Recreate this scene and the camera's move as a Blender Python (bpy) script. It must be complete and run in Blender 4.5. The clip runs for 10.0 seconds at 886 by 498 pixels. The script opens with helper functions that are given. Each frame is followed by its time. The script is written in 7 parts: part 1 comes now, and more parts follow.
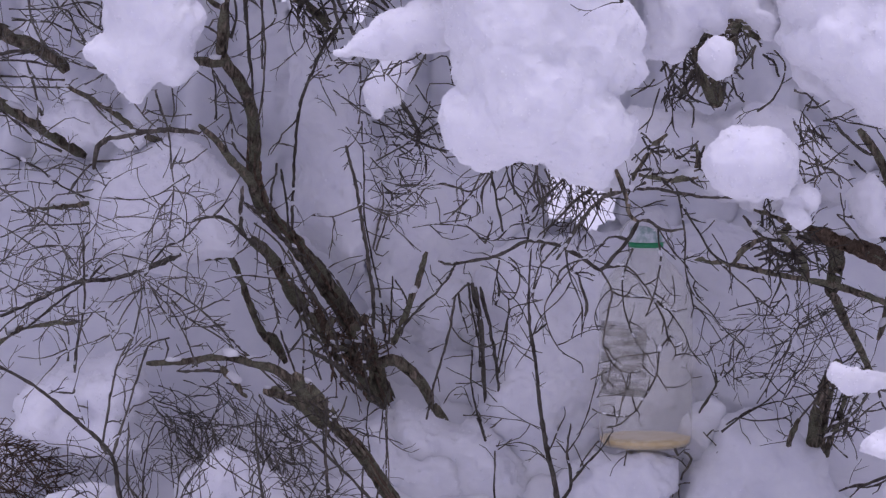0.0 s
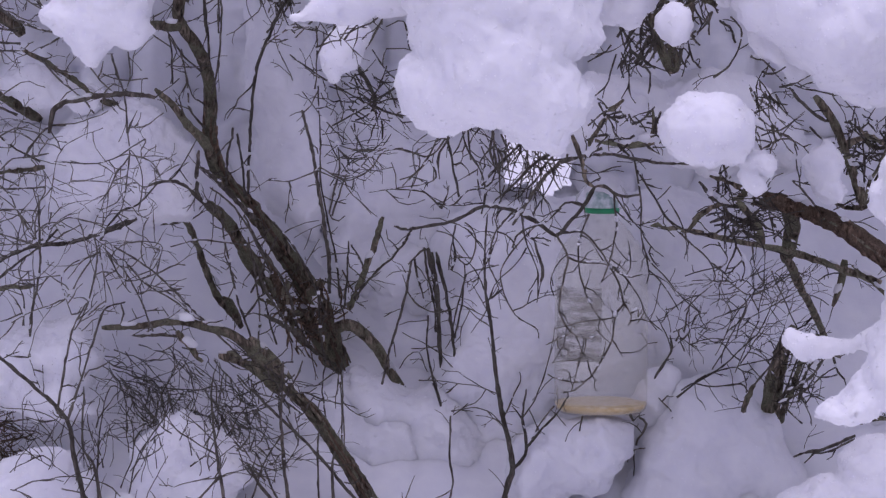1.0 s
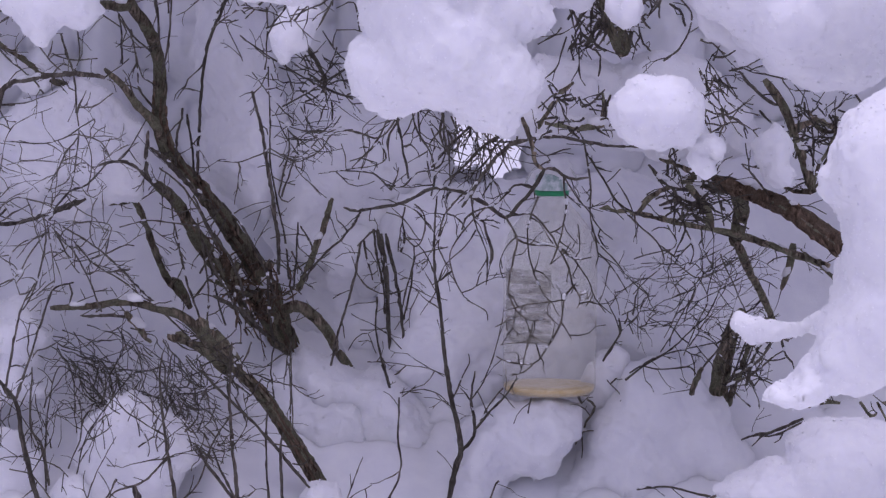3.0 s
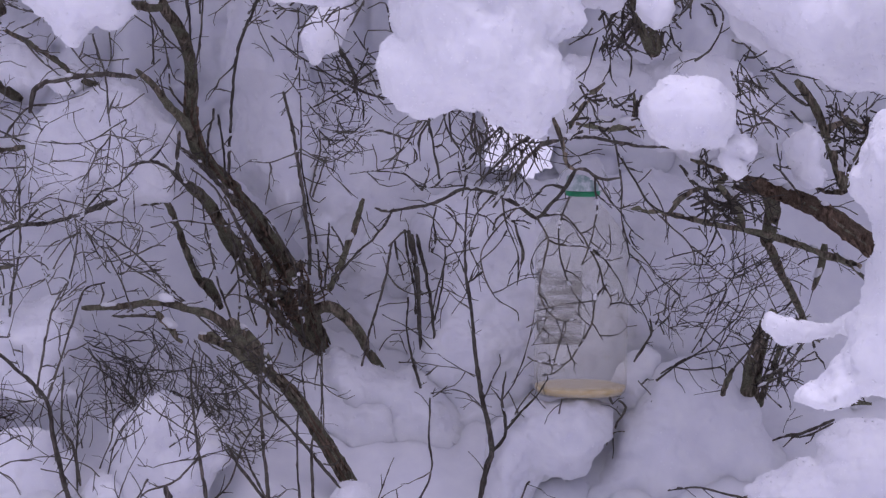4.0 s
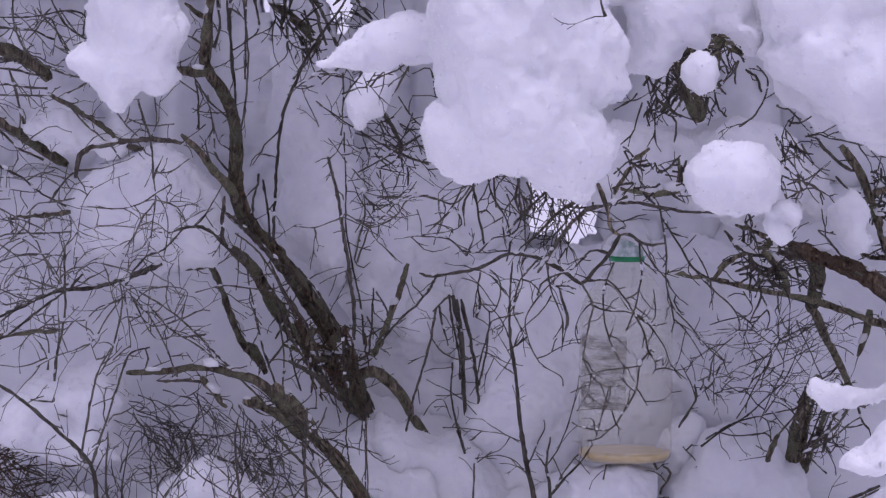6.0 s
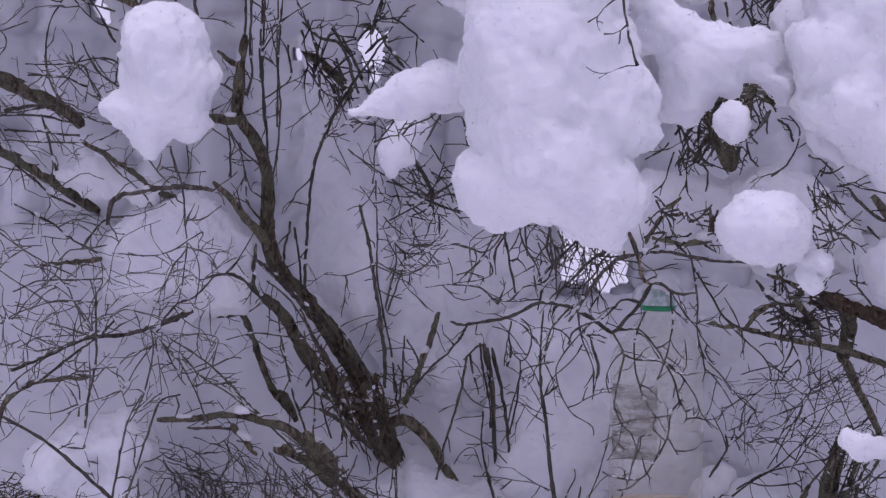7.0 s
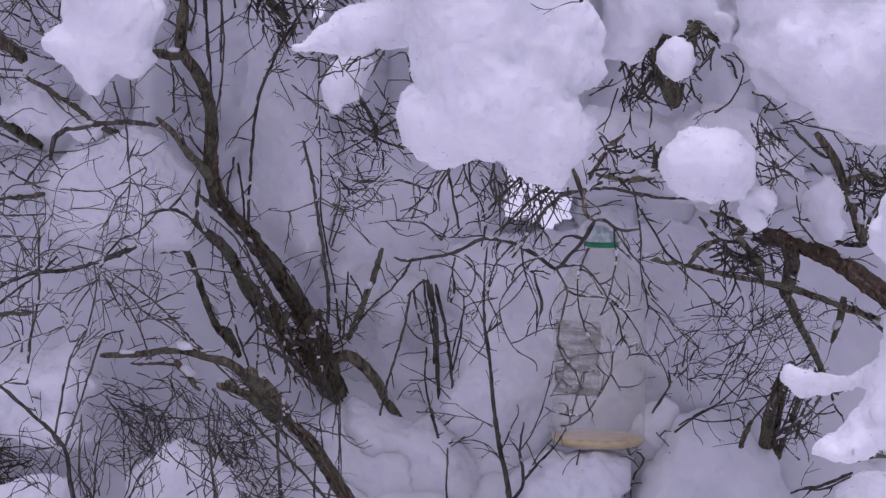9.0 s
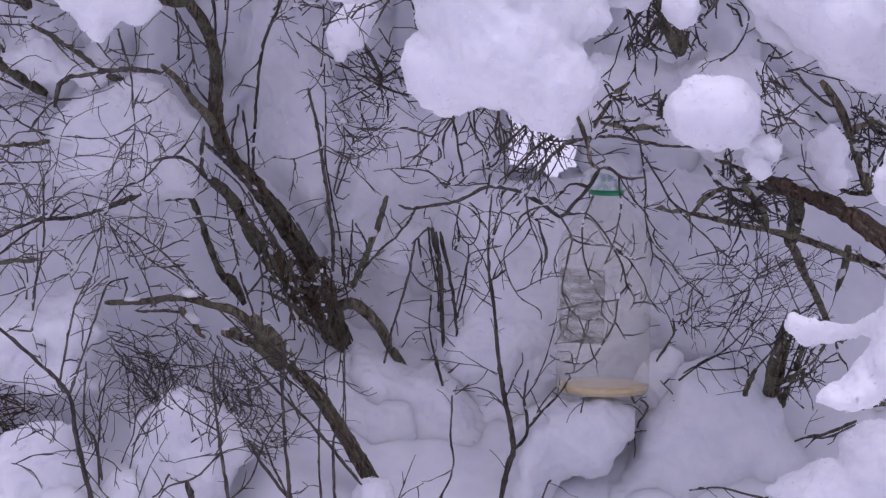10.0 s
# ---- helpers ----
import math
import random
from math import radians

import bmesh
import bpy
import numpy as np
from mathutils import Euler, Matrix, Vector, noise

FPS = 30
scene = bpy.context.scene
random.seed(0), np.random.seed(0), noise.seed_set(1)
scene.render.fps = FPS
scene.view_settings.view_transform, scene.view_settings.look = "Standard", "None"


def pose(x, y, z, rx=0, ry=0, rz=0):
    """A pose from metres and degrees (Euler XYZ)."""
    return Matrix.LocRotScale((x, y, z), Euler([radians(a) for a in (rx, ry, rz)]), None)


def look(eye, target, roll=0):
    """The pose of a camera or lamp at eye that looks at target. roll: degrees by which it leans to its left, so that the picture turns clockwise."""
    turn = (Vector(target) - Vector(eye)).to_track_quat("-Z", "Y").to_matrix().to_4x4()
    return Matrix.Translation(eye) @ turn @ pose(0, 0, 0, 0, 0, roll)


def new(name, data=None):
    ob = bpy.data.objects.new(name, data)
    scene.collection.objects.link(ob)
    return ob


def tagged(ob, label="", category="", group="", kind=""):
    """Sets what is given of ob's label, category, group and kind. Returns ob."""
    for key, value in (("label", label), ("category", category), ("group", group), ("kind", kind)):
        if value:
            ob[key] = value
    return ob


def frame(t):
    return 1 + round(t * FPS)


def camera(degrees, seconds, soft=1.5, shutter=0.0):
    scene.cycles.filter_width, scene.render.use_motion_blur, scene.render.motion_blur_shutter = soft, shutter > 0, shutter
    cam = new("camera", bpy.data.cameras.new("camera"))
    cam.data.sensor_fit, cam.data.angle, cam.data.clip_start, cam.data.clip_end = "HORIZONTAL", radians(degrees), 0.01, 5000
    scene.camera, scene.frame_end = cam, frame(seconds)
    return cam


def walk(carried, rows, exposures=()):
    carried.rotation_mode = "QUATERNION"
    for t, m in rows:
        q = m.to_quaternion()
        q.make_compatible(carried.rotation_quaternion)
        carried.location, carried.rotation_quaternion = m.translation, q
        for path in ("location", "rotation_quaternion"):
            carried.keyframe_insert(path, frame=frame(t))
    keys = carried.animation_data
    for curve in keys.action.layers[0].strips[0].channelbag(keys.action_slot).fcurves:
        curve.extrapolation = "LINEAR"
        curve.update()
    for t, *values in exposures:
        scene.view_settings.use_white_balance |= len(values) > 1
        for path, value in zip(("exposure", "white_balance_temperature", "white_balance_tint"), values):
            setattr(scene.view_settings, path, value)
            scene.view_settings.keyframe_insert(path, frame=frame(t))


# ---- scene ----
# A hand-held long lens, turning where it stands.
cam = camera(16.0, 10.0, soft=1.3)
EYE = 1.5
TURNS = [
    (0.0, 86.0, -0.0, 0.0),
    (0.5, 85.678, -0.115, -0.269),
    (1.0, 85.368, -0.228, -0.783),
    (1.2, 85.302, -0.284, -1.208),
    (1.5, 85.21, -0.395, -1.748),
    (1.7, 85.176, -0.424, -2.031),
    (2.0, 85.155, -0.47, -2.119),
    (2.5, 85.077, -0.491, -1.865),
    (2.7, 85.058, -0.534, -1.784),
    (3.8, 85.031, -0.569, -1.261),
    (4.0, 85.046, -0.562, -1.113),
    (4.5, 85.052, -0.572, -0.854),
    (5.0, 85.319, -0.575, -0.659),
    (5.5, 85.737, -0.72, -0.525),
    (5.7, 85.937, -0.652, -0.463),
    (6.8, 86.929, -0.719, 0.184),
    (7.0, 87.095, -0.778, 0.277),
    (7.2, 87.276, -0.769, 0.337),
    (7.5, 87.84, -0.869, -0.026),
    (7.7, 87.724, -0.849, 0.22),
    (8.0, 88.169, -0.836, 0.629),
    (8.2, 87.448, -0.866, 0.737),
    (8.5, 87.118, -0.851, 0.288),
    (8.7, 86.506, -0.88, -0.351),
    (9.0, 85.948, -0.937, -0.738),
    (9.5, 85.352, -0.996, -0.706),
    (10.0, 84.998, -1.019, -0.647),
]
walk(cam, [(t, pose(0, 0, EYE, rx, ry, rz)) for t, rx, ry, rz in TURNS],
     exposures=[(0.0, -0.34, 5600, 39), (2.0, -0.30, 5600, 39), (5.5, -0.29, 5600, 39), (7.0, -0.43, 5600, 39), (8.0, -0.52, 5600, 39), (9.0, -0.35, 5600, 39), (10.0, -0.25, 5600, 39)])

# ---- light: a dull snowing sky ----
world = bpy.data.worlds.new("overcast_sky")
scene.world = world
world.use_nodes = True
wn, wl = world.node_tree.nodes, world.node_tree.links
sky = wn.new("ShaderNodeTexSky")
sky.sky_type, sky.sun_disc = "NISHITA", False
sky.sun_elevation, sky.sun_rotation = radians(48), radians(200)
grey = wn.new("ShaderNodeHueSaturation")
grey.inputs["Saturation"].default_value = 0.25
wl.new(sky.outputs["Color"], grey.inputs["Color"])
wl.new(grey.outputs["Color"], wn["Background"].inputs["Color"])
wn["Background"].inputs["Strength"].default_value = 0.080
sun = new("sun", bpy.data.lights.new("sun", "SUN"))
sun.data.energy, sun.data.angle, sun.data.color = 2.2, radians(50), (1.0, 0.97, 0.93)
sun.matrix_world = look((0.4, 3.3, 9), (0, 5.4, 1))


# ---- materials ----
def material(name, build):
    m = bpy.data.materials.new(name)
    m.use_nodes = True
    nodes, links = m.node_tree.nodes, m.node_tree.links
    build(nodes, links, nodes["Principled BSDF"])
    return m


def tex(nodes, links, scale, detail=3.0, rough=0.55, kind="ShaderNodeTexNoise"):
    co = nodes.new("ShaderNodeTexCoord")
    n = nodes.new(kind)
    n.inputs["Scale"].default_value = scale
    if kind == "ShaderNodeTexNoise":
        n.inputs["Detail"].default_value, n.inputs["Roughness"].default_value = detail, rough
    links.new(co.outputs["Object"], n.inputs["Vector"])
    return n


def ramp(nodes, links, fac, stops):
    r = nodes.new("ShaderNodeValToRGB")
    e = r.color_ramp.elements
    while len(e) < len(stops):
        e.new(0.5)
    for el, (p, c) in zip(e, stops):
        el.position, el.color = p, (*c, 1)
    links.new(fac, r.inputs["Fac"])
    return r


def relief(nodes, links, bsdf, parts, distance=0.01):
    last = None
    for height, strength in parts:
        b = nodes.new("ShaderNodeBump")
        b.inputs["Strength"].default_value, b.inputs["Distance"].default_value = strength, distance
        links.new(height, b.inputs["Height"])
        if last:
            links.new(last.outputs["Normal"], b.inputs["Normal"])
        last = b
    links.new(last.outputs["Normal"], bsdf.inputs["Normal"])


def snow_look(nodes, links, b):
    fine, soft = tex(nodes, links, 260, 4, 0.7), tex(nodes, links, 22, 3)
    c = ramp(nodes, links, soft.outputs["Fac"], [(0.3, (0.80, 0.80, 0.83)), (0.7, (0.87, 0.87, 0.88))])
    links.new(c.outputs["Color"], b.inputs["Base Color"])
    b.inputs["Roughness"].default_value = 0.85
    b.inputs["Specular IOR Level"].default_value = 0.2
    b.inputs["Subsurface Weight"].default_value = 0.65
    b.inputs["Subsurface Radius"].default_value = (0.045, 0.045, 0.05)
    b.inputs["Subsurface Scale"].default_value = 1.0
    relief(nodes, links, b, [(soft.outputs["Fac"], 0.12), (fine.outputs["Fac"], 0.2)], 0.012)


def crumb_look(nodes, links, b):
    n = tex(nodes, links, 120, 3)
    c = ramp(nodes, links, n.outputs["Fac"], [(0.3, (0.86, 0.86, 0.88)), (0.7, (0.92, 0.92, 0.93))])
    links.new(c.outputs["Color"], b.inputs["Base Color"])
    b.inputs["Roughness"].default_value = 0.9
    b.inputs["Specular IOR Level"].default_value = 0.2


def bark_look(dark, light, moss):
    def build(nodes, links, b):
        big, mid, small = tex(nodes, links, 34, 4, 0.6), tex(nodes, links, 120, 4, 0.7), tex(nodes, links, 330, 4, 0.7)
        grain = nodes.new("ShaderNodeMapping")
        grain.vector_type = "POINT"
        grain.inputs["Rotation"].default_value = (0, radians(-28), 0)
        grain.inputs["Scale"].default_value = (1, 1, 0.22)
        links.new(mid.inputs["Vector"].links[0].from_socket, grain.inputs["Vector"])
        links.new(grain.outputs["Vector"], mid.inputs["Vector"])
        c = ramp(nodes, links, mid.outputs["Fac"], [(0.36, dark), (0.50, tuple(0.33 * k for k in light)), (0.66, light)])
        m = ramp(nodes, links, big.outputs["Fac"], [(0.43, (0, 0, 0)), (0.60, (1, 1, 1))])
        mix = nodes.new("ShaderNodeMix")
        mix.data_type = "RGBA"
        links.new(m.outputs["Color"], mix.inputs[0])
        links.new(c.outputs["Color"], mix.inputs[6])
        patch = ramp(nodes, links, small.outputs["Fac"], [(0.35, tuple(0.45 * k for k in moss)), (0.65, moss)])
        links.new(patch.outputs["Color"], mix.inputs[7])
        info = nodes.new("ShaderNodeObjectInfo")
        hsv = nodes.new("ShaderNodeHueSaturation")
        mr = nodes.new("ShaderNodeMapRange")
        mr.inputs["To Min"].default_value, mr.inputs["To Max"].default_value = 0.75, 1.3
        links.new(info.outputs["Random"], mr.inputs["Value"])
        links.new(mr.outputs["Result"], hsv.inputs["Value"])
        links.new(mix.outputs[2], hsv.inputs["Color"])
        links.new(hsv.outputs["Color"], b.inputs["Base Color"])
        b.inputs["Roughness"].default_value = 0.9
        b.inputs["Specular IOR Level"].default_value = 0.2
        relief(nodes, links, b, [(mid.outputs["Fac"], 1.0), (small.outputs["Fac"], 0.8)], 0.012)
    return build


def cap_look(nodes, links, b):
    n = tex(nodes, links, 60)
    c = ramp(nodes, links, n.outputs["Fac"], [(0.3, (0.01, 0.22, 0.08)), (0.7, (0.02, 0.36, 0.14))])
    links.new(c.outputs["Color"], b.inputs["Base Color"])
    b.inputs["Roughness"].default_value = 0.4


def frost_look(nodes, links, b):
    n = tex(nodes, links, 70, 4)
    c = ramp(nodes, links, n.outputs["Fac"], [(0.4, (0.30, 0.42, 0.38)), (0.62, (0.72, 0.76, 0.76))])
    links.new(c.outputs["Color"], b.inputs["Base Color"])
    b.inputs["Roughness"].default_value = 0.6


def plastic_look(nodes, links, b):
    n, s = tex(nodes, links, 35, 5, 0.65), tex(nodes, links, 9, 2)
    c = ramp(nodes, links, n.outputs["Fac"], [(0.35, (0.88, 0.88, 0.84)), (0.7, (0.94, 0.94, 0.91))])
    links.new(c.outputs["Color"], b.inputs["Base Color"])
    b.inputs["Roughness"].default_value = 0.35
    clear = nodes.new("ShaderNodeBsdfTransparent")
    clear.inputs["Color"].default_value = (0.995, 0.995, 0.985, 1)
    mix = nodes.new("ShaderNodeMixShader")
    amount = nodes.new("ShaderNodeMapRange")
    amount.inputs["To Min"].default_value, amount.inputs["To Max"].default_value = 0.80, 0.92
    links.new(s.outputs["Fac"], amount.inputs["Value"])
    links.new(amount.outputs["Result"], mix.inputs[0])
    links.new(b.outputs["BSDF"], mix.inputs[1])
    links.new(clear.outputs["BSDF"], mix.inputs[2])
    links.new(mix.outputs["Shader"], nodes["Material Output"].inputs["Surface"])


def label_look(nodes, links, b):
    n = tex(nodes, links, 60, 5, 0.7)
    c = ramp(nodes, links, n.outputs["Fac"], [(0.35, (0.15, 0.125, 0.08)), (0.65, (0.46, 0.43, 0.34))])
    links.new(c.outputs["Color"], b.inputs["Base Color"])
    b.inputs["Roughness"].default_value = 0.8
    torn = tex(nodes, links, 30, 5, 0.7)
    rows = nodes.new("ShaderNodeMapping")
    rows.inputs["Scale"].default_value = (0.6, 0.6, 3.2)
    links.new(torn.inputs["Vector"].links[0].from_socket, rows.inputs["Vector"])
    links.new(rows.outputs["Vector"], torn.inputs["Vector"])
    hole = ramp(nodes, links, torn.outputs["Fac"], [(0.42, (0.05, 0.05, 0.05)), (0.58, (0.45, 0.45, 0.45))])
    clear = nodes.new("ShaderNodeBsdfTransparent")
    mix = nodes.new("ShaderNodeMixShader")
    links.new(hole.outputs["Color"], mix.inputs[0])
    links.new(clear.outputs["BSDF"], mix.inputs[1])
    links.new(b.outputs["BSDF"], mix.inputs[2])
    links.new(mix.outputs["Shader"], nodes["Material Output"].inputs["Surface"])


def amber_look(nodes, links, b):
    n = tex(nodes, links, 90, 4)
    c = ramp(nodes, links, n.outputs["Fac"], [(0.3, (0.60, 0.40, 0.10)), (0.7, (0.84, 0.70, 0.38))])
    links.new(c.outputs["Color"], b.inputs["Base Color"])
    b.inputs["Roughness"].default_value = 0.3


SNOW, CRUMB = material("snow", snow_look), material("snow_crumb", crumb_look)
BARK = material("mossy_bark", bark_look((0.042, 0.034, 0.025), (0.47, 0.38, 0.27), (0.34, 0.33, 0.21)))
RED_BARK = material("reddish_bark", bark_look((0.03, 0.020, 0.014), (0.44, 0.30, 0.20), (0.26, 0.19, 0.13)))
TWIG = material("twig_bark", bark_look((0.09, 0.075, 0.06), (0.31, 0.265, 0.215), (0.24, 0.22, 0.17)))
PALE_TWIG = material("pale_twig_bark", bark_look((0.12, 0.105, 0.085), (0.40, 0.36, 0.30), (0.31, 0.29, 0.23)))
CAP, PLASTIC = material("green_plastic", cap_look), material("clouded_plastic", plastic_look)
FROST_CAP = material("frosted_green_plastic", frost_look)
LABEL, AMBER = material("weathered_paper", label_look), material("amber_grain", amber_look)


# ---- shapes ----
def lattice_noise(p, scale, seed):
    """Smooth value noise, about -1 to 1, at the points p (n x 3)."""
    q = np.asarray(p, float) * scale + seed * 17.31
    i = np.floor(q).astype(np.int64)
    f = q - i
    f = f ** 3 * (f * (6 * f - 15) + 10)
    out = np.zeros(len(q))
    for dx in (0, 1):
        for dy in (0, 1):
            for dz in (0, 1):
                h = (i[:, 0] + dx) * 73856093 ^ (i[:, 1] + dy) * 19349663 ^ (i[:, 2] + dz) * 83492791 ^ (seed * 2654435)
                h = (h ^ (h >> 13)) * 1274126177
                v = ((h ^ (h >> 16)) & 0xFFFF) / 32767.5 - 1
                w = (f[:, 0] if dx else 1 - f[:, 0]) * (f[:, 1] if dy else 1 - f[:, 1]) * (f[:, 2] if dz else 1 - f[:, 2])
                out += v * w
    return out


def mesh_object(name, verts, faces, mat, parent=None, label="", smooth=True):
    me = bpy.data.meshes.new(name)
    me.from_pydata([tuple(v) for v in verts], [], [tuple(int(k) for k in f) for f in faces])
    if smooth:
        me.polygons.foreach_set("use_smooth", [True] * len(me.polygons))
    me.materials.append(mat)
    ob = new(name, me)
    if parent:
        ob.parent = parent
        ob.matrix_parent_inverse = parent.matrix_world.inverted()
    if label:
        tagged(ob, label)
    return ob


def skin(field, origin, h):
    """A closed surface round the cells where the field is below zero."""
    s = field < 0
    n = np.array(field.shape) - 1
    acc, cnt = np.zeros((*n, 3)), np.zeros(n)
    cells = [slice(0, -1), slice(1, None)]
    for ax in range(3):
        for a in (0, 1):
            for b in (0, 1):
                o0 = [0, 0, 0]
                o1, others = None, [k for k in range(3) if k != ax]
                o0[others[0]], o0[others[1]] = a, b
                o1 = list(o0)
                o1[ax] = 1
                f0 = field[tuple(cells[k] for k in o0)]
                f1 = field[tuple(cells[k] for k in o1)]
                cross = (f0 < 0) != (f1 < 0)
                t = np.where(cross, f0 / np.where(cross, f0 - f1, 1), 0)
                for k in range(3):
                    acc[..., k] += np.where(cross, t if k == ax else o0[k], 0)
                cnt += cross
    on = cnt > 0
    idx = np.full(n, -1)
    idx[on] = np.arange(on.sum())
    verts = (acc[on] / cnt[on][:, None] + np.argwhere(on)) * h + origin
    faces = []
    for ax in range(3):
        u, v = [(1, 2), (2, 0), (0, 1)][ax]
        lo = [slice(None)] * 3
        hi = [slice(None)] * 3
        lo[ax], hi[ax] = slice(0, -1), slice(1, None)
        cross = s[tuple(lo)] != s[tuple(hi)]
        e = np.argwhere(cross)
        e = e[(e[:, u] > 0) & (e[:, v] > 0) & (e[:, u] < n[u]) & (e[:, v] < n[v])]
        inside = s[tuple(e.T)]
        du, dv = np.eye(3, dtype=int)[u], np.eye(3, dtype=int)[v]
        q = np.stack([idx[tuple((e - du - dv).T)], idx[tuple((e - dv).T)], idx[tuple(e.T)], idx[tuple((e - du).T)]], 1)
        q[~inside] = q[~inside][:, ::-1]
        faces.append(q)
    return verts, np.concatenate(faces)


def largest(verts, faces):
    """The largest connected piece of a mesh."""
    a, b = faces.ravel(), np.roll(faces, 1, 1).ravel()
    lab = np.arange(len(verts))
    while True:
        old = lab.copy()
        m = np.minimum(lab[a], lab[b])
        np.minimum.at(lab, a, m)
        np.minimum.at(lab, b, m)
        lab = lab[lab]
        if (lab == old).all():
            break
    keep = lab == np.bincount(lab).argmax()
    index = np.cumsum(keep) - 1
    return verts[keep], index[faces[keep[faces[:, 0]]]]


def settled(verts, faces, rounds):
    """The same mesh with its lumps sunk together."""
    for _ in range(rounds):
        acc, cnt = np.zeros_like(verts), np.zeros(len(verts))
        for k in range(4):
            for other in (faces[:, (k + 1) % 4], faces[:, (k + 3) % 4]):
                for c in range(3):
                    acc[:, c] += np.bincount(faces[:, k], verts[other, c], len(verts))
                cnt += np.bincount(faces[:, k], minlength=len(verts))
        verts = 0.35 * verts + 0.65 * acc / np.maximum(cnt, 1)[:, None]
    return verts


def outward(verts, faces):
    """Unit normals at the corners of a mesh of quads."""
    n = np.cross(verts[faces[:, 2]] - verts[faces[:, 0]], verts[faces[:, 3]] - verts[faces[:, 1]])
    acc = np.stack([sum(np.bincount(faces[:, k], n[:, c], len(verts)) for k in range(4)) for c in range(3)], 1)
    return acc / (np.linalg.norm(acc, axis=1)[:, None] + 1e-12)


def snow_clump(balls, label, h=0.0056, lump=1.0, seed=1, blend=0.010, category="snow", name="snow_clump", deep=1.0, crumbs=5, fluff=1.0):
    """Snow lying in a heap: rounded lobes run together, with a crumbly skin."""
    rng = np.random.default_rng(seed + 500)
    b = [tuple(q) for q in balls]
    for x, y, z, r in balls:
        for _ in range(crumbs):
            way = rng.normal(size=3) * np.array([1, 0.35, 0.8]) + np.array([0, -0.1, -0.35])
            way /= np.linalg.norm(way)
            c = min(0.014, r * rng.uniform(0.10, 0.30))
            p = np.array([x, y, z]) + way * (r - 0.25 * c)
            b.append((*p, c))
    b = np.array(b, float)
    pad = 0.05
    lo, hi = (b[:, :3] - b[:, 3:]).min(0) - pad, (b[:, :3] + b[:, 3:]).max(0) + pad
    size = np.ceil((hi - lo) / h).astype(int) + 1
    grid = np.stack(np.meshgrid(*[lo[k] + h * np.arange(size[k]) for k in range(3)], indexing="ij"), -1)
    p = grid.reshape(-1, 3)
    total = np.zeros(len(p))
    for x, y, z, r in b:
        d = np.sqrt((p[:, 0] - x) ** 2 + ((p[:, 1] - y) / deep) ** 2 + (p[:, 2] - z) ** 2) - r
        total += np.exp(np.clip(-d / blend, -60, 60))
    d = -blend * np.log(np.maximum(total, 1e-30) / 2.6)
    near = np.abs(d) < 0.08
    q = p[near]
    d[near] += lump * (0.006 * lattice_noise(q, 11, seed) + 0.006 * lattice_noise(q, 24, seed + 3) + 0.004 * lattice_noise(q, 45, seed + 5))
    verts, faces = largest(*skin(d.reshape(size), lo, h))
    return fluffed(name, verts, faces, label, seed, lump, fluff, category)


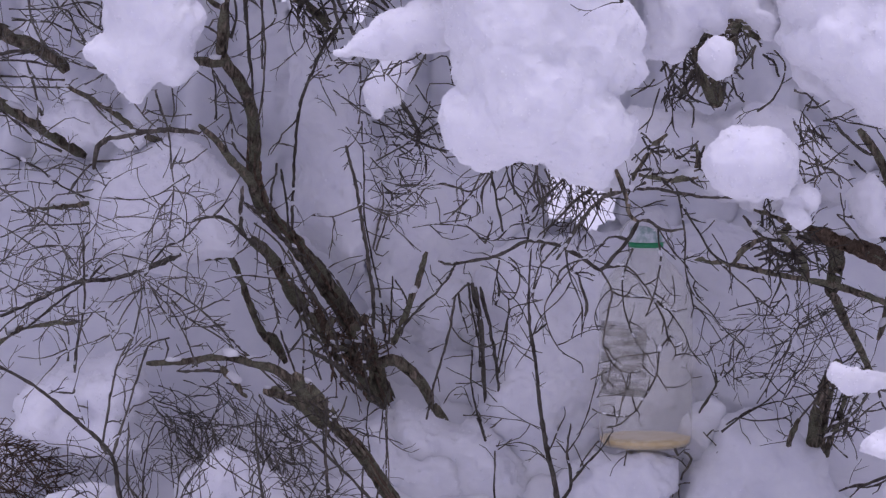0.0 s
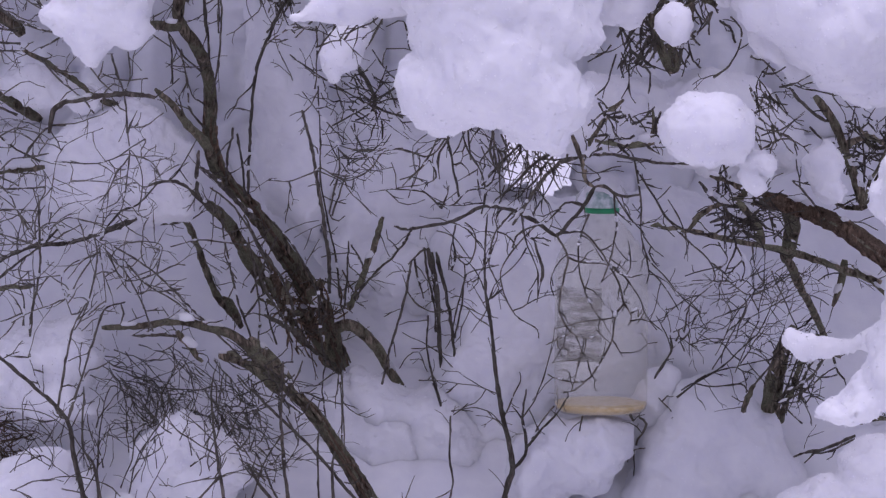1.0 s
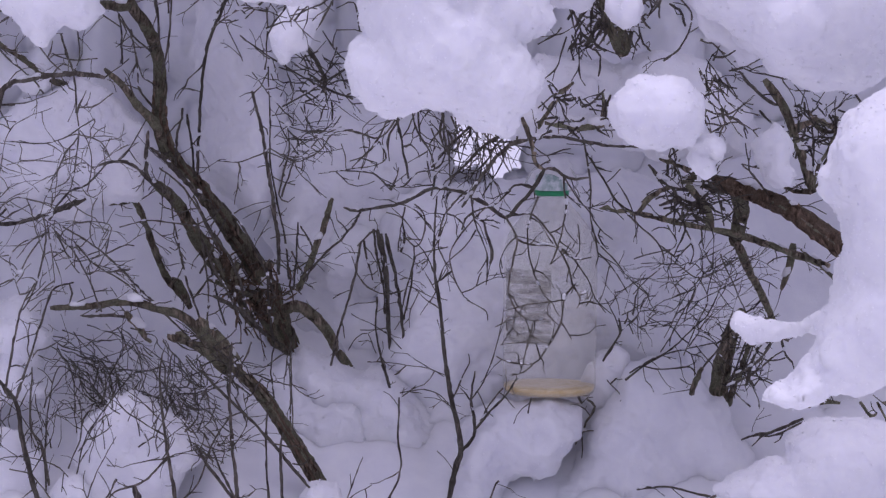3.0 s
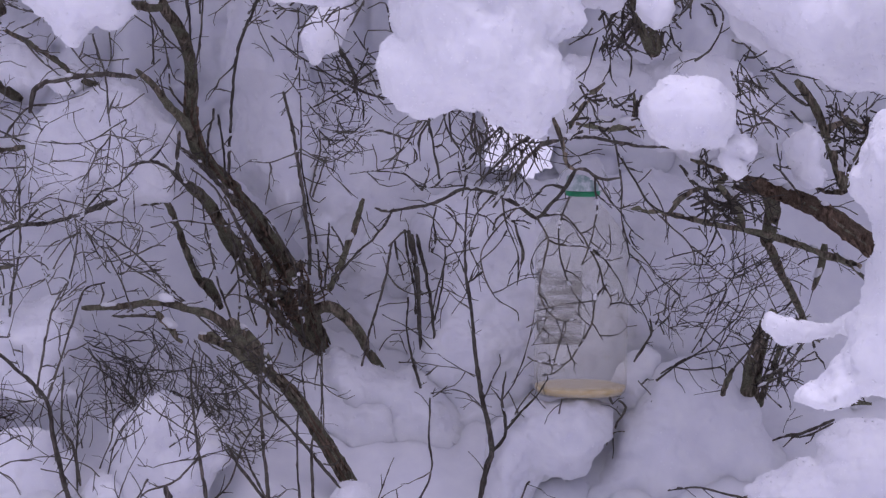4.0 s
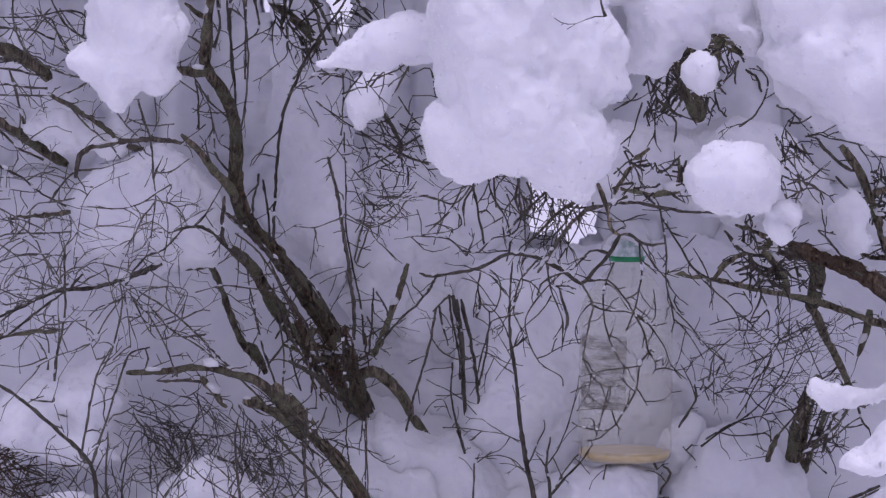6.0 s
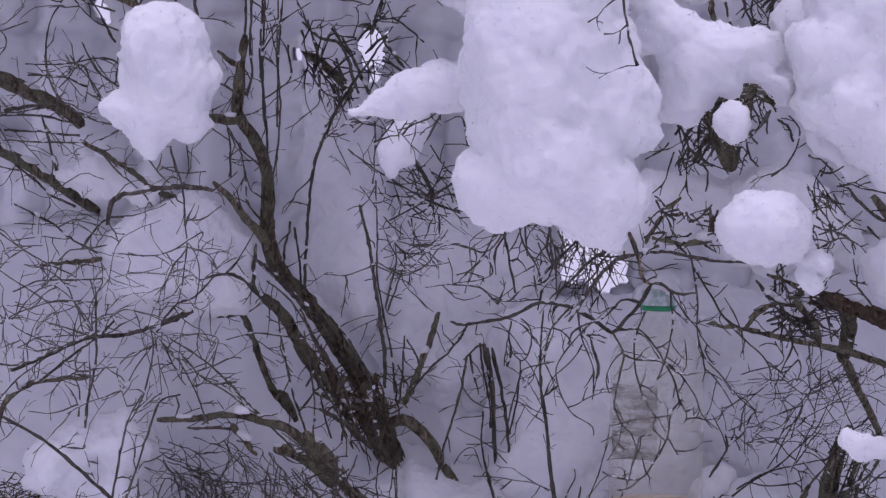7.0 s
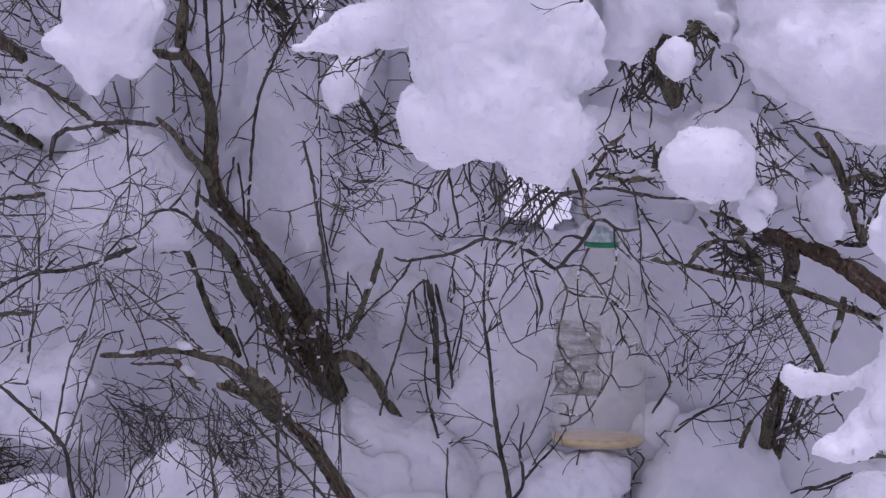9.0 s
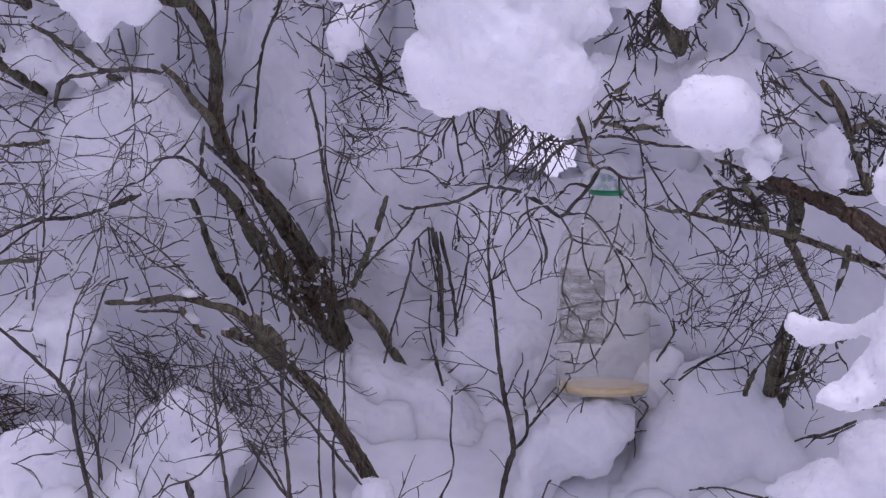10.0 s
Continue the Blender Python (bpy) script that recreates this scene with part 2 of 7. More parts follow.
def snow_heap(outline, y, label, round_=0.05, deep=0.09, h=0.0056, seed=1, lump=1.0, lobes=(), fluff=1.0, name="snow_clump"):
    """Snow lying thick on boughs or ground: a swollen body over an (x, z) outline, with lobes that bulge from it."""
    o = np.array(outline, float)
    b = np.array(lobes, float).reshape(-1, 4)
    pad = 0.03
    lo = np.array([o[:, 0].min() - pad, y - 1.5 * deep - pad, o[:, 1].min() - pad])
    hi = np.array([o[:, 0].max() + pad, y + 1.5 * deep + pad, o[:, 1].max() + pad])
    if len(b):
        lo, hi = np.minimum(lo, (b[:, :3] - b[:, 3:]).min(0) - pad), np.maximum(hi, (b[:, :3] + b[:, 3:]).max(0) + pad)
    size = np.ceil((hi - lo) / h).astype(int) + 1
    gx, gy, gz = [lo[k] + h * np.arange(size[k]) for k in range(3)]
    X, Z = np.meshgrid(gx, gz, indexing="ij")
    flat = np.stack([X, 0 * X, Z], -1).reshape(-1, 3)
    X = X + (0.006 * lattice_noise(flat, 26, seed + 1) + 0.0045 * lattice_noise(flat, 60, seed + 2)).reshape(X.shape)
    Z = Z + (0.006 * lattice_noise(flat, 26, seed + 3) + 0.0045 * lattice_noise(flat, 60, seed + 4)).reshape(X.shape)
    edge, inside = np.full(X.shape, 9.0), np.zeros(X.shape, bool)
    for (ax, az), (bx, bz) in zip(o, np.roll(o, -1, 0)):
        ex, ez = bx - ax, bz - az
        t = np.clip(((X - ax) * ex + (Z - az) * ez) / (ex * ex + ez * ez + 1e-12), 0, 1)
        edge = np.minimum(edge, np.hypot(X - ax - t * ex, Z - az - t * ez))
        if ez:
            inside ^= ((az > Z) != (bz > Z)) & (X < ax + ex * (Z - az) / ez)
    edge = np.where(inside, edge, -edge)
    half = deep * (1 + 0.30 * lattice_noise(flat, 8, seed + 5) + 0.16 * lattice_noise(flat, 19, seed + 6)).reshape(X.shape)
    out = np.maximum(round_ - edge, 0)[:, None, :]
    d = np.sqrt(out ** 2 + (np.abs(gy - y)[None, :, None] * round_ / half[:, None, :]) ** 2) - round_
    for bx, by, bz, r in b:
        e = np.sqrt((gx - bx)[:, None, None] ** 2 + (gy - by)[None, :, None] ** 2 + (gz - bz)[None, None, :] ** 2) - r
        k = np.clip(0.5 + 0.5 * (d - e) / 0.022, 0, 1)
        d = d * (1 - k) + e * k - 0.022 * k * (1 - k)
    near = np.abs(d) < 0.03
    i = np.argwhere(near)
    q = lo + h * i
    d[near] += lump * (0.004 * lattice_noise(q, 14, seed + 7) + 0.0045 * lattice_noise(q, 31, seed + 8))
    verts, faces = largest(*skin(d, lo, h))
    return fluffed(name, verts, faces, label, seed, lump, fluff)


def fluffed(name, verts, faces, label, seed, lump, fluff, category="snow"):
    """Settle a heap a little, then give it the loose grain of new snow."""
    rng = np.random.default_rng(seed + 900)
    verts = settled(verts, faces, 2)
    out = outward(verts, faces)
    grit = 0.0028 * lattice_noise(verts, 48, seed + 7) + 0.0036 * lattice_noise(verts, 100, seed + 9) + 0.0016 * lattice_noise(verts, 190, seed + 11)
    verts = verts + out * (grit * min(1.0, 0.4 + lump) + 0.0010)[:, None]
    n = int(fluff * len(verts) * 0.11)
    at = rng.integers(0, len(verts), n)
    r = rng.uniform(0.0007, 0.0023, n)
    corner = np.array([(1, 0, 0), (-1, 0, 0), (0, 1, 0), (0, -1, 0), (0, 0, 1), (0, 0, -1)], float)
    c = verts[at] + out[at] * (r * rng.uniform(-0.2, 0.9, n))[:, None]
    bits = (c[:, None] + corner * r[:, None, None] * rng.uniform(0.6, 1.3, (n, 6, 1))).reshape(-1, 3)
    tri = np.array([(0, 2, 4), (2, 1, 4), (1, 3, 4), (3, 0, 4), (2, 0, 5), (1, 2, 5), (3, 1, 5), (0, 3, 5)])
    more = (tri[None] + 6 * np.arange(n)[:, None, None]).reshape(-1, 3)
    ob = tagged(mesh_object(name, verts, faces, SNOW), label, category)
    if n:
        tagged(mesh_object("crumb_layer", bits, more, CRUMB, ob, "loose crumbs of new snow"), kind="stuff")
    return ob


def smooth_line(points, step=0.02):
    """Points along a smooth line through the given ones."""
    p = np.array(points, float)
    if len(p) < 2:
        return p
    e = np.vstack([2 * p[0] - p[1], p, 2 * p[-1] - p[-2]])
    out = []
    for k in range(1, len(e) - 2):
        n = max(2, int(np.linalg.norm(e[k + 1] - e[k]) / step))
        for t in np.arange(n) / n:
            a, b, c, d = e[k - 1], e[k], e[k + 1], e[k + 2]
            out.append(0.5 * (2 * b + (c - a) * t + (2 * a - 5 * b + 4 * c - d) * t * t + (3 * b - a - 3 * c + d) * t ** 3))
    out.append(p[-1])
    return np.array(out)


def tube(line, radii, sides, rng, rough=0.12):
    """A branch's skin: verts and faces of a tapering, knotty tube along the line."""
    n = len(line)
    tang = np.gradient(line, axis=0)
    tang /= np.linalg.norm(tang, axis=1)[:, None] + 1e-9
    ref = np.array([0.31, 0.9, 0.2])
    verts, faces = [], []
    swell = 1 + rough * rng.normal(size=n)
    for k in range(n):
        a = np.cross(tang[k], ref)
        a /= np.linalg.norm(a) + 1e-9
        b = np.cross(tang[k], a)
        for j in range(sides):
            w = 2 * math.pi * j / sides
            r = radii[k] * swell[k] * (1 + rough * rng.normal())
            verts.append(line[k] + r * (math.cos(w) * a + math.sin(w) * b))
    for k in range(n - 1):
        for j in range(sides):
            i, m = k * sides + j, k * sides + (j + 1) % sides
            faces.append((i, m, m + sides, i + sides))
    faces.append(tuple(range(sides))[::-1])
    faces.append(tuple((n - 1) * sides + j for j in range(sides)))
    return verts, faces


BRANCHES = {}
PALE = set()


def branch(parent, points, r0, r1, mat=None, name="branch", sides=0, wander=0.0, label=""):
    """One limb or twig of a shrub; radii in millimetres at its two ends."""
    rng = np.random.default_rng(abs(hash((round(points[0][0] * 1000), round(points[0][2] * 1000), round(points[-1][0] * 1000)))) % 99991)
    fine = 0.74 if max(r0, r1) < 3.3 else 0.92
    r0, r1 = fine * r0 / 1000, fine * r1 / 1000
    thick = max(r0, r1) > 0.0075
    line = smooth_line(points, 0.007 if thick else max(0.008, 1.3 * max(r0, r1)))
    n = len(line)
    line = line + wander * rng.normal(size=(n, 3)) * np.array([1, 1, 1])
    line[1:-1] += (0.02 if thick else 0.18) * min(r0, r1) * rng.normal(size=(n - 2, 3))
    way = np.linspace(0, 1, n)
    hold = np.minimum(1, 6 * np.minimum(way, 1 - way))[:, None]
    kink = np.stack([0.0030 * lattice_noise(line, 13, k) + 0.0010 * lattice_noise(line, 55, k + 5) for k in (41, 42, 43)], 1)
    line = line + (0.35 if max(r0, r1) > 0.0045 else 1.0) * hold * kink
    radii = np.linspace(r0, r1, n)
    if max(r0, r1) < 0.003:
        radii = radii * np.where(rng.random(n) < 0.10, 1.45, 1.0)
    else:
        radii[[0, -1]] *= 0.6
        radii[[1, -2]] *= 0.88
    sides = sides or (5 if max(r0, r1) < 0.004 else 7 if max(r0, r1) < 0.0075 else 18)
    verts, faces = tube(line, radii, sides, rng, 0.02 if thick else 0.10)
    if thick:
        verts = np.array(verts)
        mid = np.repeat(line, sides, 0)
        q = verts * np.array([1, 1, 0.6])
        swell = 1 + 0.09 * lattice_noise(verts, 28, 3) + 0.12 * lattice_noise(q, 85, 4) + 0.12 * lattice_noise(q, 190, 5)
        verts = mid + (verts - mid) * swell[:, None]
    ob = mesh_object(name, verts, faces, mat or ((PALE_TWIG if parent.name in PALE and max(r0, r1) < 0.0019 else TWIG) if max(r0, r1) < 0.0055 else BARK), parent, label)
    BRANCHES.setdefault(parent.name, []).append((line, radii))
    return ob


def shoots(parent, seed, every=0.05, length=(0.03, 0.10), r=0.0011, name="twig_spray", droop=0.0, label="fine dark side shoots"):
    """The thin side shoots of a shrub's limbs, too many to count."""
    rng = np.random.default_rng(seed)
    verts, faces = [], []
    for line, radii in BRANCHES[parent.name]:
        seg = np.linalg.norm(np.diff(line, axis=0), axis=1)
        far = np.concatenate([[0], np.cumsum(seg)])
        s = rng.uniform(0, every)
        while s < far[-1]:
            k = min(int(np.searchsorted(far, s)), len(line) - 1)
            if radii[k] < 0.009 or rng.random() < 0.35:
                way = line[min(k + 1, len(line) - 1)] - line[max(k - 1, 0)]
                way = way / (np.linalg.norm(way) + 1e-9) * rng.choice([1, 1, -0.3])
                side = rng.normal(size=3) * np.array([1, 0.55, 1])
                way = 0.6 * way + 0.8 * side / (np.linalg.norm(side) + 1e-9)
                grow_twig(verts, faces, line[k], way, rng.uniform(*length), r * rng.uniform(0.75, 1.4), rng, 2, droop)
            s += every * rng.uniform(0.4, 1.7)
    ob = mesh_object(name, verts, faces, PALE_TWIG if parent.name in PALE else TWIG, parent, label)
    tagged(ob, kind="stuff")
    return ob


def grow_twig(verts, faces, start, way, length, r, rng, level, droop=0.0, keep=None):
    """A crooked twig with a few side twigs and swollen buds."""
    way = np.array(way, float)
    way /= np.linalg.norm(way) + 1e-9
    n = max(3, int(length / 0.014))
    line = [np.array(start, float)]
    for k in range(n):
        way = way + 0.27 * rng.normal(size=3) + np.array([0, 0, -droop])
        way /= np.linalg.norm(way)
        line.append(line[-1] + way * length / n)
    line = np.array(line)
    if keep is not None:
        keep.append((line, np.full(n + 1, r)))
    radii = np.linspace(r, r * 0.5, n + 1)
    radii[-1] *= 1.35
    radii[1:-1] *= np.where(rng.random(n - 1) < 0.18, 1.5, 1.0)
    v, f = tube(line, radii, 4, rng, 0.15)
    base = len(verts)
    verts.extend(v)
    faces.extend(tuple(i + base for i in q) for q in f)
    if level > 0:
        for k in range(1, n):
            if rng.random() < 0.33:
                side = rng.normal(size=3) * np.array([1, 0.5, 1])
                w = line[k] - line[k - 1]
                w = w / np.linalg.norm(w) + 0.9 * side / np.linalg.norm(side)
                grow_twig(verts, faces, line[k], w, length * rng.uniform(0.25, 0.6), r * 0.75, rng, level - 1, droop)


def shrub(name, at, label, category="shrub"):
    e = new(name)
    e.location = at
    bpy.context.view_layer.update()
    return tagged(e, label, category)


# ---- ground: one sheet of snow, banked up under the shrubs ----
def ground_height(x, y):
    def ease(a, b, v):
        t = np.clip((v - a) / (b - a), 0, 1)
        return t * t * (3 - 2 * t)
    # The rise past 25 m is an added hill: lit snow brightens the gaps.
    z = 0.52 * ease(2.6, 5.0, y) + 0.46 * ease(4.95, 6.15, y) + (0.26 - 0.20 * np.exp(-((x - 0.27) / 0.14) ** 2)) * ease(5.5, 6.1, y) - 1.15 * ease(6.3, 8.0, y) + 9.0 * ease(25, 110, y)
    z = z * np.where(y < 15, 0.35 + 0.65 * ease(9, 2.5, np.abs(x)), 1)
    p = np.stack([x, y, 0 * x], -1).reshape(-1, 3)
    near = ease(30, 8, np.hypot(x, y - 5))
    z = z + near * (0.05 * lattice_noise(p, 2.6, 5) + 0.06 * np.abs(lattice_noise(p, 5, 9)) + 0.03 * np.abs(lattice_noise(p, 11, 4)) + 0.004 * lattice_noise(p, 40, 2) - 0.04).reshape(x.shape)
    return z


def make_ground():
    def axis(fine_lo, fine_hi, step, reach):
        mid = np.arange(fine_lo, fine_hi + step / 2, step)
        grow = step * 1.25 ** np.arange(1, 60)
        out = np.cumsum(grow)
        out = out[out < reach]
        return np.concatenate([(fine_lo - out)[::-1], mid, fine_hi + out])
    xs, ys = axis(-1.4, 1.6, 0.025, 3000), axis(3.8, 7.4, 0.03, 3000)
    X, Y = np.meshgrid(xs, ys, indexing="ij")
    Z = ground_height(X, Y)
    m, n = X.shape
    verts = np.stack([X, Y, Z], -1).reshape(-1, 3)
    i = (np.arange(m - 1)[:, None] * n + np.arange(n - 1)).ravel()
    faces = np.stack([i, i + n, i + n + 1, i + 1], 1)
    return tagged(mesh_object("ground", verts, faces, SNOW), "deep fresh snow banked up under bare shrubs", "snow", kind="structure")


make_ground()


# ---- the thicket behind, buried in snow, with gaps through to the white field, and a roof added for shade ----
def snowed_thicket(gaps, lumps):
    xs, zs = np.arange(-2.4, 2.7, 0.011), np.arange(0.75, 2.9, 0.011)
    X, Zz = np.meshgrid(xs, zs, indexing="ij")
    p = np.stack([X, 0 * X, Zz], -1).reshape(-1, 3)
    stretched = p * np.array([1, 1, 0.55])
    Y = -(0.22 * np.abs(lattice_noise(stretched, 4.5, 11)) + 0.14 * np.abs(lattice_noise(stretched, 10, 12)) + 0.05 * np.abs(lattice_noise(p, 21, 13)) + 0.007 * lattice_noise(p, 60, 14)).reshape(X.shape)
    Y = 6.12 + 0.12 * (Zz - 0.9) + Y
    for x, y, z, r in lumps:
        q = (X - x) ** 2 + (Zz - z) ** 2
        Y = Y - 0.6 * np.sqrt(np.maximum(r * r - q, 0))
    wob = (0.02 * lattice_noise(p, 30, 21) + 0.012 * lattice_noise(p, 70, 22)).reshape(X.shape)
    rim = np.full(X.shape, 1.0)
    for x, y, z, r in gaps:
        rim = np.minimum(rim, np.hypot(X - x, Zz - z) + wob - r)
    gx, gz = np.gradient(rim, xs, zs)
    slope = np.maximum(gx * gx + gz * gz, 0.2)
    near = np.abs(rim) < 0.008
    X, Zz = np.where(near, X - rim * gx / slope, X), np.where(near, Zz - rim * gz / slope, Zz)
    open_ = (rim < 0) & ~near
    # Added roof and side wings, out of view, leaning forward to shade the bank.
    over = np.maximum(Zz - 1.85, 0)
    Y, Zz = Y - 1.28 * over - 0.35 * np.maximum(np.abs(X - 0.1) - 1.1, 0), np.where(over > 0, 1.85 + 0.25 * over, Zz)
    m, n = X.shape
    front = np.stack([X, Y, Zz], -1).reshape(-1, 3)
    back = front + np.array([0, 0.16, 0])
    ok = ~(open_[:-1, :-1] | open_[1:, :-1] | open_[1:, 1:] | open_[:-1, 1:])
    i = (np.arange(m - 1)[:, None] * n + np.arange(n - 1))
    f = np.stack([i, i + n, i + n + 1, i + 1], -1)[ok]
    off = m * n
    faces = [tuple(q) for q in f] + [tuple(q[::-1] + off) for q in f]
    edges = {}
    for q in f:
        for a, b in zip(q, np.roll(q, -1)):
            edges[(a, b)] = 1
    for a, b in edges:
        if (b, a) not in edges:
            faces.append((b, a, a + off, b + off))
    verts = np.concatenate([front, back])
    return tagged(mesh_object("snow_covered_thicket", verts, faces, SNOW), "thicket buried under soft shaded snow with small gaps and an added unseen shading roof", "snow", kind="structure")


GAPS = [(0.249, 6, 1.206, 0.052), (0.281, 6, 1.166, 0.049), (0.233, 6, 1.152, 0.03), (0.292, 6, 1.2, 0.032)] + [(-0.308, 6, 1.564, 0.015), (-0.297, 6, 1.548, 0.017), (-0.286, 6, 1.53, 0.017), (-0.168, 6, 1.587, 0.028), (-0.157, 6, 1.561, 0.024), (-0.167, 6, 1.523, 0.015), (-0.707, 6, 1.649, 0.014), (-0.691, 6, 1.628, 0.015)] + [(0.834, 6, 0.695, 0.024), (0.79, 6, 0.706, 0.017), (0.772, 6, 0.81, 0.013), (0.838, 6, 0.799, 0.012)]
LUMPS = [(-0.209, 6, 1.297, 0.081), (-0.241, 6, 1.2, 0.075), (-0.532, 6, 1.2, 0.129), (-0.305, 6, 1.426, 0.065), (-0.576, 6, 1.103, 0.086), (-0.069, 6, 1.103, 0.097), (0.557, 6, 0.952, 0.086), (0.504, 6, 0.854, 0.065), (0.125, 6, 0.887, 0.075), (-0.177, 6, 1.125, 0.065), (-0.026, 6, 0.691, 0.118), (-0.156, 6, 0.756, 0.065), (0.364, 6, 0.625, 0.118), (-0.739, 6, 0.952, 0.097), (-0.779, 6, 1.276, 0.086), (0.395, 6, 0.952, 0.075), (0.071, 6, 0.734, 0.065)]
snowed_thicket(GAPS, LUMPS)

# ---- snow lying on the branches ----
snow_heap([(0.042, 1.993), (0.037, 1.803), (0.046, 1.72), (0.014, 1.636), (0.003, 1.57), (0.003, 1.478), (0.019, 1.466), (0.016, 1.432), (0.03, 1.41), (0.008, 1.405), (0, 1.37), (0.005, 1.326), (0.032, 1.302), (0.074, 1.297), (0.103, 1.307), (0.119, 1.326), (0.136, 1.328), (0.142, 1.303), (0.174, 1.29), (0.208, 1.273), (0.226, 1.259), (0.243, 1.266), (0.25, 1.297), (0.272, 1.322), (0.291, 1.353), (0.268, 1.38), (0.255, 1.407), (0.277, 1.41), (0.297, 1.431), (0.297, 1.474), (0.292, 1.511), (0.275, 1.539), (0.26, 1.553), (0.25, 1.598), (0.246, 1.723), (0.245, 1.996)], 4.65, "huge soft load of fresh snow bending the branches", seed=2, round_=0.07, deep=0.1, lobes=[(0.137, 4.6, 1.39, 0.086), (0.064, 4.62, 1.363, 0.05), (0.212, 4.6, 1.358, 0.049), (0.127, 4.62, 1.571, 0.099), (0.092, 4.62, 1.694, 0.066), (0.194, 4.6, 1.481, 0.049), (0.206, 4.62, 1.303, 0.026), (0.279, 4.63, 1.437, 0.018)])
snow_heap([(-0.181, 1.464), (-0.143, 1.477), (-0.124, 1.494), (-0.092, 1.515), (-0.054, 1.535), (0.016, 1.551), (0.047, 1.53), (0.039, 1.469), (-0.013, 1.465), (-0.053, 1.46), (-0.091, 1.455), (-0.126, 1.459), (-0.16, 1.456)], 4.85, "fluffy snow along a bent branch", seed=3, round_=0.03, deep=0.05, lobes=[(-0.065, 4.84, 1.5, 0.033)])
snow_heap([(-0.1, 1.438), (-0.068, 1.455), (-0.048, 1.443), (-0.058, 1.4), (-0.076, 1.37), (-0.103, 1.355), (-0.12, 1.366), (-0.124, 1.401), (-0.112, 1.424)], 5.1, "lump of snow hanging among twigs", seed=4, round_=0.03, deep=0.04)
snow_heap([(-0.494, 1.625), (-0.468, 1.63), (-0.441, 1.626), (-0.41, 1.609), (-0.399, 1.586), (-0.391, 1.551), (-0.374, 1.515), (-0.384, 1.478), (-0.397, 1.462), (-0.387, 1.435), (-0.403, 1.419), (-0.437, 1.41), (-0.448, 1.426), (-0.456, 1.427), (-0.46, 1.406), (-0.478, 1.385), (-0.497, 1.401), (-0.51, 1.418), (-0.525, 1.432), (-0.558, 1.458), (-0.553, 1.475), (-0.521, 1.487), (-0.525, 1.513), (-0.531, 1.549), (-0.526, 1.584), (-0.516, 1.611)], 4.95, "tall cap of snow on a forked branch", seed=5, round_=0.05, deep=0.075, lobes=[(-0.461, 4.93, 1.549, 0.055), (-0.451, 4.93, 1.461, 0.044), (-0.527, 4.94, 1.46, 0.019)])
snow_heap([(0.389, 1.314), (0.406, 1.344), (0.437, 1.359), (0.481, 1.36), (0.515, 1.346), (0.534, 1.316), (0.53, 1.272), (0.514, 1.252), (0.473, 1.246), (0.438, 1.248), (0.412, 1.262), (0.395, 1.285)], 4.72, "round ball of snow on the twigs", seed=6, round_=0.06, deep=0.065, lump=0.7)
snow_heap([(0.51, 1.259), (0.535, 1.266), (0.561, 1.254), (0.573, 1.239), (0.557, 1.227), (0.539, 1.23), (0.553, 1.218), (0.548, 1.201), (0.532, 1.196), (0.518, 1.218)], 4.75, "lump of snow hanging below a branch", seed=7, round_=0.022, deep=0.03)
snow_heap([(0.252, 1.723), (0.287, 1.711), (0.311, 1.655), (0.345, 1.623), (0.384, 1.604), (0.428, 1.596), (0.462, 1.601), (0.482, 1.59), (0.491, 1.536), (0.519, 1.519), (0.503, 1.481), (0.473, 1.504), (0.434, 1.525), (0.44, 1.499), (0.423, 1.488), (0.407, 1.494), (0.395, 1.507), (0.388, 1.481), (0.363, 1.453), (0.309, 1.457), (0.295, 1.499), (0.32, 1.51), (0.329, 1.543), (0.307, 1.561), (0.264, 1.555)], 4.85, "soft snow heaped on the shrub's crown", seed=8, round_=0.035, deep=0.06, lobes=[(0.349, 4.82, 1.534, 0.039), (0.413, 4.82, 1.531, 0.022), (0.47, 4.83, 1.553, 0.028)])
snow_heap([(0.362, 1.68), (0.378, 1.71), (0.404, 1.73), (0.427, 1.718), (0.443, 1.685), (0.437, 1.648), (0.405, 1.639), (0.389, 1.651), (0.384, 1.634), (0.356, 1.627), (0.338, 1.642), (0.319, 1.648), (0.32, 1.674), (0.343, 1.683)], 4.9, "small cushions of snow on side twigs", seed=28, round_=0.03, deep=0.05)
snow_clump([(0.421, 4.78, 1.459, 0.017), (0.418, 4.78, 1.448, 0.014), (0.428, 4.78, 1.468, 0.013)], "small lump of snow on a stump", seed=9, blend=0.010, h=0.006)
snow_clump([(0.581, 4.95, 1.518, 0.05), (0.568, 4.95, 1.461, 0.035), (0.595, 4.95, 1.421, 0.032), (0.545, 4.95, 1.501, 0.028), (0.554, 4.95, 1.571, 0.05), (0.617, 4.95, 1.381, 0.016), (0.607, 4.95, 1.492, 0.035), (0.532, 4.95, 1.527, 0.021), (0.581, 4.95, 1.439, 0.032), (0.536, 4.95, 1.607, 0.053)], "slanting strip of snow over the branches", seed=10)
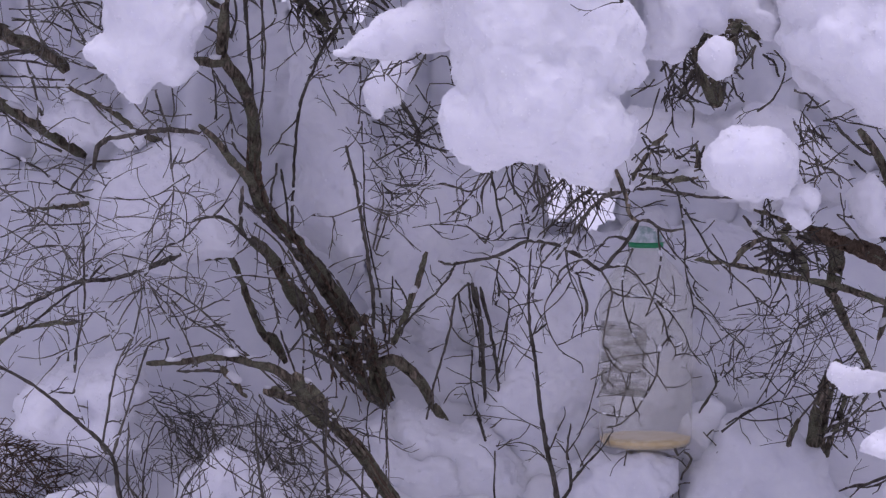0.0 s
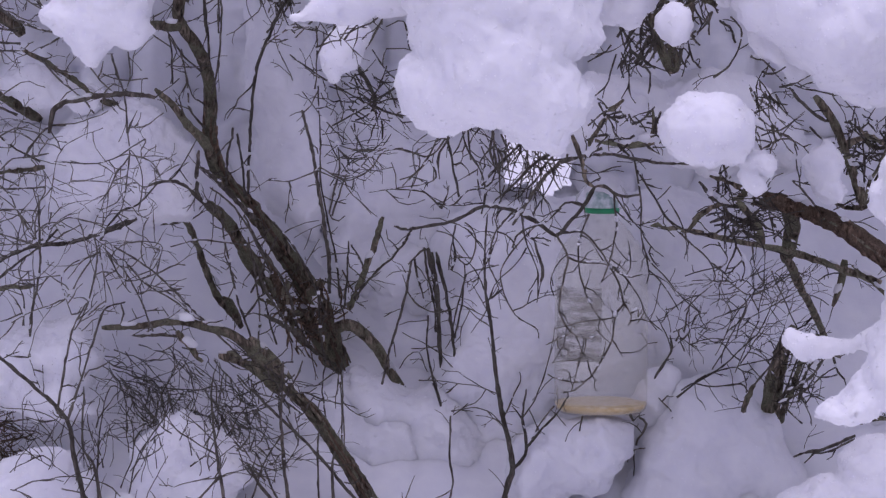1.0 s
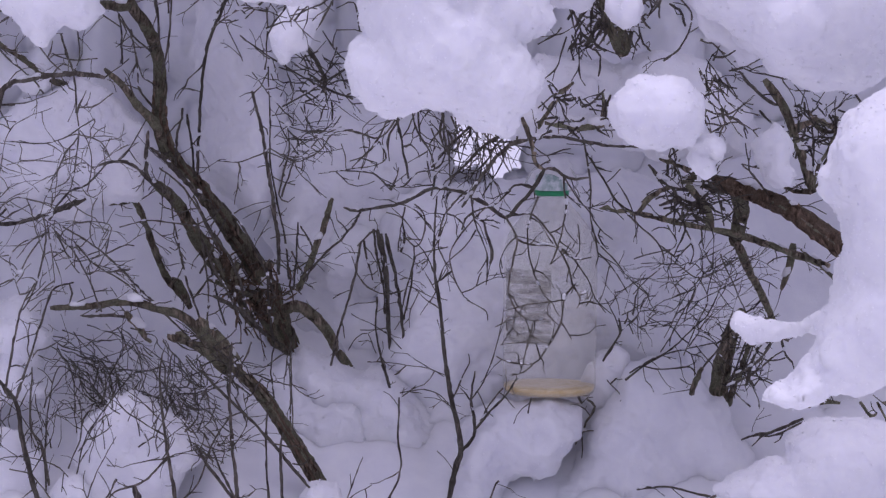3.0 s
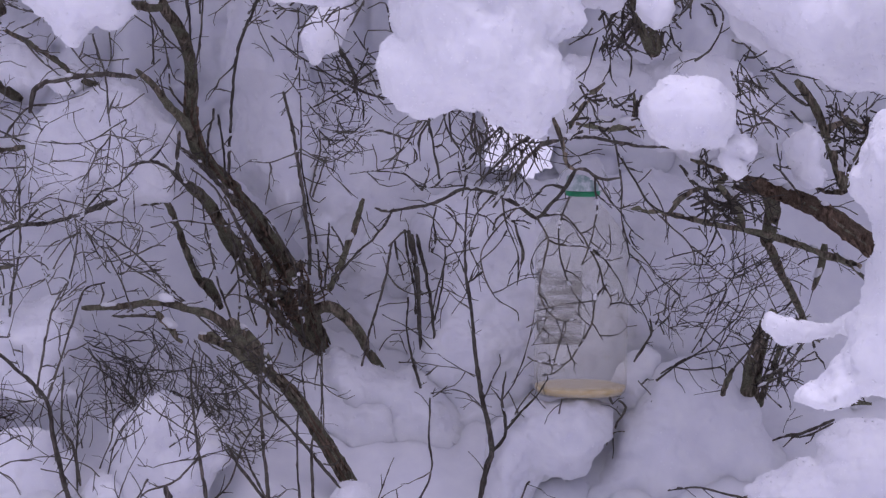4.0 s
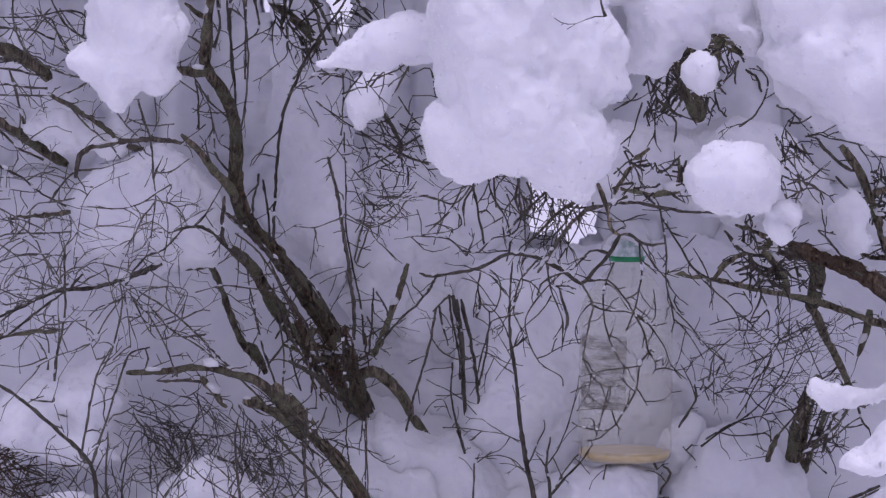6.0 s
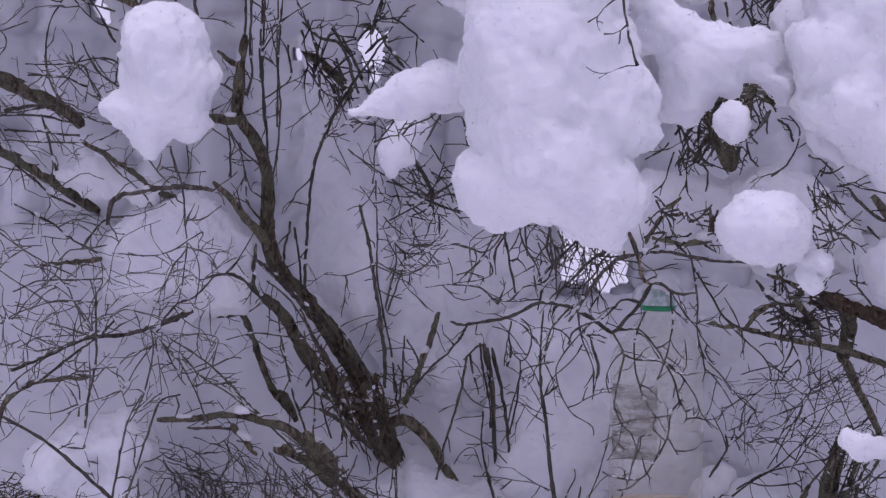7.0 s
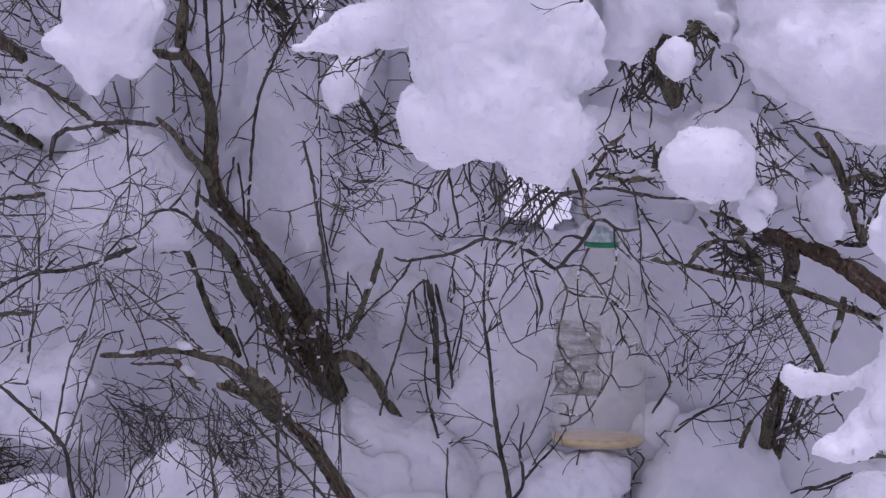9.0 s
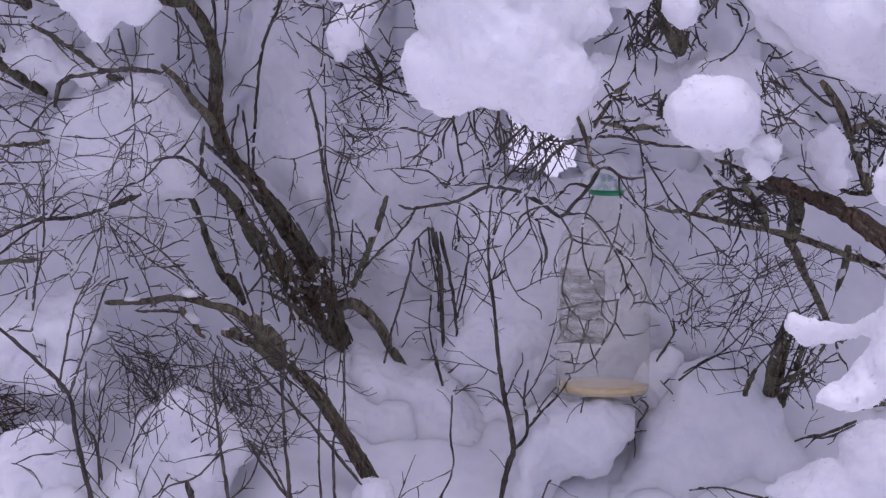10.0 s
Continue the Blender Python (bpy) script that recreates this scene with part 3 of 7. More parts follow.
snow_heap([(0.491, 1.591), (0.505, 1.604), (0.529, 1.614), (0.519, 1.68), (0.535, 1.731), (0.532, 1.901), (0.862, 1.905), (0.85, 1.651), (0.838, 1.413), (0.805, 1.358), (0.759, 1.329), (0.713, 1.328), (0.661, 1.344), (0.618, 1.378), (0.584, 1.42), (0.565, 1.436), (0.539, 1.441), (0.513, 1.466), (0.504, 1.492), (0.517, 1.511), (0.513, 1.549), (0.496, 1.57)], 4.75, "broad drift of snow over the branches", seed=35, round_=0.06, deep=0.09, lobes=[(0.55, 4.7, 1.561, 0.049), (0.585, 4.7, 1.478, 0.05), (0.668, 4.69, 1.454, 0.08), (0.751, 4.69, 1.48, 0.084), (0.666, 4.7, 1.63, 0.076), (0.583, 4.72, 1.68, 0.051)])
snow_heap([(0.257, 1.364), (0.391, 1.363), (0.459, 1.354), (0.497, 1.375), (0.574, 1.368), (0.615, 1.347), (0.654, 1.3), (0.681, 1.266), (0.688, 1.221), (0.656, 1.194), (0.624, 1.211), (0.586, 1.203), (0.548, 1.193), (0.499, 1.214), (0.461, 1.207), (0.424, 1.239), (0.41, 1.267), (0.383, 1.24), (0.335, 1.234), (0.287, 1.218), (0.258, 1.239)], 5.34, "snow settled among the dark branches", seed=11, round_=0.045, deep=0.07, lobes=[(0.332, 5.3, 1.313, 0.047), (0.614, 5.3, 1.272, 0.036), (0.522, 5.3, 1.329, 0.047)])
snow_heap([(0.666, 1.249), (0.711, 1.259), (0.734, 1.232), (0.734, 1.193), (0.75, 1.167), (0.722, 1.155), (0.695, 1.169), (0.682, 1.2), (0.66, 1.228)], 5.2, "snow along a slanting limb", seed=12, round_=0.03, deep=0.04)
snow_heap([(0.848, 1.391), (0.791, 1.36), (0.76, 1.348), (0.729, 1.32), (0.703, 1.294), (0.693, 1.27), (0.68, 1.246), (0.668, 1.228), (0.673, 1.197), (0.691, 1.173), (0.706, 1.149), (0.716, 1.125), (0.7, 1.101), (0.698, 1.076), (0.692, 1.044), (0.681, 1.023), (0.665, 1.011), (0.672, 0.987), (0.662, 0.968), (0.653, 0.951), (0.631, 0.932), (0.606, 0.924), (0.589, 0.91), (0.615, 0.894), (0.664, 0.899), (0.696, 0.908), (0.728, 0.911), (0.761, 0.919), (0.8, 0.919), (0.972, 0.915), (0.962, 1.376)], 4.45, "large bright mass of snow on a near branch", seed=13, round_=0.06, deep=0.1, lobes=[(0.762, 4.4, 1.249, 0.075), (0.78, 4.4, 1.138, 0.079), (0.766, 4.4, 1.017, 0.075), (0.711, 4.4, 0.969, 0.043), (0.635, 4.43, 1.001, 0.011)])
snow_clump([(0.579, 4.62, 0.997, 0.0066), (0.587, 4.62, 0.986, 0.0074), (0.601, 4.62, 0.979, 0.0083), (0.615, 4.62, 0.982, 0.0099), (0.63, 4.62, 0.978, 0.0091), (0.645, 4.62, 0.984, 0.0116), (0.66, 4.62, 0.981, 0.0116), (0.675, 4.62, 0.988, 0.0141), (0.694, 4.62, 0.991, 0.0182), (0.712, 4.62, 0.996, 0.0232)], "ragged ridge of snow on a thin branch", seed=14, blend=0.005, h=0.004, lump=0.6, crumbs=8)
snow_heap([(0.584, 0.698), (0.608, 0.713), (0.634, 0.72), (0.643, 0.74), (0.674, 0.749), (0.695, 0.745), (0.703, 0.774), (0.718, 0.794), (0.749, 0.81), (0.794, 0.814), (0.839, 0.803), (0.884, 0.774), (1.037, 0.766), (1.042, 0.567), (0.646, 0.567), (0.617, 0.684)], 4.9, "bright mound of snow at the bank's edge", seed=15, round_=0.05, deep=0.09, lobes=[(0.771, 4.86, 0.727, 0.0739), (0.879, 4.86, 0.682, 0.0826)])
snow_clump([(-0.529, 5.42, 1.234, 0.068), (-0.461, 5.42, 1.239, 0.083), (-0.403, 5.42, 1.215, 0.06), (-0.534, 5.42, 1.156, 0.064), (-0.573, 5.42, 1.161, 0.043), (-0.388, 5.42, 1.151, 0.045), (-0.452, 5.42, 1.161, 0.06), (-0.568, 5.42, 1.219, 0.041), (-0.481, 5.42, 1.112, 0.039)], "rounded hump of snow behind twigs", seed=16)
snow_heap([(-0.738, 0.87), (-0.689, 0.909), (-0.651, 0.924), (-0.593, 0.935), (-0.542, 0.945), (-0.513, 0.916), (-0.507, 0.872), (-0.533, 0.832), (-0.505, 0.774), (-0.593, 0.753), (-0.651, 0.782), (-0.738, 0.811)], 5.4, "snow bowed over low twigs", seed=17, round_=0.05, deep=0.10)
snow_heap([(-0.46, 0.688), (-0.436, 0.741), (-0.397, 0.777), (-0.362, 0.787), (-0.333, 0.773), (-0.295, 0.747), (-0.256, 0.72), (-0.239, 0.689), (-0.269, 0.66), (-0.283, 0.629), (-0.31, 0.563), (-0.464, 0.562)], 5.32, "rounded heap of snow among low twigs", seed=18, round_=0.045, deep=0.08, lump=0.7)
snow_heap([(-0.696, 0.689), (-0.63, 0.724), (-0.582, 0.731), (-0.542, 0.715), (-0.518, 0.681), (-0.513, 0.642), (-0.496, 0.565), (-0.697, 0.564)], 5.3, "low mound of snow around thin stems", seed=19, round_=0.045, deep=0.08, lump=0.7)
snow_heap([(-0.509, 0.567), (-0.503, 0.627), (-0.481, 0.652), (-0.451, 0.664), (-0.426, 0.644), (-0.417, 0.567)], 5.29, "small rounded hump of snow between thin stems", seed=31, round_=0.035, deep=0.06, lump=0.7)
snow_clump([(-0.048, 5.28, 0.632, 0.021), (-0.062, 5.28, 0.614, 0.024), (-0.036, 5.28, 0.61, 0.027)], "small heap of snow against a bent stem", seed=20, blend=0.010)
snow_heap([(-0.11, 0.803), (-0.07, 0.832), (-0.02, 0.812), (0.021, 0.794), (0.056, 0.813), (0.096, 0.793), (0.132, 0.749), (0.183, 0.694), (0.195, 0.52), (-0.018, 0.519), (-0.056, 0.59), (-0.087, 0.661), (-0.108, 0.742)], 5.58, "smooth snow heaped at the shrub's foot", seed=22, round_=0.06, deep=0.09, lump=0.9)
snow_heap([(0.187, 0.691), (0.211, 0.745), (0.265, 0.766), (0.333, 0.774), (0.383, 0.778), (0.399, 0.763), (0.405, 0.712), (0.389, 0.689), (0.363, 0.65), (0.334, 0.64), (0.305, 0.649), (0.285, 0.631), (0.258, 0.609), (0.248, 0.494), (0.16, 0.494)], 5.38, "mound of snow under the hanging bottle", seed=23, round_=0.06, deep=0.08, lump=0.6, fluff=0.5)
snow_clump([(0.452, 5.46, 0.791, 0.033), (0.446, 5.46, 0.768, 0.025), (0.469, 5.46, 0.823, 0.027), (0.439, 5.46, 0.818, 0.022)], "rounded cap of snow on a thin stake", seed=24, blend=0.012)
snow_heap([(0.261, 0.471), (0.27, 0.581), (0.319, 0.631), (0.378, 0.641), (0.417, 0.681), (0.428, 0.731), (0.456, 0.781), (0.485, 0.821), (0.544, 0.839), (0.598, 0.826), (0.622, 0.79), (0.654, 0.767), (0.676, 0.722), (0.717, 0.667), (0.731, 0.648), (0.716, 0.612), (0.718, 0.472)], 5.45, "smooth shaded snowdrift with a crisp edge", seed=25, round_=0.05, deep=0.10, lump=0.3, fluff=0.3)
snow_clump([(-0.69, 5.4, 1.462, 0.027), (-0.653, 5.4, 1.424, 0.019), (-0.633, 5.4, 1.346, 0.033), (-0.565, 5.4, 1.332, 0.025), (-0.517, 5.4, 1.319, 0.023), (-0.7, 5.4, 1.404, 0.021), (-0.469, 5.4, 1.312, 0.012), (-0.604, 5.4, 1.332, 0.027), (-0.667, 5.4, 1.346, 0.021)], "snow lying along slanting branches", seed=26)
snow_clump([(-0.094, 5.55, 0.794, 0.038), (-0.134, 5.55, 0.766, 0.04), (-0.049, 5.55, 0.756, 0.046), (-0.094, 5.55, 0.721, 0.08), (-0.144, 5.55, 0.701, 0.06), (-0.024, 5.55, 0.691, 0.09), (-0.174, 5.55, 0.751, 0.024), (-0.069, 5.55, 0.787, 0.03), (-0.004, 5.55, 0.751, 0.036)], "snow drifted over the roots of the shrub", seed=30, lump=1.2)
snow_clump([(0.831, 5.6, 0.661, 0.06), (0.892, 5.6, 0.703, 0.07), (0.779, 5.6, 0.723, 0.03), (0.944, 5.6, 0.662, 0.08)], "shaded snow hollow under twigs", seed=29, lump=0.5)
snow_heap([(-0.07, 1.689), (-0.058, 1.704), (-0.025, 1.713), (0.018, 1.72), (0.052, 1.747), (0.059, 1.621), (0.022, 1.613), (-0.002, 1.623), (-0.041, 1.643), (-0.064, 1.66)], 4.85, "soft shelf of snow beside the great load", seed=36, round_=0.035, deep=0.06)
snow_heap([(-0.279, 1.595), (-0.203, 1.596), (-0.151, 1.395), (-0.131, 1.314), (-0.11, 1.223), (-0.119, 1.121), (-0.154, 1.058), (-0.221, 1.1), (-0.264, 1.151), (-0.256, 1.252), (-0.273, 1.373)], 5.66, "tall column of packed snow behind bare rods", seed=37, round_=0.07, deep=0.11, lump=0.6, fluff=0.2, lobes=[(-0.201, 5.62, 1.395, 0.06), (-0.184, 5.62, 1.194, 0.06)])
snow_heap([(0.074, 1.108), (0.145, 1.136), (0.196, 1.116), (0.257, 1.127), (0.318, 1.142), (0.399, 1.142), (0.491, 1.155), (0.573, 1.117), (0.626, 1.016), (0.638, 0.893), (0.631, 0.748), (0.623, 0.624), (0.069, 0.62), (0.052, 0.764), (0.066, 0.908), (0.054, 1.031)], 5.66, "soft bank of snow behind the hanging bottle", seed=38, round_=0.08, deep=0.12, lump=0.8, fluff=0.2, lobes=[(0.145, 5.62, 1.025, 0.06), (0.227, 5.62, 0.934, 0.06), (0.52, 5.62, 1.028, 0.066), (0.51, 5.6, 0.878, 0.06), (0.137, 5.6, 0.814, 0.06)])
snow_heap([(-0.783, 1.843), (-0.759, 1.723), (-0.721, 1.692), (-0.66, 1.691), (-0.61, 1.667), (-0.558, 1.694), (-0.532, 1.726), (-0.522, 1.847)], 5.6, "ragged snow lodged high among crossing branches", seed=39, round_=0.04, deep=0.07)
snow_heap([(-0.162, 0.959), (-0.1, 1.021), (-0.038, 1.084), (0.024, 1.106), (0.096, 1.096), (0.169, 1.045), (0.243, 0.92), (0.297, 0.795), (0.32, 0.606), (-0.18, 0.603), (-0.192, 0.791)], 5.76, "sloping bank of snow behind the stalks", seed=40, round_=0.09, deep=0.11, lump=0.8, fluff=0.2)
snow_heap([(-0.181, 1.243), (-0.141, 1.295), (-0.08, 1.317), (0.003, 1.298), (0.085, 1.268), (0.157, 1.244), (0.184, 1.178), (0.181, 1.105), (0.163, 0.961), (0.05, 0.917), (-0.074, 0.936), (-0.147, 1.017), (-0.174, 1.141)], 5.72, "pale shelf of snow behind frosted twigs", seed=43, round_=0.08, deep=0.09, lump=0.9, fluff=0.2)

# ---- the big left shrub ----
BUSH = shrub("shrub", [(-0.106, 5.65, 0.82)][0], "bare mossy many-stemmed shrub rooted in the snow bank")
branch(BUSH, [(-0.362, 5.35, 1.587), (-0.377, 5.375, 1.491), (-0.375, 5.401, 1.448), (-0.349, 5.426, 1.409), (-0.333, 5.452, 1.365), (-0.328, 5.477, 1.305), (-0.33, 5.502, 1.245), (-0.312, 5.528, 1.184), (-0.263, 5.553, 1.123), (-0.21, 5.578, 1.051), (-0.16, 5.604, 0.973), (-0.131, 5.629, 0.894), (-0.106, 5.655, 0.825), (-0.086, 5.68, 0.744)], 7.5, 23, name="trunk", label="leaning mossy trunk with flaking bark")
branch(BUSH, [(-0.337, 5.45, 1.14), (-0.3, 5.488, 1.102), (-0.253, 5.527, 1.02), (-0.199, 5.565, 0.951), (-0.145, 5.603, 0.897), (-0.111, 5.642, 0.826), (-0.096, 5.68, 0.754)], 9, 24, name="stem")
branch(BUSH, [(-0.426, 5.36, 1.447), (-0.397, 5.355, 1.444), (-0.37, 5.35, 1.442)], 8, 10)
branch(BUSH, [(-0.41, 5.3, 1.338), (-0.381, 5.325, 1.31), (-0.359, 5.35, 1.276), (-0.337, 5.375, 1.251), (-0.316, 5.4, 1.211)], 5, 10)
branch(BUSH, [(-0.588, 5.3, 1.264), (-0.576, 5.3, 1.307), (-0.526, 5.3, 1.323), (-0.46, 5.3, 1.33), (-0.41, 5.3, 1.324)], 5, 4.5)
branch(BUSH, [(-0.454, 5.5, 1.097), (-0.414, 5.5, 1.1), (-0.378, 5.5, 1.105)], 5, 9)
branch(BUSH, [(-0.378, 5.5, 1.105), (-0.356, 5.513, 1.066), (-0.34, 5.525, 1.015), (-0.321, 5.537, 0.969), (-0.289, 5.55, 0.925)], 5, 7.5, name="stem")
branch(BUSH, [(-0.307, 5.5, 0.968), (-0.292, 5.525, 0.949), (-0.279, 5.55, 0.912)], 6, 8, name="stem")
branch(BUSH, [(-0.119, 5.56, 0.906), (-0.084, 5.57, 0.912), (-0.044, 5.58, 0.877), (-0.014, 5.59, 0.827), (0.011, 5.6, 0.788)], 12, 9)
branch(BUSH, [(-0.497, 5.25, 0.941), (-0.43, 5.259, 0.943), (-0.374, 5.268, 0.95), (-0.327, 5.277, 0.941), (-0.28, 5.286, 0.926), (-0.242, 5.295, 0.891), (-0.195, 5.305, 0.842), (-0.148, 5.314, 0.793), (-0.11, 5.323, 0.738), (-0.076, 5.332, 0.684), (-0.043, 5.341, 0.624), (-0.014, 5.35, 0.574)], 5, 16, name="stem", label="arching low stem with peeling bark")
branch(BUSH, [(-0.255, 5.35, 0.914), (-0.216, 5.35, 0.875), (-0.187, 5.35, 0.827)], 8, 15, name="stem")
branch(BUSH, [(-0.822, 5.45, 1.52), (-0.725, 5.45, 1.479), (-0.667, 5.45, 1.447), (-0.65, 5.45, 1.425)], 15, 12)
branch(BUSH, [(-0.824, 5.45, 1.404), (-0.775, 5.45, 1.376), (-0.726, 5.45, 1.35), (-0.668, 5.45, 1.311), (-0.618, 5.45, 1.279)], 12, 9)
branch(BUSH, [(-0.714, 5.4, 1.189), (-0.663, 5.4, 1.195), (-0.607, 5.4, 1.201)], 4, 6)
branch(BUSH, [(-0.641, 5.35, 1.405), (-0.59, 5.362, 1.376), (-0.553, 5.375, 1.352), (-0.516, 5.388, 1.32), (-0.483, 5.4, 1.308)], 4, 6.5)
branch(BUSH, [(-0.144, 5.56, 0.952), (-0.135, 5.6, 0.907), (-0.118, 5.64, 0.852), (-0.096, 5.68, 0.734)], 26, 22, name="stem")
branch(BUSH, [(-0.028, 5.4, 1.117), (-0.048, 5.417, 1.054), (-0.07, 5.433, 0.994), (-0.087, 5.45, 0.953)], 5, 6.5)
branch(BUSH, [(-0.133, 5.52, 0.995), (-0.158, 5.533, 0.969), (-0.144, 5.547, 0.933), (-0.184, 5.56, 0.942)], 10, 12)

# long rods and crossing stems of the left shrub
branch(BUSH, [(-0.336, 5.42, 1.771), (-0.336, 5.44, 1.607), (-0.339, 5.46, 1.501), (-0.331, 5.48, 1.403), (-0.333, 5.5, 1.353)], 2.4, 3.0, name="twig")
branch(BUSH, [(-0.307, 5.35, 1.663), (-0.308, 5.383, 1.549), (-0.306, 5.417, 1.414), (-0.324, 5.45, 1.326)], 1.8, 2.6, name="twig")
branch(BUSH, [(-0.375, 5.4, 1.731), (-0.365, 5.4, 1.607), (-0.369, 5.4, 1.491), (-0.379, 5.4, 1.48)], 2.4, 3.0, name="twig")
branch(BUSH, [(-0.166, 5.35, 1.529), (-0.206, 5.37, 1.463), (-0.24, 5.39, 1.385), (-0.254, 5.41, 1.307), (-0.259, 5.43, 1.229), (-0.261, 5.45, 1.154)], 2.6, 3.4, name="branch")
branch(BUSH, [(-0.165, 5.35, 1.302), (-0.149, 5.387, 1.231), (-0.133, 5.425, 1.141), (-0.125, 5.463, 1.06), (-0.121, 5.5, 0.977)], 2.8, 4.2, name="branch")
branch(BUSH, [(-0.139, 5.4, 1.342), (-0.138, 5.425, 1.248), (-0.131, 5.45, 1.159), (-0.114, 5.475, 1.059), (-0.103, 5.5, 0.968)], 1.6, 2.6, name="twig")
branch(BUSH, [(-0.387, 5.3, 1.43), (-0.387, 5.35, 1.386), (-0.388, 5.4, 1.345)], 2.2, 2.6, name="twig")
branch(BUSH, [(-0.394, 5.35, 1.436), (-0.37, 5.375, 1.395), (-0.338, 5.4, 1.366)], 1.6, 2.4, name="twig")
branch(BUSH, [(-0.373, 5.4, 1.404), (-0.365, 5.417, 1.341), (-0.362, 5.433, 1.297), (-0.336, 5.45, 1.267)], 2.0, 2.6, name="twig")
branch(BUSH, [(-0.362, 5.4, 1.346), (-0.356, 5.425, 1.321), (-0.336, 5.45, 1.306)], 1.4, 1.8, name="twig")
branch(BUSH, [(-0.285, 5.4, 1.269), (-0.297, 5.45, 1.218), (-0.302, 5.5, 1.156)], 2.6, 3.0, name="twig")
branch(BUSH, [(-0.28, 5.45, 1.257), (-0.273, 5.475, 1.207), (-0.269, 5.5, 1.146)], 2.4, 2.8, name="twig")
branch(BUSH, [(-0.341, 5.3, 1.254), (-0.362, 5.325, 1.22), (-0.388, 5.35, 1.187), (-0.429, 5.375, 1.169), (-0.47, 5.4, 1.123)], 1.3, 2.2, name="twig")
branch(BUSH, [(-0.432, 5.3, 1.173), (-0.395, 5.312, 1.183), (-0.362, 5.325, 1.175), (-0.344, 5.337, 1.155), (-0.311, 5.35, 1.127)], 2.4, 4.2, name="branch")
branch(BUSH, [(-0.337, 5.3, 1.235), (-0.344, 5.333, 1.186), (-0.341, 5.367, 1.15), (-0.305, 5.4, 1.123)], 3.2, 4.5, name="branch")
branch(BUSH, [(-0.335, 5.35, 1.204), (-0.295, 5.4, 1.162), (-0.249, 5.45, 1.11)], 3.5, 5.0, name="branch")
branch(BUSH, [(-0.318, 5.3, 1.173), (-0.291, 5.333, 1.147), (-0.255, 5.367, 1.097), (-0.218, 5.4, 1.021)], 2.0, 3.0, name="twig")
branch(BUSH, [(-0.302, 5.35, 1.117), (-0.295, 5.4, 1.045), (-0.279, 5.45, 0.962), (-0.252, 5.5, 0.878)], 2.0, 2.6, name="twig")
branch(BUSH, [(-0.261, 5.3, 1.126), (-0.235, 5.35, 1.069), (-0.198, 5.4, 1.006), (-0.176, 5.45, 0.923)], 2.6, 3.2, name="branch")
branch(BUSH, [(-0.213, 5.3, 1.116), (-0.176, 5.333, 1.07), (-0.149, 5.367, 1.01), (-0.125, 5.4, 0.948)], 2.0, 3.0, name="twig")
branch(BUSH, [(-0.247, 5.3, 1.054), (-0.216, 5.35, 0.982), (-0.189, 5.4, 0.919)], 2.4, 2.8, name="twig")
branch(BUSH, [(-0.086, 5.35, 1.079), (-0.09, 5.425, 1.024), (-0.095, 5.5, 0.953)], 2.0, 2.4, name="twig")
branch(BUSH, [(-0.081, 5.35, 1.072), (-0.064, 5.425, 1.034), (-0.061, 5.5, 0.997)], 1.8, 2.6, name="twig")
branch(BUSH, [(0.021, 5.35, 1.045), (0.011, 5.4, 0.977), (-0.009, 5.45, 0.903), (-0.029, 5.5, 0.816)], 2.6, 3.0, name="twig")
branch(BUSH, [(-0.385, 5.3, 1.073), (-0.338, 5.317, 1.083), (-0.301, 5.333, 1.078), (-0.254, 5.35, 1.069)], 1.3, 1.8, name="twig")
branch(BUSH, [(-0.48, 5.3, 1.073), (-0.435, 5.325, 1.042), (-0.389, 5.35, 1.001), (-0.343, 5.375, 0.95), (-0.306, 5.4, 0.914)], 1.8, 3.0, name="twig")
branch(BUSH, [(-0.457, 5.25, 1.053), (-0.421, 5.263, 1.01), (-0.374, 5.275, 0.98), (-0.309, 5.287, 0.931), (-0.271, 5.3, 0.891)], 1.6, 2.4, name="twig")
branch(BUSH, [(-0.232, 5.4, 0.948), (-0.18, 5.425, 0.916), (-0.141, 5.45, 0.874)], 4.0, 5.0, name="branch")
branch(BUSH, [(-0.139, 5.35, 1.001), (-0.135, 5.375, 0.95), (-0.126, 5.4, 0.87)], 2.6, 3.0, name="twig")
branch(BUSH, [(-0.124, 5.35, 0.875), (-0.131, 5.4, 0.811), (-0.127, 5.45, 0.765)], 1.6, 2.0, name="twig")
branch(BUSH, [(-0.1, 5.35, 0.837), (-0.097, 5.4, 0.772), (-0.096, 5.45, 0.705)], 1.6, 2.0, name="twig")
branch(BUSH, [(-0.091, 5.35, 0.895), (-0.101, 5.375, 0.853), (-0.106, 5.4, 0.811)], 1.2, 1.4, name="twig")
branch(BUSH, [(-0.175, 5.3, 1.425), (-0.137, 5.312, 1.458), (-0.08, 5.325, 1.461), (-0.013, 5.337, 1.472), (0.015, 5.35, 1.482)], 1.6, 3.0, name="twig")
branch(BUSH, [(-0.232, 5.3, 1.406), (-0.208, 5.3, 1.427), (-0.175, 5.3, 1.444), (-0.137, 5.3, 1.437)], 1.6, 2.2, name="twig")
branch(BUSH, [(-0.209, 5.35, 1.415), (-0.196, 5.375, 1.381), (-0.183, 5.4, 1.351)], 1.1, 1.4, name="twig")
branch(BUSH, [(-0.184, 5.3, 1.397), (-0.137, 5.312, 1.363), (-0.099, 5.325, 1.339), (-0.052, 5.337, 1.315), (0.006, 5.35, 1.29)], 1.8, 2.6, name="twig")
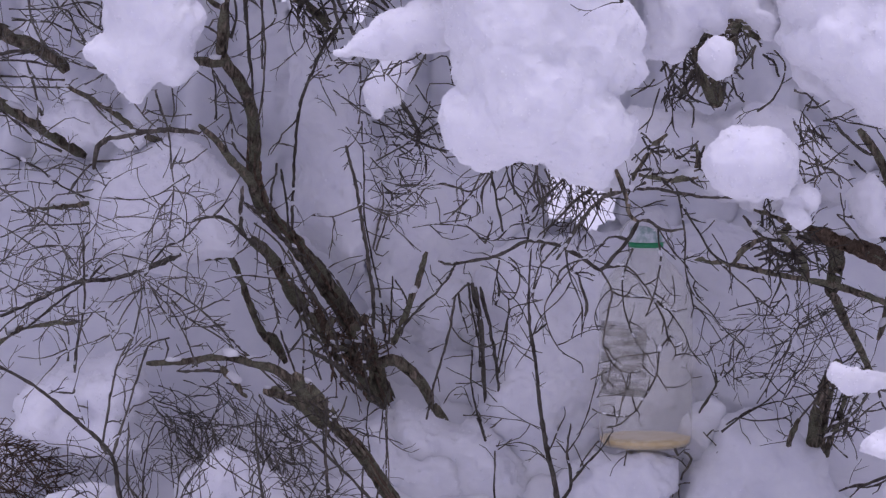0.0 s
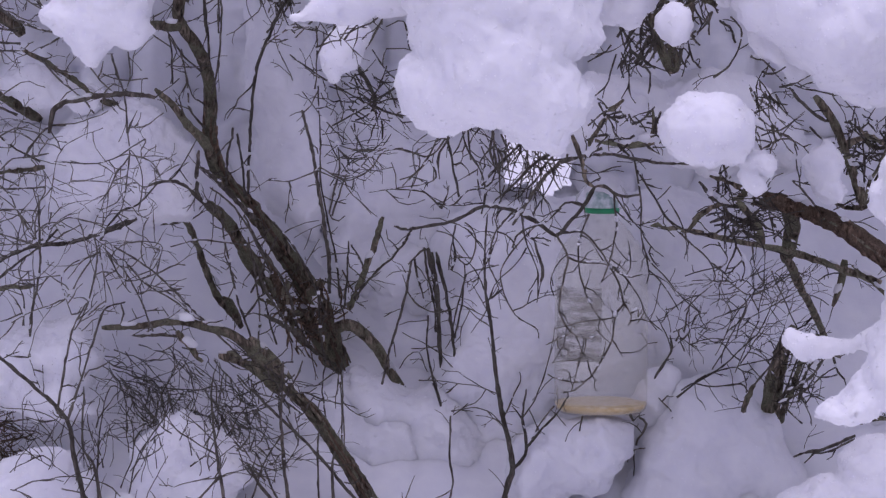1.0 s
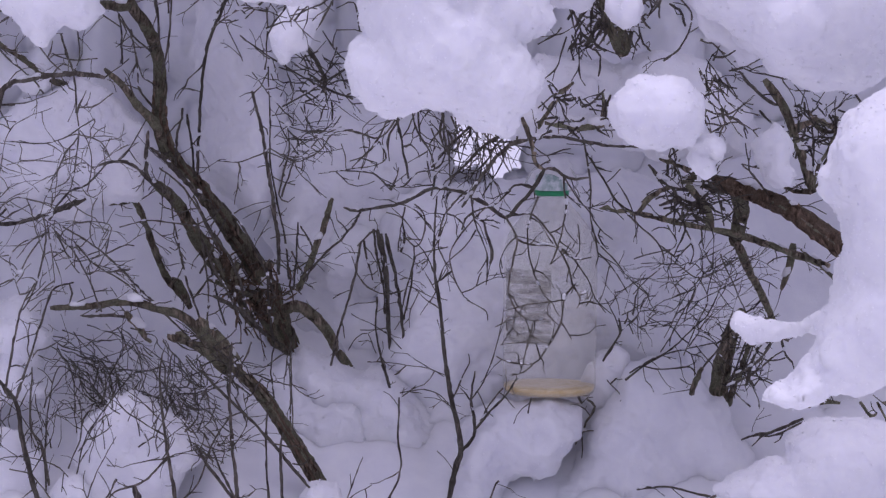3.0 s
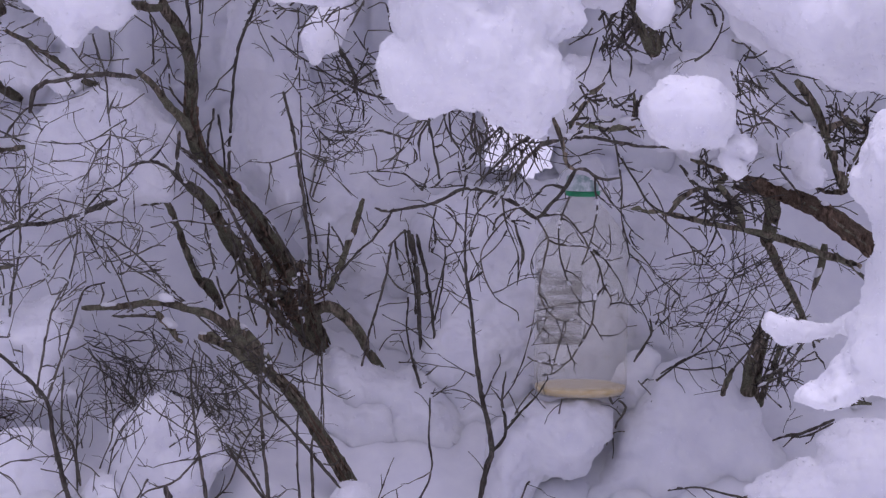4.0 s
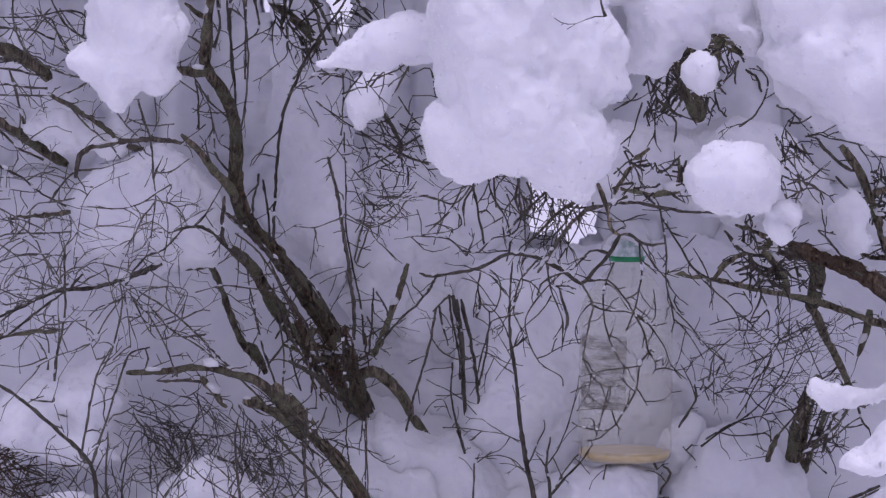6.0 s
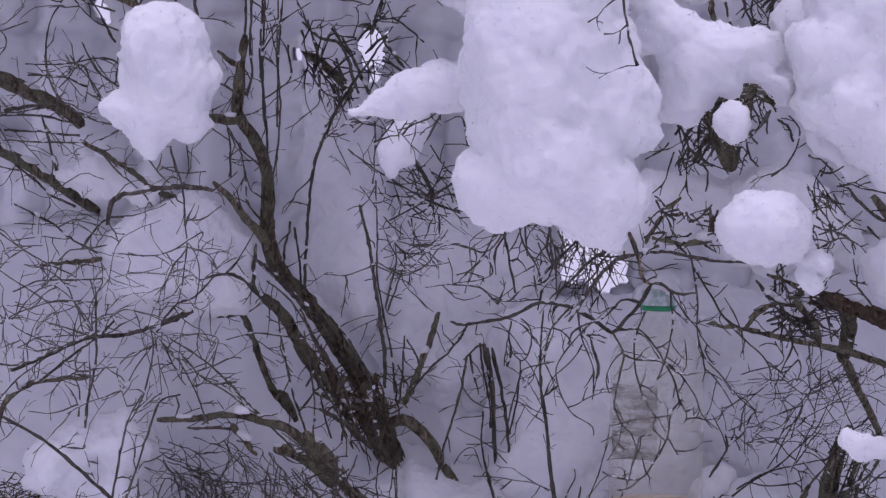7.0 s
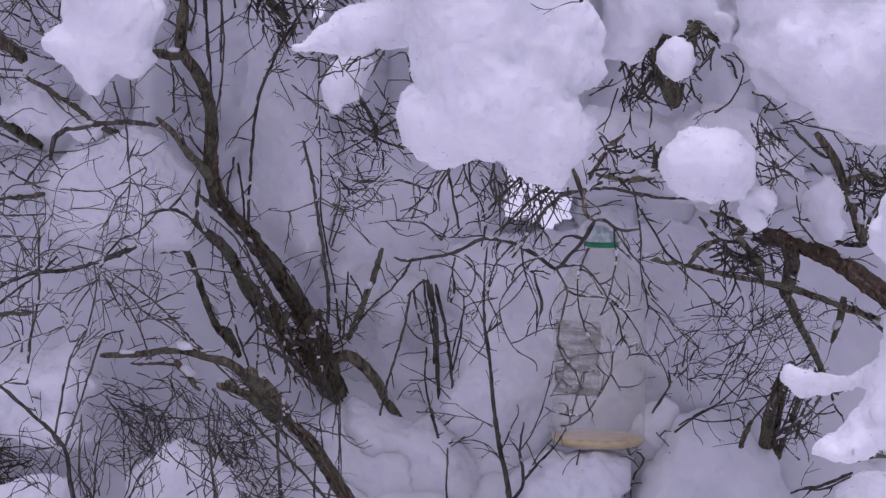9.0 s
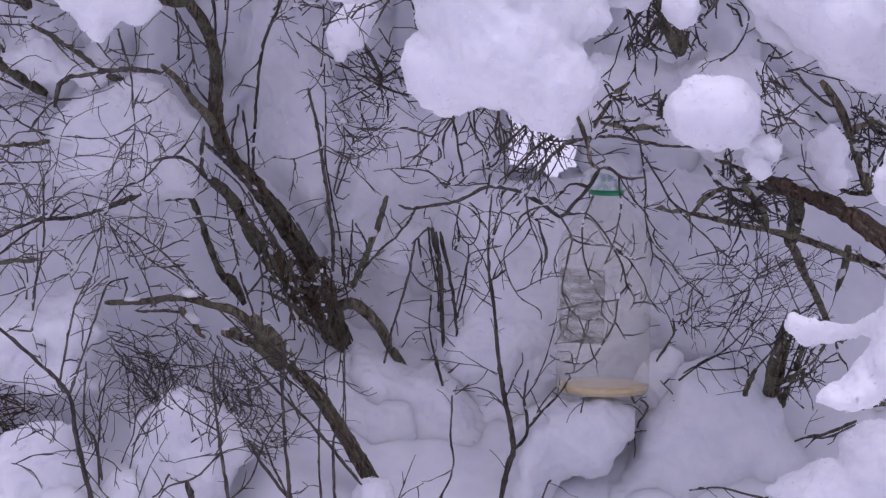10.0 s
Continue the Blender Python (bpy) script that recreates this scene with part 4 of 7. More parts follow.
branch(BUSH, [(-0.163, 5.3, 1.335), (-0.137, 5.317, 1.301), (-0.099, 5.333, 1.262), (-0.09, 5.35, 1.252)], 1.1, 1.6, name="twig")
branch(BUSH, [(-0.142, 5.3, 1.34), (-0.137, 5.325, 1.406), (-0.142, 5.35, 1.463)], 1.5, 2.2, name="twig")
branch(BUSH, [(-0.113, 5.3, 1.278), (-0.08, 5.3, 1.297), (-0.042, 5.3, 1.321), (-0.004, 5.3, 1.345)], 2.0, 3.2, name="branch")
branch(BUSH, [(-0.076, 5.35, 1.381), (-0.059, 5.35, 1.357), (-0.042, 5.35, 1.324), (-0.044, 5.35, 1.3)], 4.0, 4.5, name="branch")
branch(BUSH, [(-0.075, 5.3, 1.378), (-0.051, 5.3, 1.416), (-0.032, 5.3, 1.454), (-0.027, 5.3, 1.471)], 1.6, 2.4, name="twig")
branch(BUSH, [(-0.046, 5.3, 1.406), (-0.023, 5.3, 1.373), (-0.004, 5.3, 1.354)], 1.6, 2.0, name="twig")
branch(BUSH, [(-0.023, 5.3, 1.444), (0.006, 5.3, 1.454), (0.017, 5.3, 1.406)], 1.4, 1.8, name="twig")
branch(BUSH, [(-0.221, 5.3, 1.186), (-0.185, 5.3, 1.183), (-0.147, 5.3, 1.197), (-0.132, 5.3, 1.209)], 1.2, 1.8, name="twig")
branch(BUSH, [(-0.132, 5.3, 1.207), (-0.089, 5.3, 1.188), (-0.051, 5.3, 1.202), (-0.023, 5.3, 1.235), (0.015, 5.3, 1.235), (0.051, 5.3, 1.226), (0.082, 5.3, 1.264), (0.091, 5.3, 1.283)], 1.4, 2.4, name="twig")
branch(BUSH, [(-0.123, 5.3, 1.202), (-0.08, 5.3, 1.197), (-0.047, 5.3, 1.226), (-0.013, 5.3, 1.245)], 1.2, 1.8, name="twig")
branch(BUSH, [(-0.118, 5.3, 1.254), (-0.08, 5.3, 1.24), (-0.042, 5.3, 1.235), (0.006, 5.3, 1.24)], 1.2, 1.8, name="twig")
branch(BUSH, [(-0.089, 5.3, 1.197), (-0.104, 5.3, 1.149), (-0.113, 5.3, 1.126)], 1.8, 2.4, name="twig")
branch(BUSH, [(-0.105, 5.35, 1.252), (-0.1, 5.35, 1.204), (-0.108, 5.35, 1.165), (-0.119, 5.35, 1.127)], 1.4, 2.0, name="twig")
branch(BUSH, [(-0.05, 5.2, 1.172), (-0.004, 5.233, 1.175), (0.044, 5.267, 1.166), (0.072, 5.3, 1.14)], 1.1, 2.2, name="twig")
branch(BUSH, [(-0.004, 5.2, 1.177), (-0.006, 5.2, 1.203), (-0.013, 5.2, 1.222)], 1.0, 1.4, name="twig")
branch(BUSH, [(0.001, 5.2, 1.193), (0.024, 5.2, 1.201), (0.05, 5.2, 1.226)], 1.2, 1.8, name="twig")
branch(BUSH, [(-0.004, 5.2, 1.179), (0.038, 5.2, 1.184), (0.062, 5.2, 1.198), (0.05, 5.2, 1.226)], 1.2, 1.8, name="twig")
branch(BUSH, [(-0.736, 5.45, 1.7), (-0.702, 5.45, 1.698), (-0.667, 5.45, 1.684), (-0.623, 5.45, 1.665), (-0.569, 5.45, 1.644), (-0.554, 5.45, 1.634)], 3.0, 8.5, name="branch")
branch(BUSH, [(-0.629, 5.45, 1.767), (-0.638, 5.45, 1.728), (-0.65, 5.45, 1.709), (-0.654, 5.45, 1.679)], 3.5, 4.5, name="branch")
branch(BUSH, [(-0.576, 5.4, 1.719), (-0.561, 5.4, 1.684), (-0.554, 5.4, 1.64)], 3.5, 7.0, name="branch")
branch(BUSH, [(-0.527, 5.4, 1.684), (-0.538, 5.4, 1.66), (-0.546, 5.4, 1.639)], 3.0, 3.5, name="branch")
branch(BUSH, [(-0.458, 5.4, 1.767), (-0.457, 5.4, 1.69), (-0.452, 5.4, 1.642), (-0.446, 5.4, 1.616)], 2.6, 3.4, name="branch")
branch(BUSH, [(-0.486, 5.4, 1.69), (-0.485, 5.4, 1.643)], 2.4, 2.4, name="twig")
branch(BUSH, [(-0.413, 5.4, 1.56), (-0.388, 5.4, 1.541), (-0.371, 5.4, 1.525), (-0.373, 5.4, 1.459)], 4.0, 7.0, name="branch")
branch(BUSH, [(-0.403, 5.35, 1.504), (-0.386, 5.375, 1.493), (-0.375, 5.4, 1.483)], 2.2, 2.8, name="twig")
branch(BUSH, [(-0.328, 5.4, 1.76), (-0.342, 5.4, 1.711), (-0.356, 5.4, 1.663), (-0.355, 5.4, 1.576), (-0.352, 5.4, 1.527), (-0.363, 5.4, 1.484)], 2.4, 3.0, name="twig")
branch(BUSH, [(-0.308, 5.4, 1.75), (-0.328, 5.4, 1.735), (-0.335, 5.4, 1.692), (-0.338, 5.4, 1.576), (-0.336, 5.4, 1.479), (-0.329, 5.4, 1.431)], 2.4, 3.0, name="twig")
branch(BUSH, [(-0.302, 5.4, 1.654), (-0.304, 5.4, 1.586), (-0.31, 5.4, 1.499), (-0.309, 5.4, 1.431)], 1.8, 2.4, name="twig")
branch(BUSH, [(-0.269, 5.4, 1.693), (-0.298, 5.4, 1.673), (-0.337, 5.4, 1.677)], 1.0, 1.6, name="twig")
branch(BUSH, [(-0.202, 5.4, 1.718), (-0.24, 5.4, 1.722), (-0.284, 5.4, 1.707), (-0.336, 5.4, 1.648)], 1.4, 2.4, name="twig")
branch(BUSH, [(-0.254, 5.4, 1.645), (-0.297, 5.4, 1.615), (-0.335, 5.4, 1.561)], 1.0, 1.8, name="twig")
branch(BUSH, [(-0.334, 5.4, 1.479), (-0.31, 5.4, 1.494), (-0.286, 5.4, 1.519), (-0.292, 5.4, 1.572)], 1.8, 2.2, name="twig")
branch(BUSH, [(-0.272, 5.5, 1.564), (-0.241, 5.467, 1.544), (-0.2, 5.433, 1.51), (-0.184, 5.4, 1.496)], 8.0, 9.0, name="branch")
branch(BUSH, [(-0.273, 5.5, 1.613), (-0.242, 5.467, 1.588), (-0.201, 5.433, 1.569), (-0.17, 5.4, 1.491)], 3.0, 3.5, name="branch")
branch(BUSH, [(-0.204, 5.5, 1.589), (-0.182, 5.45, 1.55), (-0.14, 5.4, 1.472)], 3.0, 3.5, name="branch")
branch(BUSH, [(-0.174, 5.5, 1.609), (-0.144, 5.467, 1.604), (-0.123, 5.433, 1.57), (-0.093, 5.4, 1.536)], 3.0, 3.5, name="branch")
branch(BUSH, [(-0.124, 5.45, 1.589), (-0.152, 5.433, 1.55), (-0.189, 5.417, 1.491), (-0.227, 5.4, 1.432)], 2.4, 3.0, name="twig")
branch(BUSH, [(-0.261, 5.45, 1.617), (-0.239, 5.425, 1.549), (-0.237, 5.4, 1.481)], 1.8, 2.0, name="twig")
branch(BUSH, [(-0.26, 5.45, 1.529), (-0.229, 5.425, 1.49), (-0.198, 5.4, 1.483)], 2.0, 2.4, name="twig")
branch(BUSH, [(-0.232, 5.45, 1.656), (-0.182, 5.433, 1.649), (-0.153, 5.417, 1.647), (-0.145, 5.4, 1.704)], 1.4, 2.2, name="twig")
branch(BUSH, [(-0.127, 5.45, 1.697), (-0.129, 5.44, 1.648), (-0.138, 5.43, 1.618), (-0.114, 5.42, 1.618), (-0.084, 5.41, 1.599), (-0.06, 5.4, 1.58)], 1.6, 2.4, name="twig")
branch(BUSH, [(-0.115, 5.4, 1.724), (-0.085, 5.4, 1.695), (-0.062, 5.4, 1.662)], 2.0, 2.4, name="twig")
branch(BUSH, [(-0.724, 5.4, 1.667), (-0.699, 5.4, 1.643), (-0.68, 5.4, 1.641), (-0.67, 5.4, 1.658)], 1.4, 1.8, name="twig")
branch(BUSH, [(-0.68, 5.4, 1.641), (-0.702, 5.4, 1.6), (-0.703, 5.4, 1.517), (-0.673, 5.4, 1.465), (-0.634, 5.4, 1.446)], 1.6, 2.4, name="twig")
branch(BUSH, [(-0.668, 5.4, 1.66), (-0.636, 5.4, 1.639), (-0.588, 5.4, 1.625)], 1.6, 2.0, name="twig")
branch(BUSH, [(-0.651, 5.4, 1.668), (-0.622, 5.4, 1.63), (-0.587, 5.4, 1.572)], 2.0, 2.6, name="twig")
branch(BUSH, [(-0.666, 5.4, 1.653), (-0.626, 5.4, 1.61), (-0.582, 5.4, 1.592)], 1.4, 1.8, name="twig")
branch(BUSH, [(-0.735, 5.35, 1.533), (-0.669, 5.362, 1.534), (-0.613, 5.375, 1.545), (-0.581, 5.388, 1.538), (-0.586, 5.4, 1.514)], 1.6, 2.4, name="twig")
branch(BUSH, [(-0.73, 5.35, 1.514), (-0.68, 5.375, 1.513), (-0.635, 5.4, 1.496)], 2.0, 2.4, name="twig")
branch(BUSH, [(-0.639, 5.35, 1.571), (-0.613, 5.375, 1.523), (-0.576, 5.4, 1.493)], 1.6, 2.4, name="twig")
branch(BUSH, [(-0.677, 5.35, 1.494), (-0.641, 5.367, 1.533), (-0.623, 5.383, 1.494), (-0.605, 5.4, 1.466)], 1.4, 2.0, name="twig")
branch(BUSH, [(-0.374, 5.3, 0.93), (-0.358, 5.31, 0.91), (-0.333, 5.32, 0.876)], 7, 5, BARK, name="branch")
branch(BUSH, [(-0.306, 5.35, 0.883), (-0.28, 5.36, 0.878), (-0.242, 5.37, 0.856), (-0.203, 5.38, 0.818)], 9, 12, BARK, name="stem")
branch(BUSH, [(-0.452, 5.34, 0.918), (-0.405, 5.35, 0.92), (-0.372, 5.36, 0.916)], 2.6, 3.4, TWIG, name="twig")
branch(BUSH, [(-0.372, 5.52, 1.106), (-0.357, 5.53, 1.061), (-0.337, 5.54, 1.006), (-0.315, 5.55, 0.96), (-0.289, 5.56, 0.928)], 5.5, 7, BARK, name="stem")
branch(BUSH, [(-0.195, 5.5, 0.997), (-0.199, 5.51, 0.966), (-0.185, 5.52, 0.925), (-0.167, 5.53, 0.883)], 7, 10, BARK, name="stem")
branch(BUSH, [(-0.236, 5.5, 1.046), (-0.214, 5.51, 0.995), (-0.195, 5.52, 0.935)], 6, 9, RED_BARK, name="stem")
branch(BUSH, [(-0.275, 5.48, 1.076), (-0.245, 5.49, 1.026), (-0.213, 5.5, 0.967), (-0.185, 5.51, 0.916)], 3.6, 4.6, BARK, name="branch")
branch(BUSH, [(-0.244, 5.48, 0.968), (-0.204, 5.49, 0.953), (-0.167, 5.5, 0.938)], 4, 6, BARK, name="branch")
branch(BUSH, [(-0.257, 5.45, 0.981), (-0.234, 5.46, 1.034), (-0.213, 5.47, 1.078)], 2, 2.6, TWIG, name="twig")
branch(BUSH, [(-0.245, 5.45, 0.89), (-0.242, 5.46, 0.95), (-0.254, 5.47, 1.018), (-0.263, 5.48, 1.076)], 2.4, 1.8, TWIG, name="twig")
branch(BUSH, [(-0.212, 5.45, 0.891), (-0.229, 5.46, 0.951), (-0.242, 5.47, 0.999)], 2.4, 1.8, TWIG, name="twig")
shoots(BUSH, 31, every=0.06, length=(0.025, 0.09), r=0.0010)

# ---- the fan of thin twigs on the far side of the left shrub ----
FAN = shrub("twiggy_shrub", [(-0.79, 5.45, 0.864)][0], "pale thin-twigged shrub drooping under snow")
PALE.add(FAN.name)
branch(FAN, [(-0.81, 5.45, 0.804), (-0.788, 5.438, 0.924), (-0.746, 5.425, 0.975), (-0.686, 5.413, 0.991), (-0.631, 5.4, 0.995)], 7, 4, name="branch")
branch(FAN, [(-0.762, 5.4, 1.006), (-0.702, 5.392, 1.032), (-0.653, 5.383, 1.057), (-0.615, 5.375, 1.069), (-0.564, 5.367, 1.075), (-0.505, 5.358, 1.092), (-0.446, 5.35, 1.117)], 3, 5, name="branch")
branch(FAN, [(-0.753, 5.4, 0.967), (-0.702, 5.388, 0.998), (-0.652, 5.375, 1.038), (-0.611, 5.362, 1.068), (-0.581, 5.35, 1.098)], 3, 3, name="twig")
branch(FAN, [(-0.631, 5.35, 0.875), (-0.627, 5.337, 0.945), (-0.615, 5.325, 1.004), (-0.606, 5.312, 1.072), (-0.606, 5.3, 1.14)], 3.2, 2.4, name="twig")
branch(FAN, [(-0.588, 5.35, 0.793), (-0.572, 5.34, 0.848), (-0.556, 5.33, 0.916), (-0.531, 5.32, 0.966), (-0.51, 5.31, 1.053), (-0.514, 5.3, 1.092)], 2.4, 1.8, name="twig")
branch(FAN, [(-0.564, 5.35, 0.778), (-0.538, 5.337, 0.848), (-0.517, 5.325, 0.917), (-0.499, 5.312, 0.966), (-0.462, 5.3, 0.979)], 2.6, 1.8, name="twig")
branch(FAN, [(-0.504, 5.3, 1.073), (-0.496, 5.283, 1.017), (-0.492, 5.267, 0.981), (-0.514, 5.25, 0.968)], 1.4, 1.2, name="twig")
branch(FAN, [(-0.499, 5.3, 1.073), (-0.46, 5.283, 1.031), (-0.431, 5.267, 0.981), (-0.411, 5.25, 0.935)], 1.4, 2.2, name="twig")
branch(FAN, [(-0.509, 5.3, 1.063), (-0.537, 5.287, 1.026), (-0.559, 5.275, 0.989), (-0.62, 5.263, 0.962), (-0.647, 5.25, 0.949)], 2.0, 1.2, name="twig")
branch(FAN, [(-0.514, 5.3, 1.059), (-0.55, 5.283, 1.046), (-0.568, 5.267, 1.019), (-0.547, 5.25, 0.963)], 1.6, 1.2, name="twig")
branch(FAN, [(-0.495, 5.3, 1.068), (-0.47, 5.283, 1.027), (-0.449, 5.267, 1.019), (-0.415, 5.25, 1.03)], 1.6, 1.2, name="twig")
branch(FAN, [(-0.49, 5.3, 1.063), (-0.461, 5.287, 1.007), (-0.431, 5.275, 0.994), (-0.411, 5.263, 1.024), (-0.398, 5.25, 1.063)], 1.4, 1.2, name="twig")
branch(FAN, [(-0.604, 5.3, 1.073), (-0.633, 5.3, 1.083), (-0.685, 5.3, 1.097), (-0.69, 5.3, 1.102)], 2.0, 1.2, name="twig")
branch(FAN, [(-0.606, 5.3, 1.075), (-0.642, 5.3, 1.13), (-0.656, 5.3, 1.159), (-0.689, 5.3, 1.188), (-0.727, 5.3, 1.195)], 2.0, 1.4, name="twig")
branch(FAN, [(-0.604, 5.3, 1.073), (-0.618, 5.3, 1.102), (-0.651, 5.3, 1.14), (-0.689, 5.3, 1.169)], 1.4, 1.2, name="twig")
branch(FAN, [(-0.746, 5.3, 1.149), (-0.699, 5.3, 1.169), (-0.642, 5.3, 1.17), (-0.594, 5.3, 1.173)], 1.8, 2.4, name="twig")
branch(FAN, [(-0.632, 5.3, 1.221), (-0.617, 5.3, 1.245), (-0.593, 5.3, 1.273), (-0.56, 5.3, 1.278)], 2.2, 3.0, name="twig")
branch(FAN, [(-0.67, 5.3, 1.202), (-0.651, 5.3, 1.221), (-0.603, 5.3, 1.226), (-0.589, 5.3, 1.23)], 1.6, 2.0, name="twig")
branch(FAN, [(-0.752, 5.35, 1.295), (-0.714, 5.35, 1.276), (-0.685, 5.35, 1.262), (-0.657, 5.35, 1.238), (-0.609, 5.35, 1.213)], 2.0, 2.6, name="twig")
branch(FAN, [(-0.752, 5.35, 1.262), (-0.714, 5.35, 1.262), (-0.685, 5.35, 1.262)], 1.4, 1.4, name="twig")
branch(FAN, [(-0.753, 5.35, 1.233), (-0.705, 5.35, 1.24), (-0.657, 5.35, 1.238), (-0.652, 5.35, 1.271)], 1.4, 1.2, name="twig")
branch(FAN, [(-0.751, 5.35, 1.362), (-0.713, 5.35, 1.333), (-0.685, 5.35, 1.31), (-0.647, 5.35, 1.292)], 2.2, 2.6, name="twig")
branch(FAN, [(-0.707, 5.35, 1.448), (-0.694, 5.35, 1.405), (-0.68, 5.35, 1.353)], 2.4, 3.0, name="twig")
branch(FAN, [(-0.77, 5.35, 1.42), (-0.693, 5.35, 1.417), (-0.641, 5.35, 1.413)], 3.0, 2.6, name="twig")
branch(FAN, [(-0.77, 5.35, 1.445), (-0.703, 5.35, 1.444), (-0.645, 5.35, 1.434)], 2.6, 2.4, name="twig")
branch(FAN, [(-0.77, 5.35, 1.403), (-0.694, 5.35, 1.401), (-0.631, 5.35, 1.401)], 2.0, 2.0, name="twig")
branch(FAN, [(-0.77, 5.35, 1.453), (-0.722, 5.35, 1.461), (-0.693, 5.35, 1.458)], 4.5, 3.0, name="branch")
branch(FAN, [(-0.731, 5.35, 1.518), (-0.673, 5.35, 1.512), (-0.654, 5.35, 1.529), (-0.635, 5.35, 1.549)], 1.6, 1.4, name="twig")
branch(FAN, [(-0.702, 5.35, 1.549), (-0.693, 5.35, 1.501), (-0.664, 5.35, 1.463), (-0.607, 5.35, 1.439), (-0.569, 5.35, 1.429)], 1.8, 2.4, name="twig")
branch(FAN, [(-0.659, 5.35, 1.549), (-0.626, 5.35, 1.51), (-0.597, 5.35, 1.467)], 1.8, 2.0, name="twig")
branch(FAN, [(-0.631, 5.35, 1.487), (-0.597, 5.35, 1.467), (-0.569, 5.35, 1.439), (-0.574, 5.35, 1.424), (-0.607, 5.35, 1.405)], 1.8, 2.0, name="twig")
branch(FAN, [(-0.621, 5.35, 1.549), (-0.597, 5.35, 1.515), (-0.583, 5.35, 1.501), (-0.577, 5.35, 1.549)], 1.6, 1.6, name="twig")
branch(FAN, [(-0.592, 5.3, 1.486), (-0.553, 5.3, 1.501)], 1.4, 1.4, name="twig")
branch(FAN, [(-0.602, 5.3, 1.392), (-0.574, 5.3, 1.359), (-0.54, 5.3, 1.33), (-0.512, 5.3, 1.297)], 2.4, 2.0, name="twig")
branch(FAN, [(-0.549, 5.3, 1.416), (-0.531, 5.3, 1.397), (-0.502, 5.3, 1.354), (-0.483, 5.3, 1.335)], 2.0, 2.0, name="twig")
branch(FAN, [(-0.483, 5.3, 1.397), (-0.474, 5.3, 1.364), (-0.462, 5.3, 1.332), (-0.458, 5.3, 1.264)], 2.4, 1.6, name="twig")
branch(FAN, [(-0.455, 5.3, 1.401), (-0.452, 5.3, 1.359), (-0.462, 5.3, 1.332)], 1.6, 1.6, name="twig")
branch(FAN, [(-0.498, 5.3, 1.364), (-0.46, 5.3, 1.354), (-0.422, 5.3, 1.356)], 1.8, 1.6, name="twig")
branch(FAN, [(-0.46, 5.3, 1.321), (-0.457, 5.3, 1.264), (-0.453, 5.3, 1.226), (-0.461, 5.3, 1.159)], 1.6, 1.4, name="twig")
branch(FAN, [(-0.574, 5.25, 1.219), (-0.522, 5.25, 1.214), (-0.484, 5.25, 1.219), (-0.447, 5.25, 1.242), (-0.423, 5.25, 1.257)], 1.4, 1.6, name="twig")
branch(FAN, [(-0.569, 5.25, 1.179), (-0.522, 5.25, 1.186), (-0.466, 5.25, 1.181), (-0.437, 5.25, 1.176)], 1.2, 1.4, name="twig")
branch(FAN, [(-0.447, 5.25, 1.238), (-0.433, 5.25, 1.209), (-0.428, 5.25, 1.176)], 1.2, 1.2, name="twig")
branch(FAN, [(-0.493, 5.25, 1.275), (-0.536, 5.25, 1.257), (-0.569, 5.25, 1.228), (-0.584, 5.25, 1.143)], 0.9, 1.0, name="twig")
branch(FAN, [(-0.447, 5.25, 1.233), (-0.47, 5.25, 1.2), (-0.49, 5.25, 1.153), (-0.513, 5.25, 1.096)], 0.9, 1.0, name="twig")
branch(FAN, [(-0.4, 5.25, 1.186), (-0.438, 5.25, 1.148), (-0.466, 5.25, 1.134), (-0.499, 5.25, 1.087)], 1.8, 2.2, name="twig")
branch(FAN, [(-0.456, 5.25, 1.172), (-0.466, 5.25, 1.134), (-0.495, 5.25, 1.096)], 1.4, 1.4, name="twig")
branch(FAN, [(-0.579, 5.25, 1.134), (-0.584, 5.25, 1.105), (-0.556, 5.25, 1.124), (-0.523, 5.25, 1.12), (-0.485, 5.25, 1.105)], 1.4, 1.6, name="twig")
branch(FAN, [(-0.471, 5.25, 1.082), (-0.419, 5.25, 1.087), (-0.396, 5.25, 1.077), (-0.415, 5.25, 1.039), (-0.429, 5.25, 1.058)], 1.2, 1.2, name="twig")
branch(FAN, [(-0.598, 5.25, 1.153), (-0.606, 5.25, 1.105), (-0.599, 5.25, 1.068)], 1.2, 1.4, name="twig")
branch(FAN, [(-0.738, 5.3, 1.054), (-0.7, 5.3, 1.073), (-0.642, 5.3, 1.078)], 1.4, 1.2, name="twig")
branch(FAN, [(-0.728, 5.3, 1.092), (-0.733, 5.3, 1.068), (-0.705, 5.3, 1.049)], 1.2, 1.0, name="twig")
branch(FAN, [(-0.747, 5.3, 1.102), (-0.708, 5.3, 1.149), (-0.661, 5.3, 1.169)], 1.6, 1.6, name="twig")
branch(FAN, [(-0.634, 5.3, 0.939), (-0.634, 5.3, 0.977), (-0.643, 5.3, 1.011), (-0.624, 5.3, 1.03)], 1.8, 1.4, name="twig")
branch(FAN, [(-0.663, 5.3, 0.889), (-0.627, 5.3, 0.886), (-0.623, 5.3, 0.891)], 1.8, 1.8, name="twig")
branch(FAN, [(-0.82, 5.35, 1.424), (-0.772, 5.35, 1.444), (-0.725, 5.35, 1.454), (-0.677, 5.35, 1.465)], 2.0, 2.0, name="twig")
branch(FAN, [(-0.821, 5.35, 1.453), (-0.782, 5.35, 1.425), (-0.753, 5.35, 1.377), (-0.733, 5.35, 1.32)], 1.8, 1.6, name="twig")
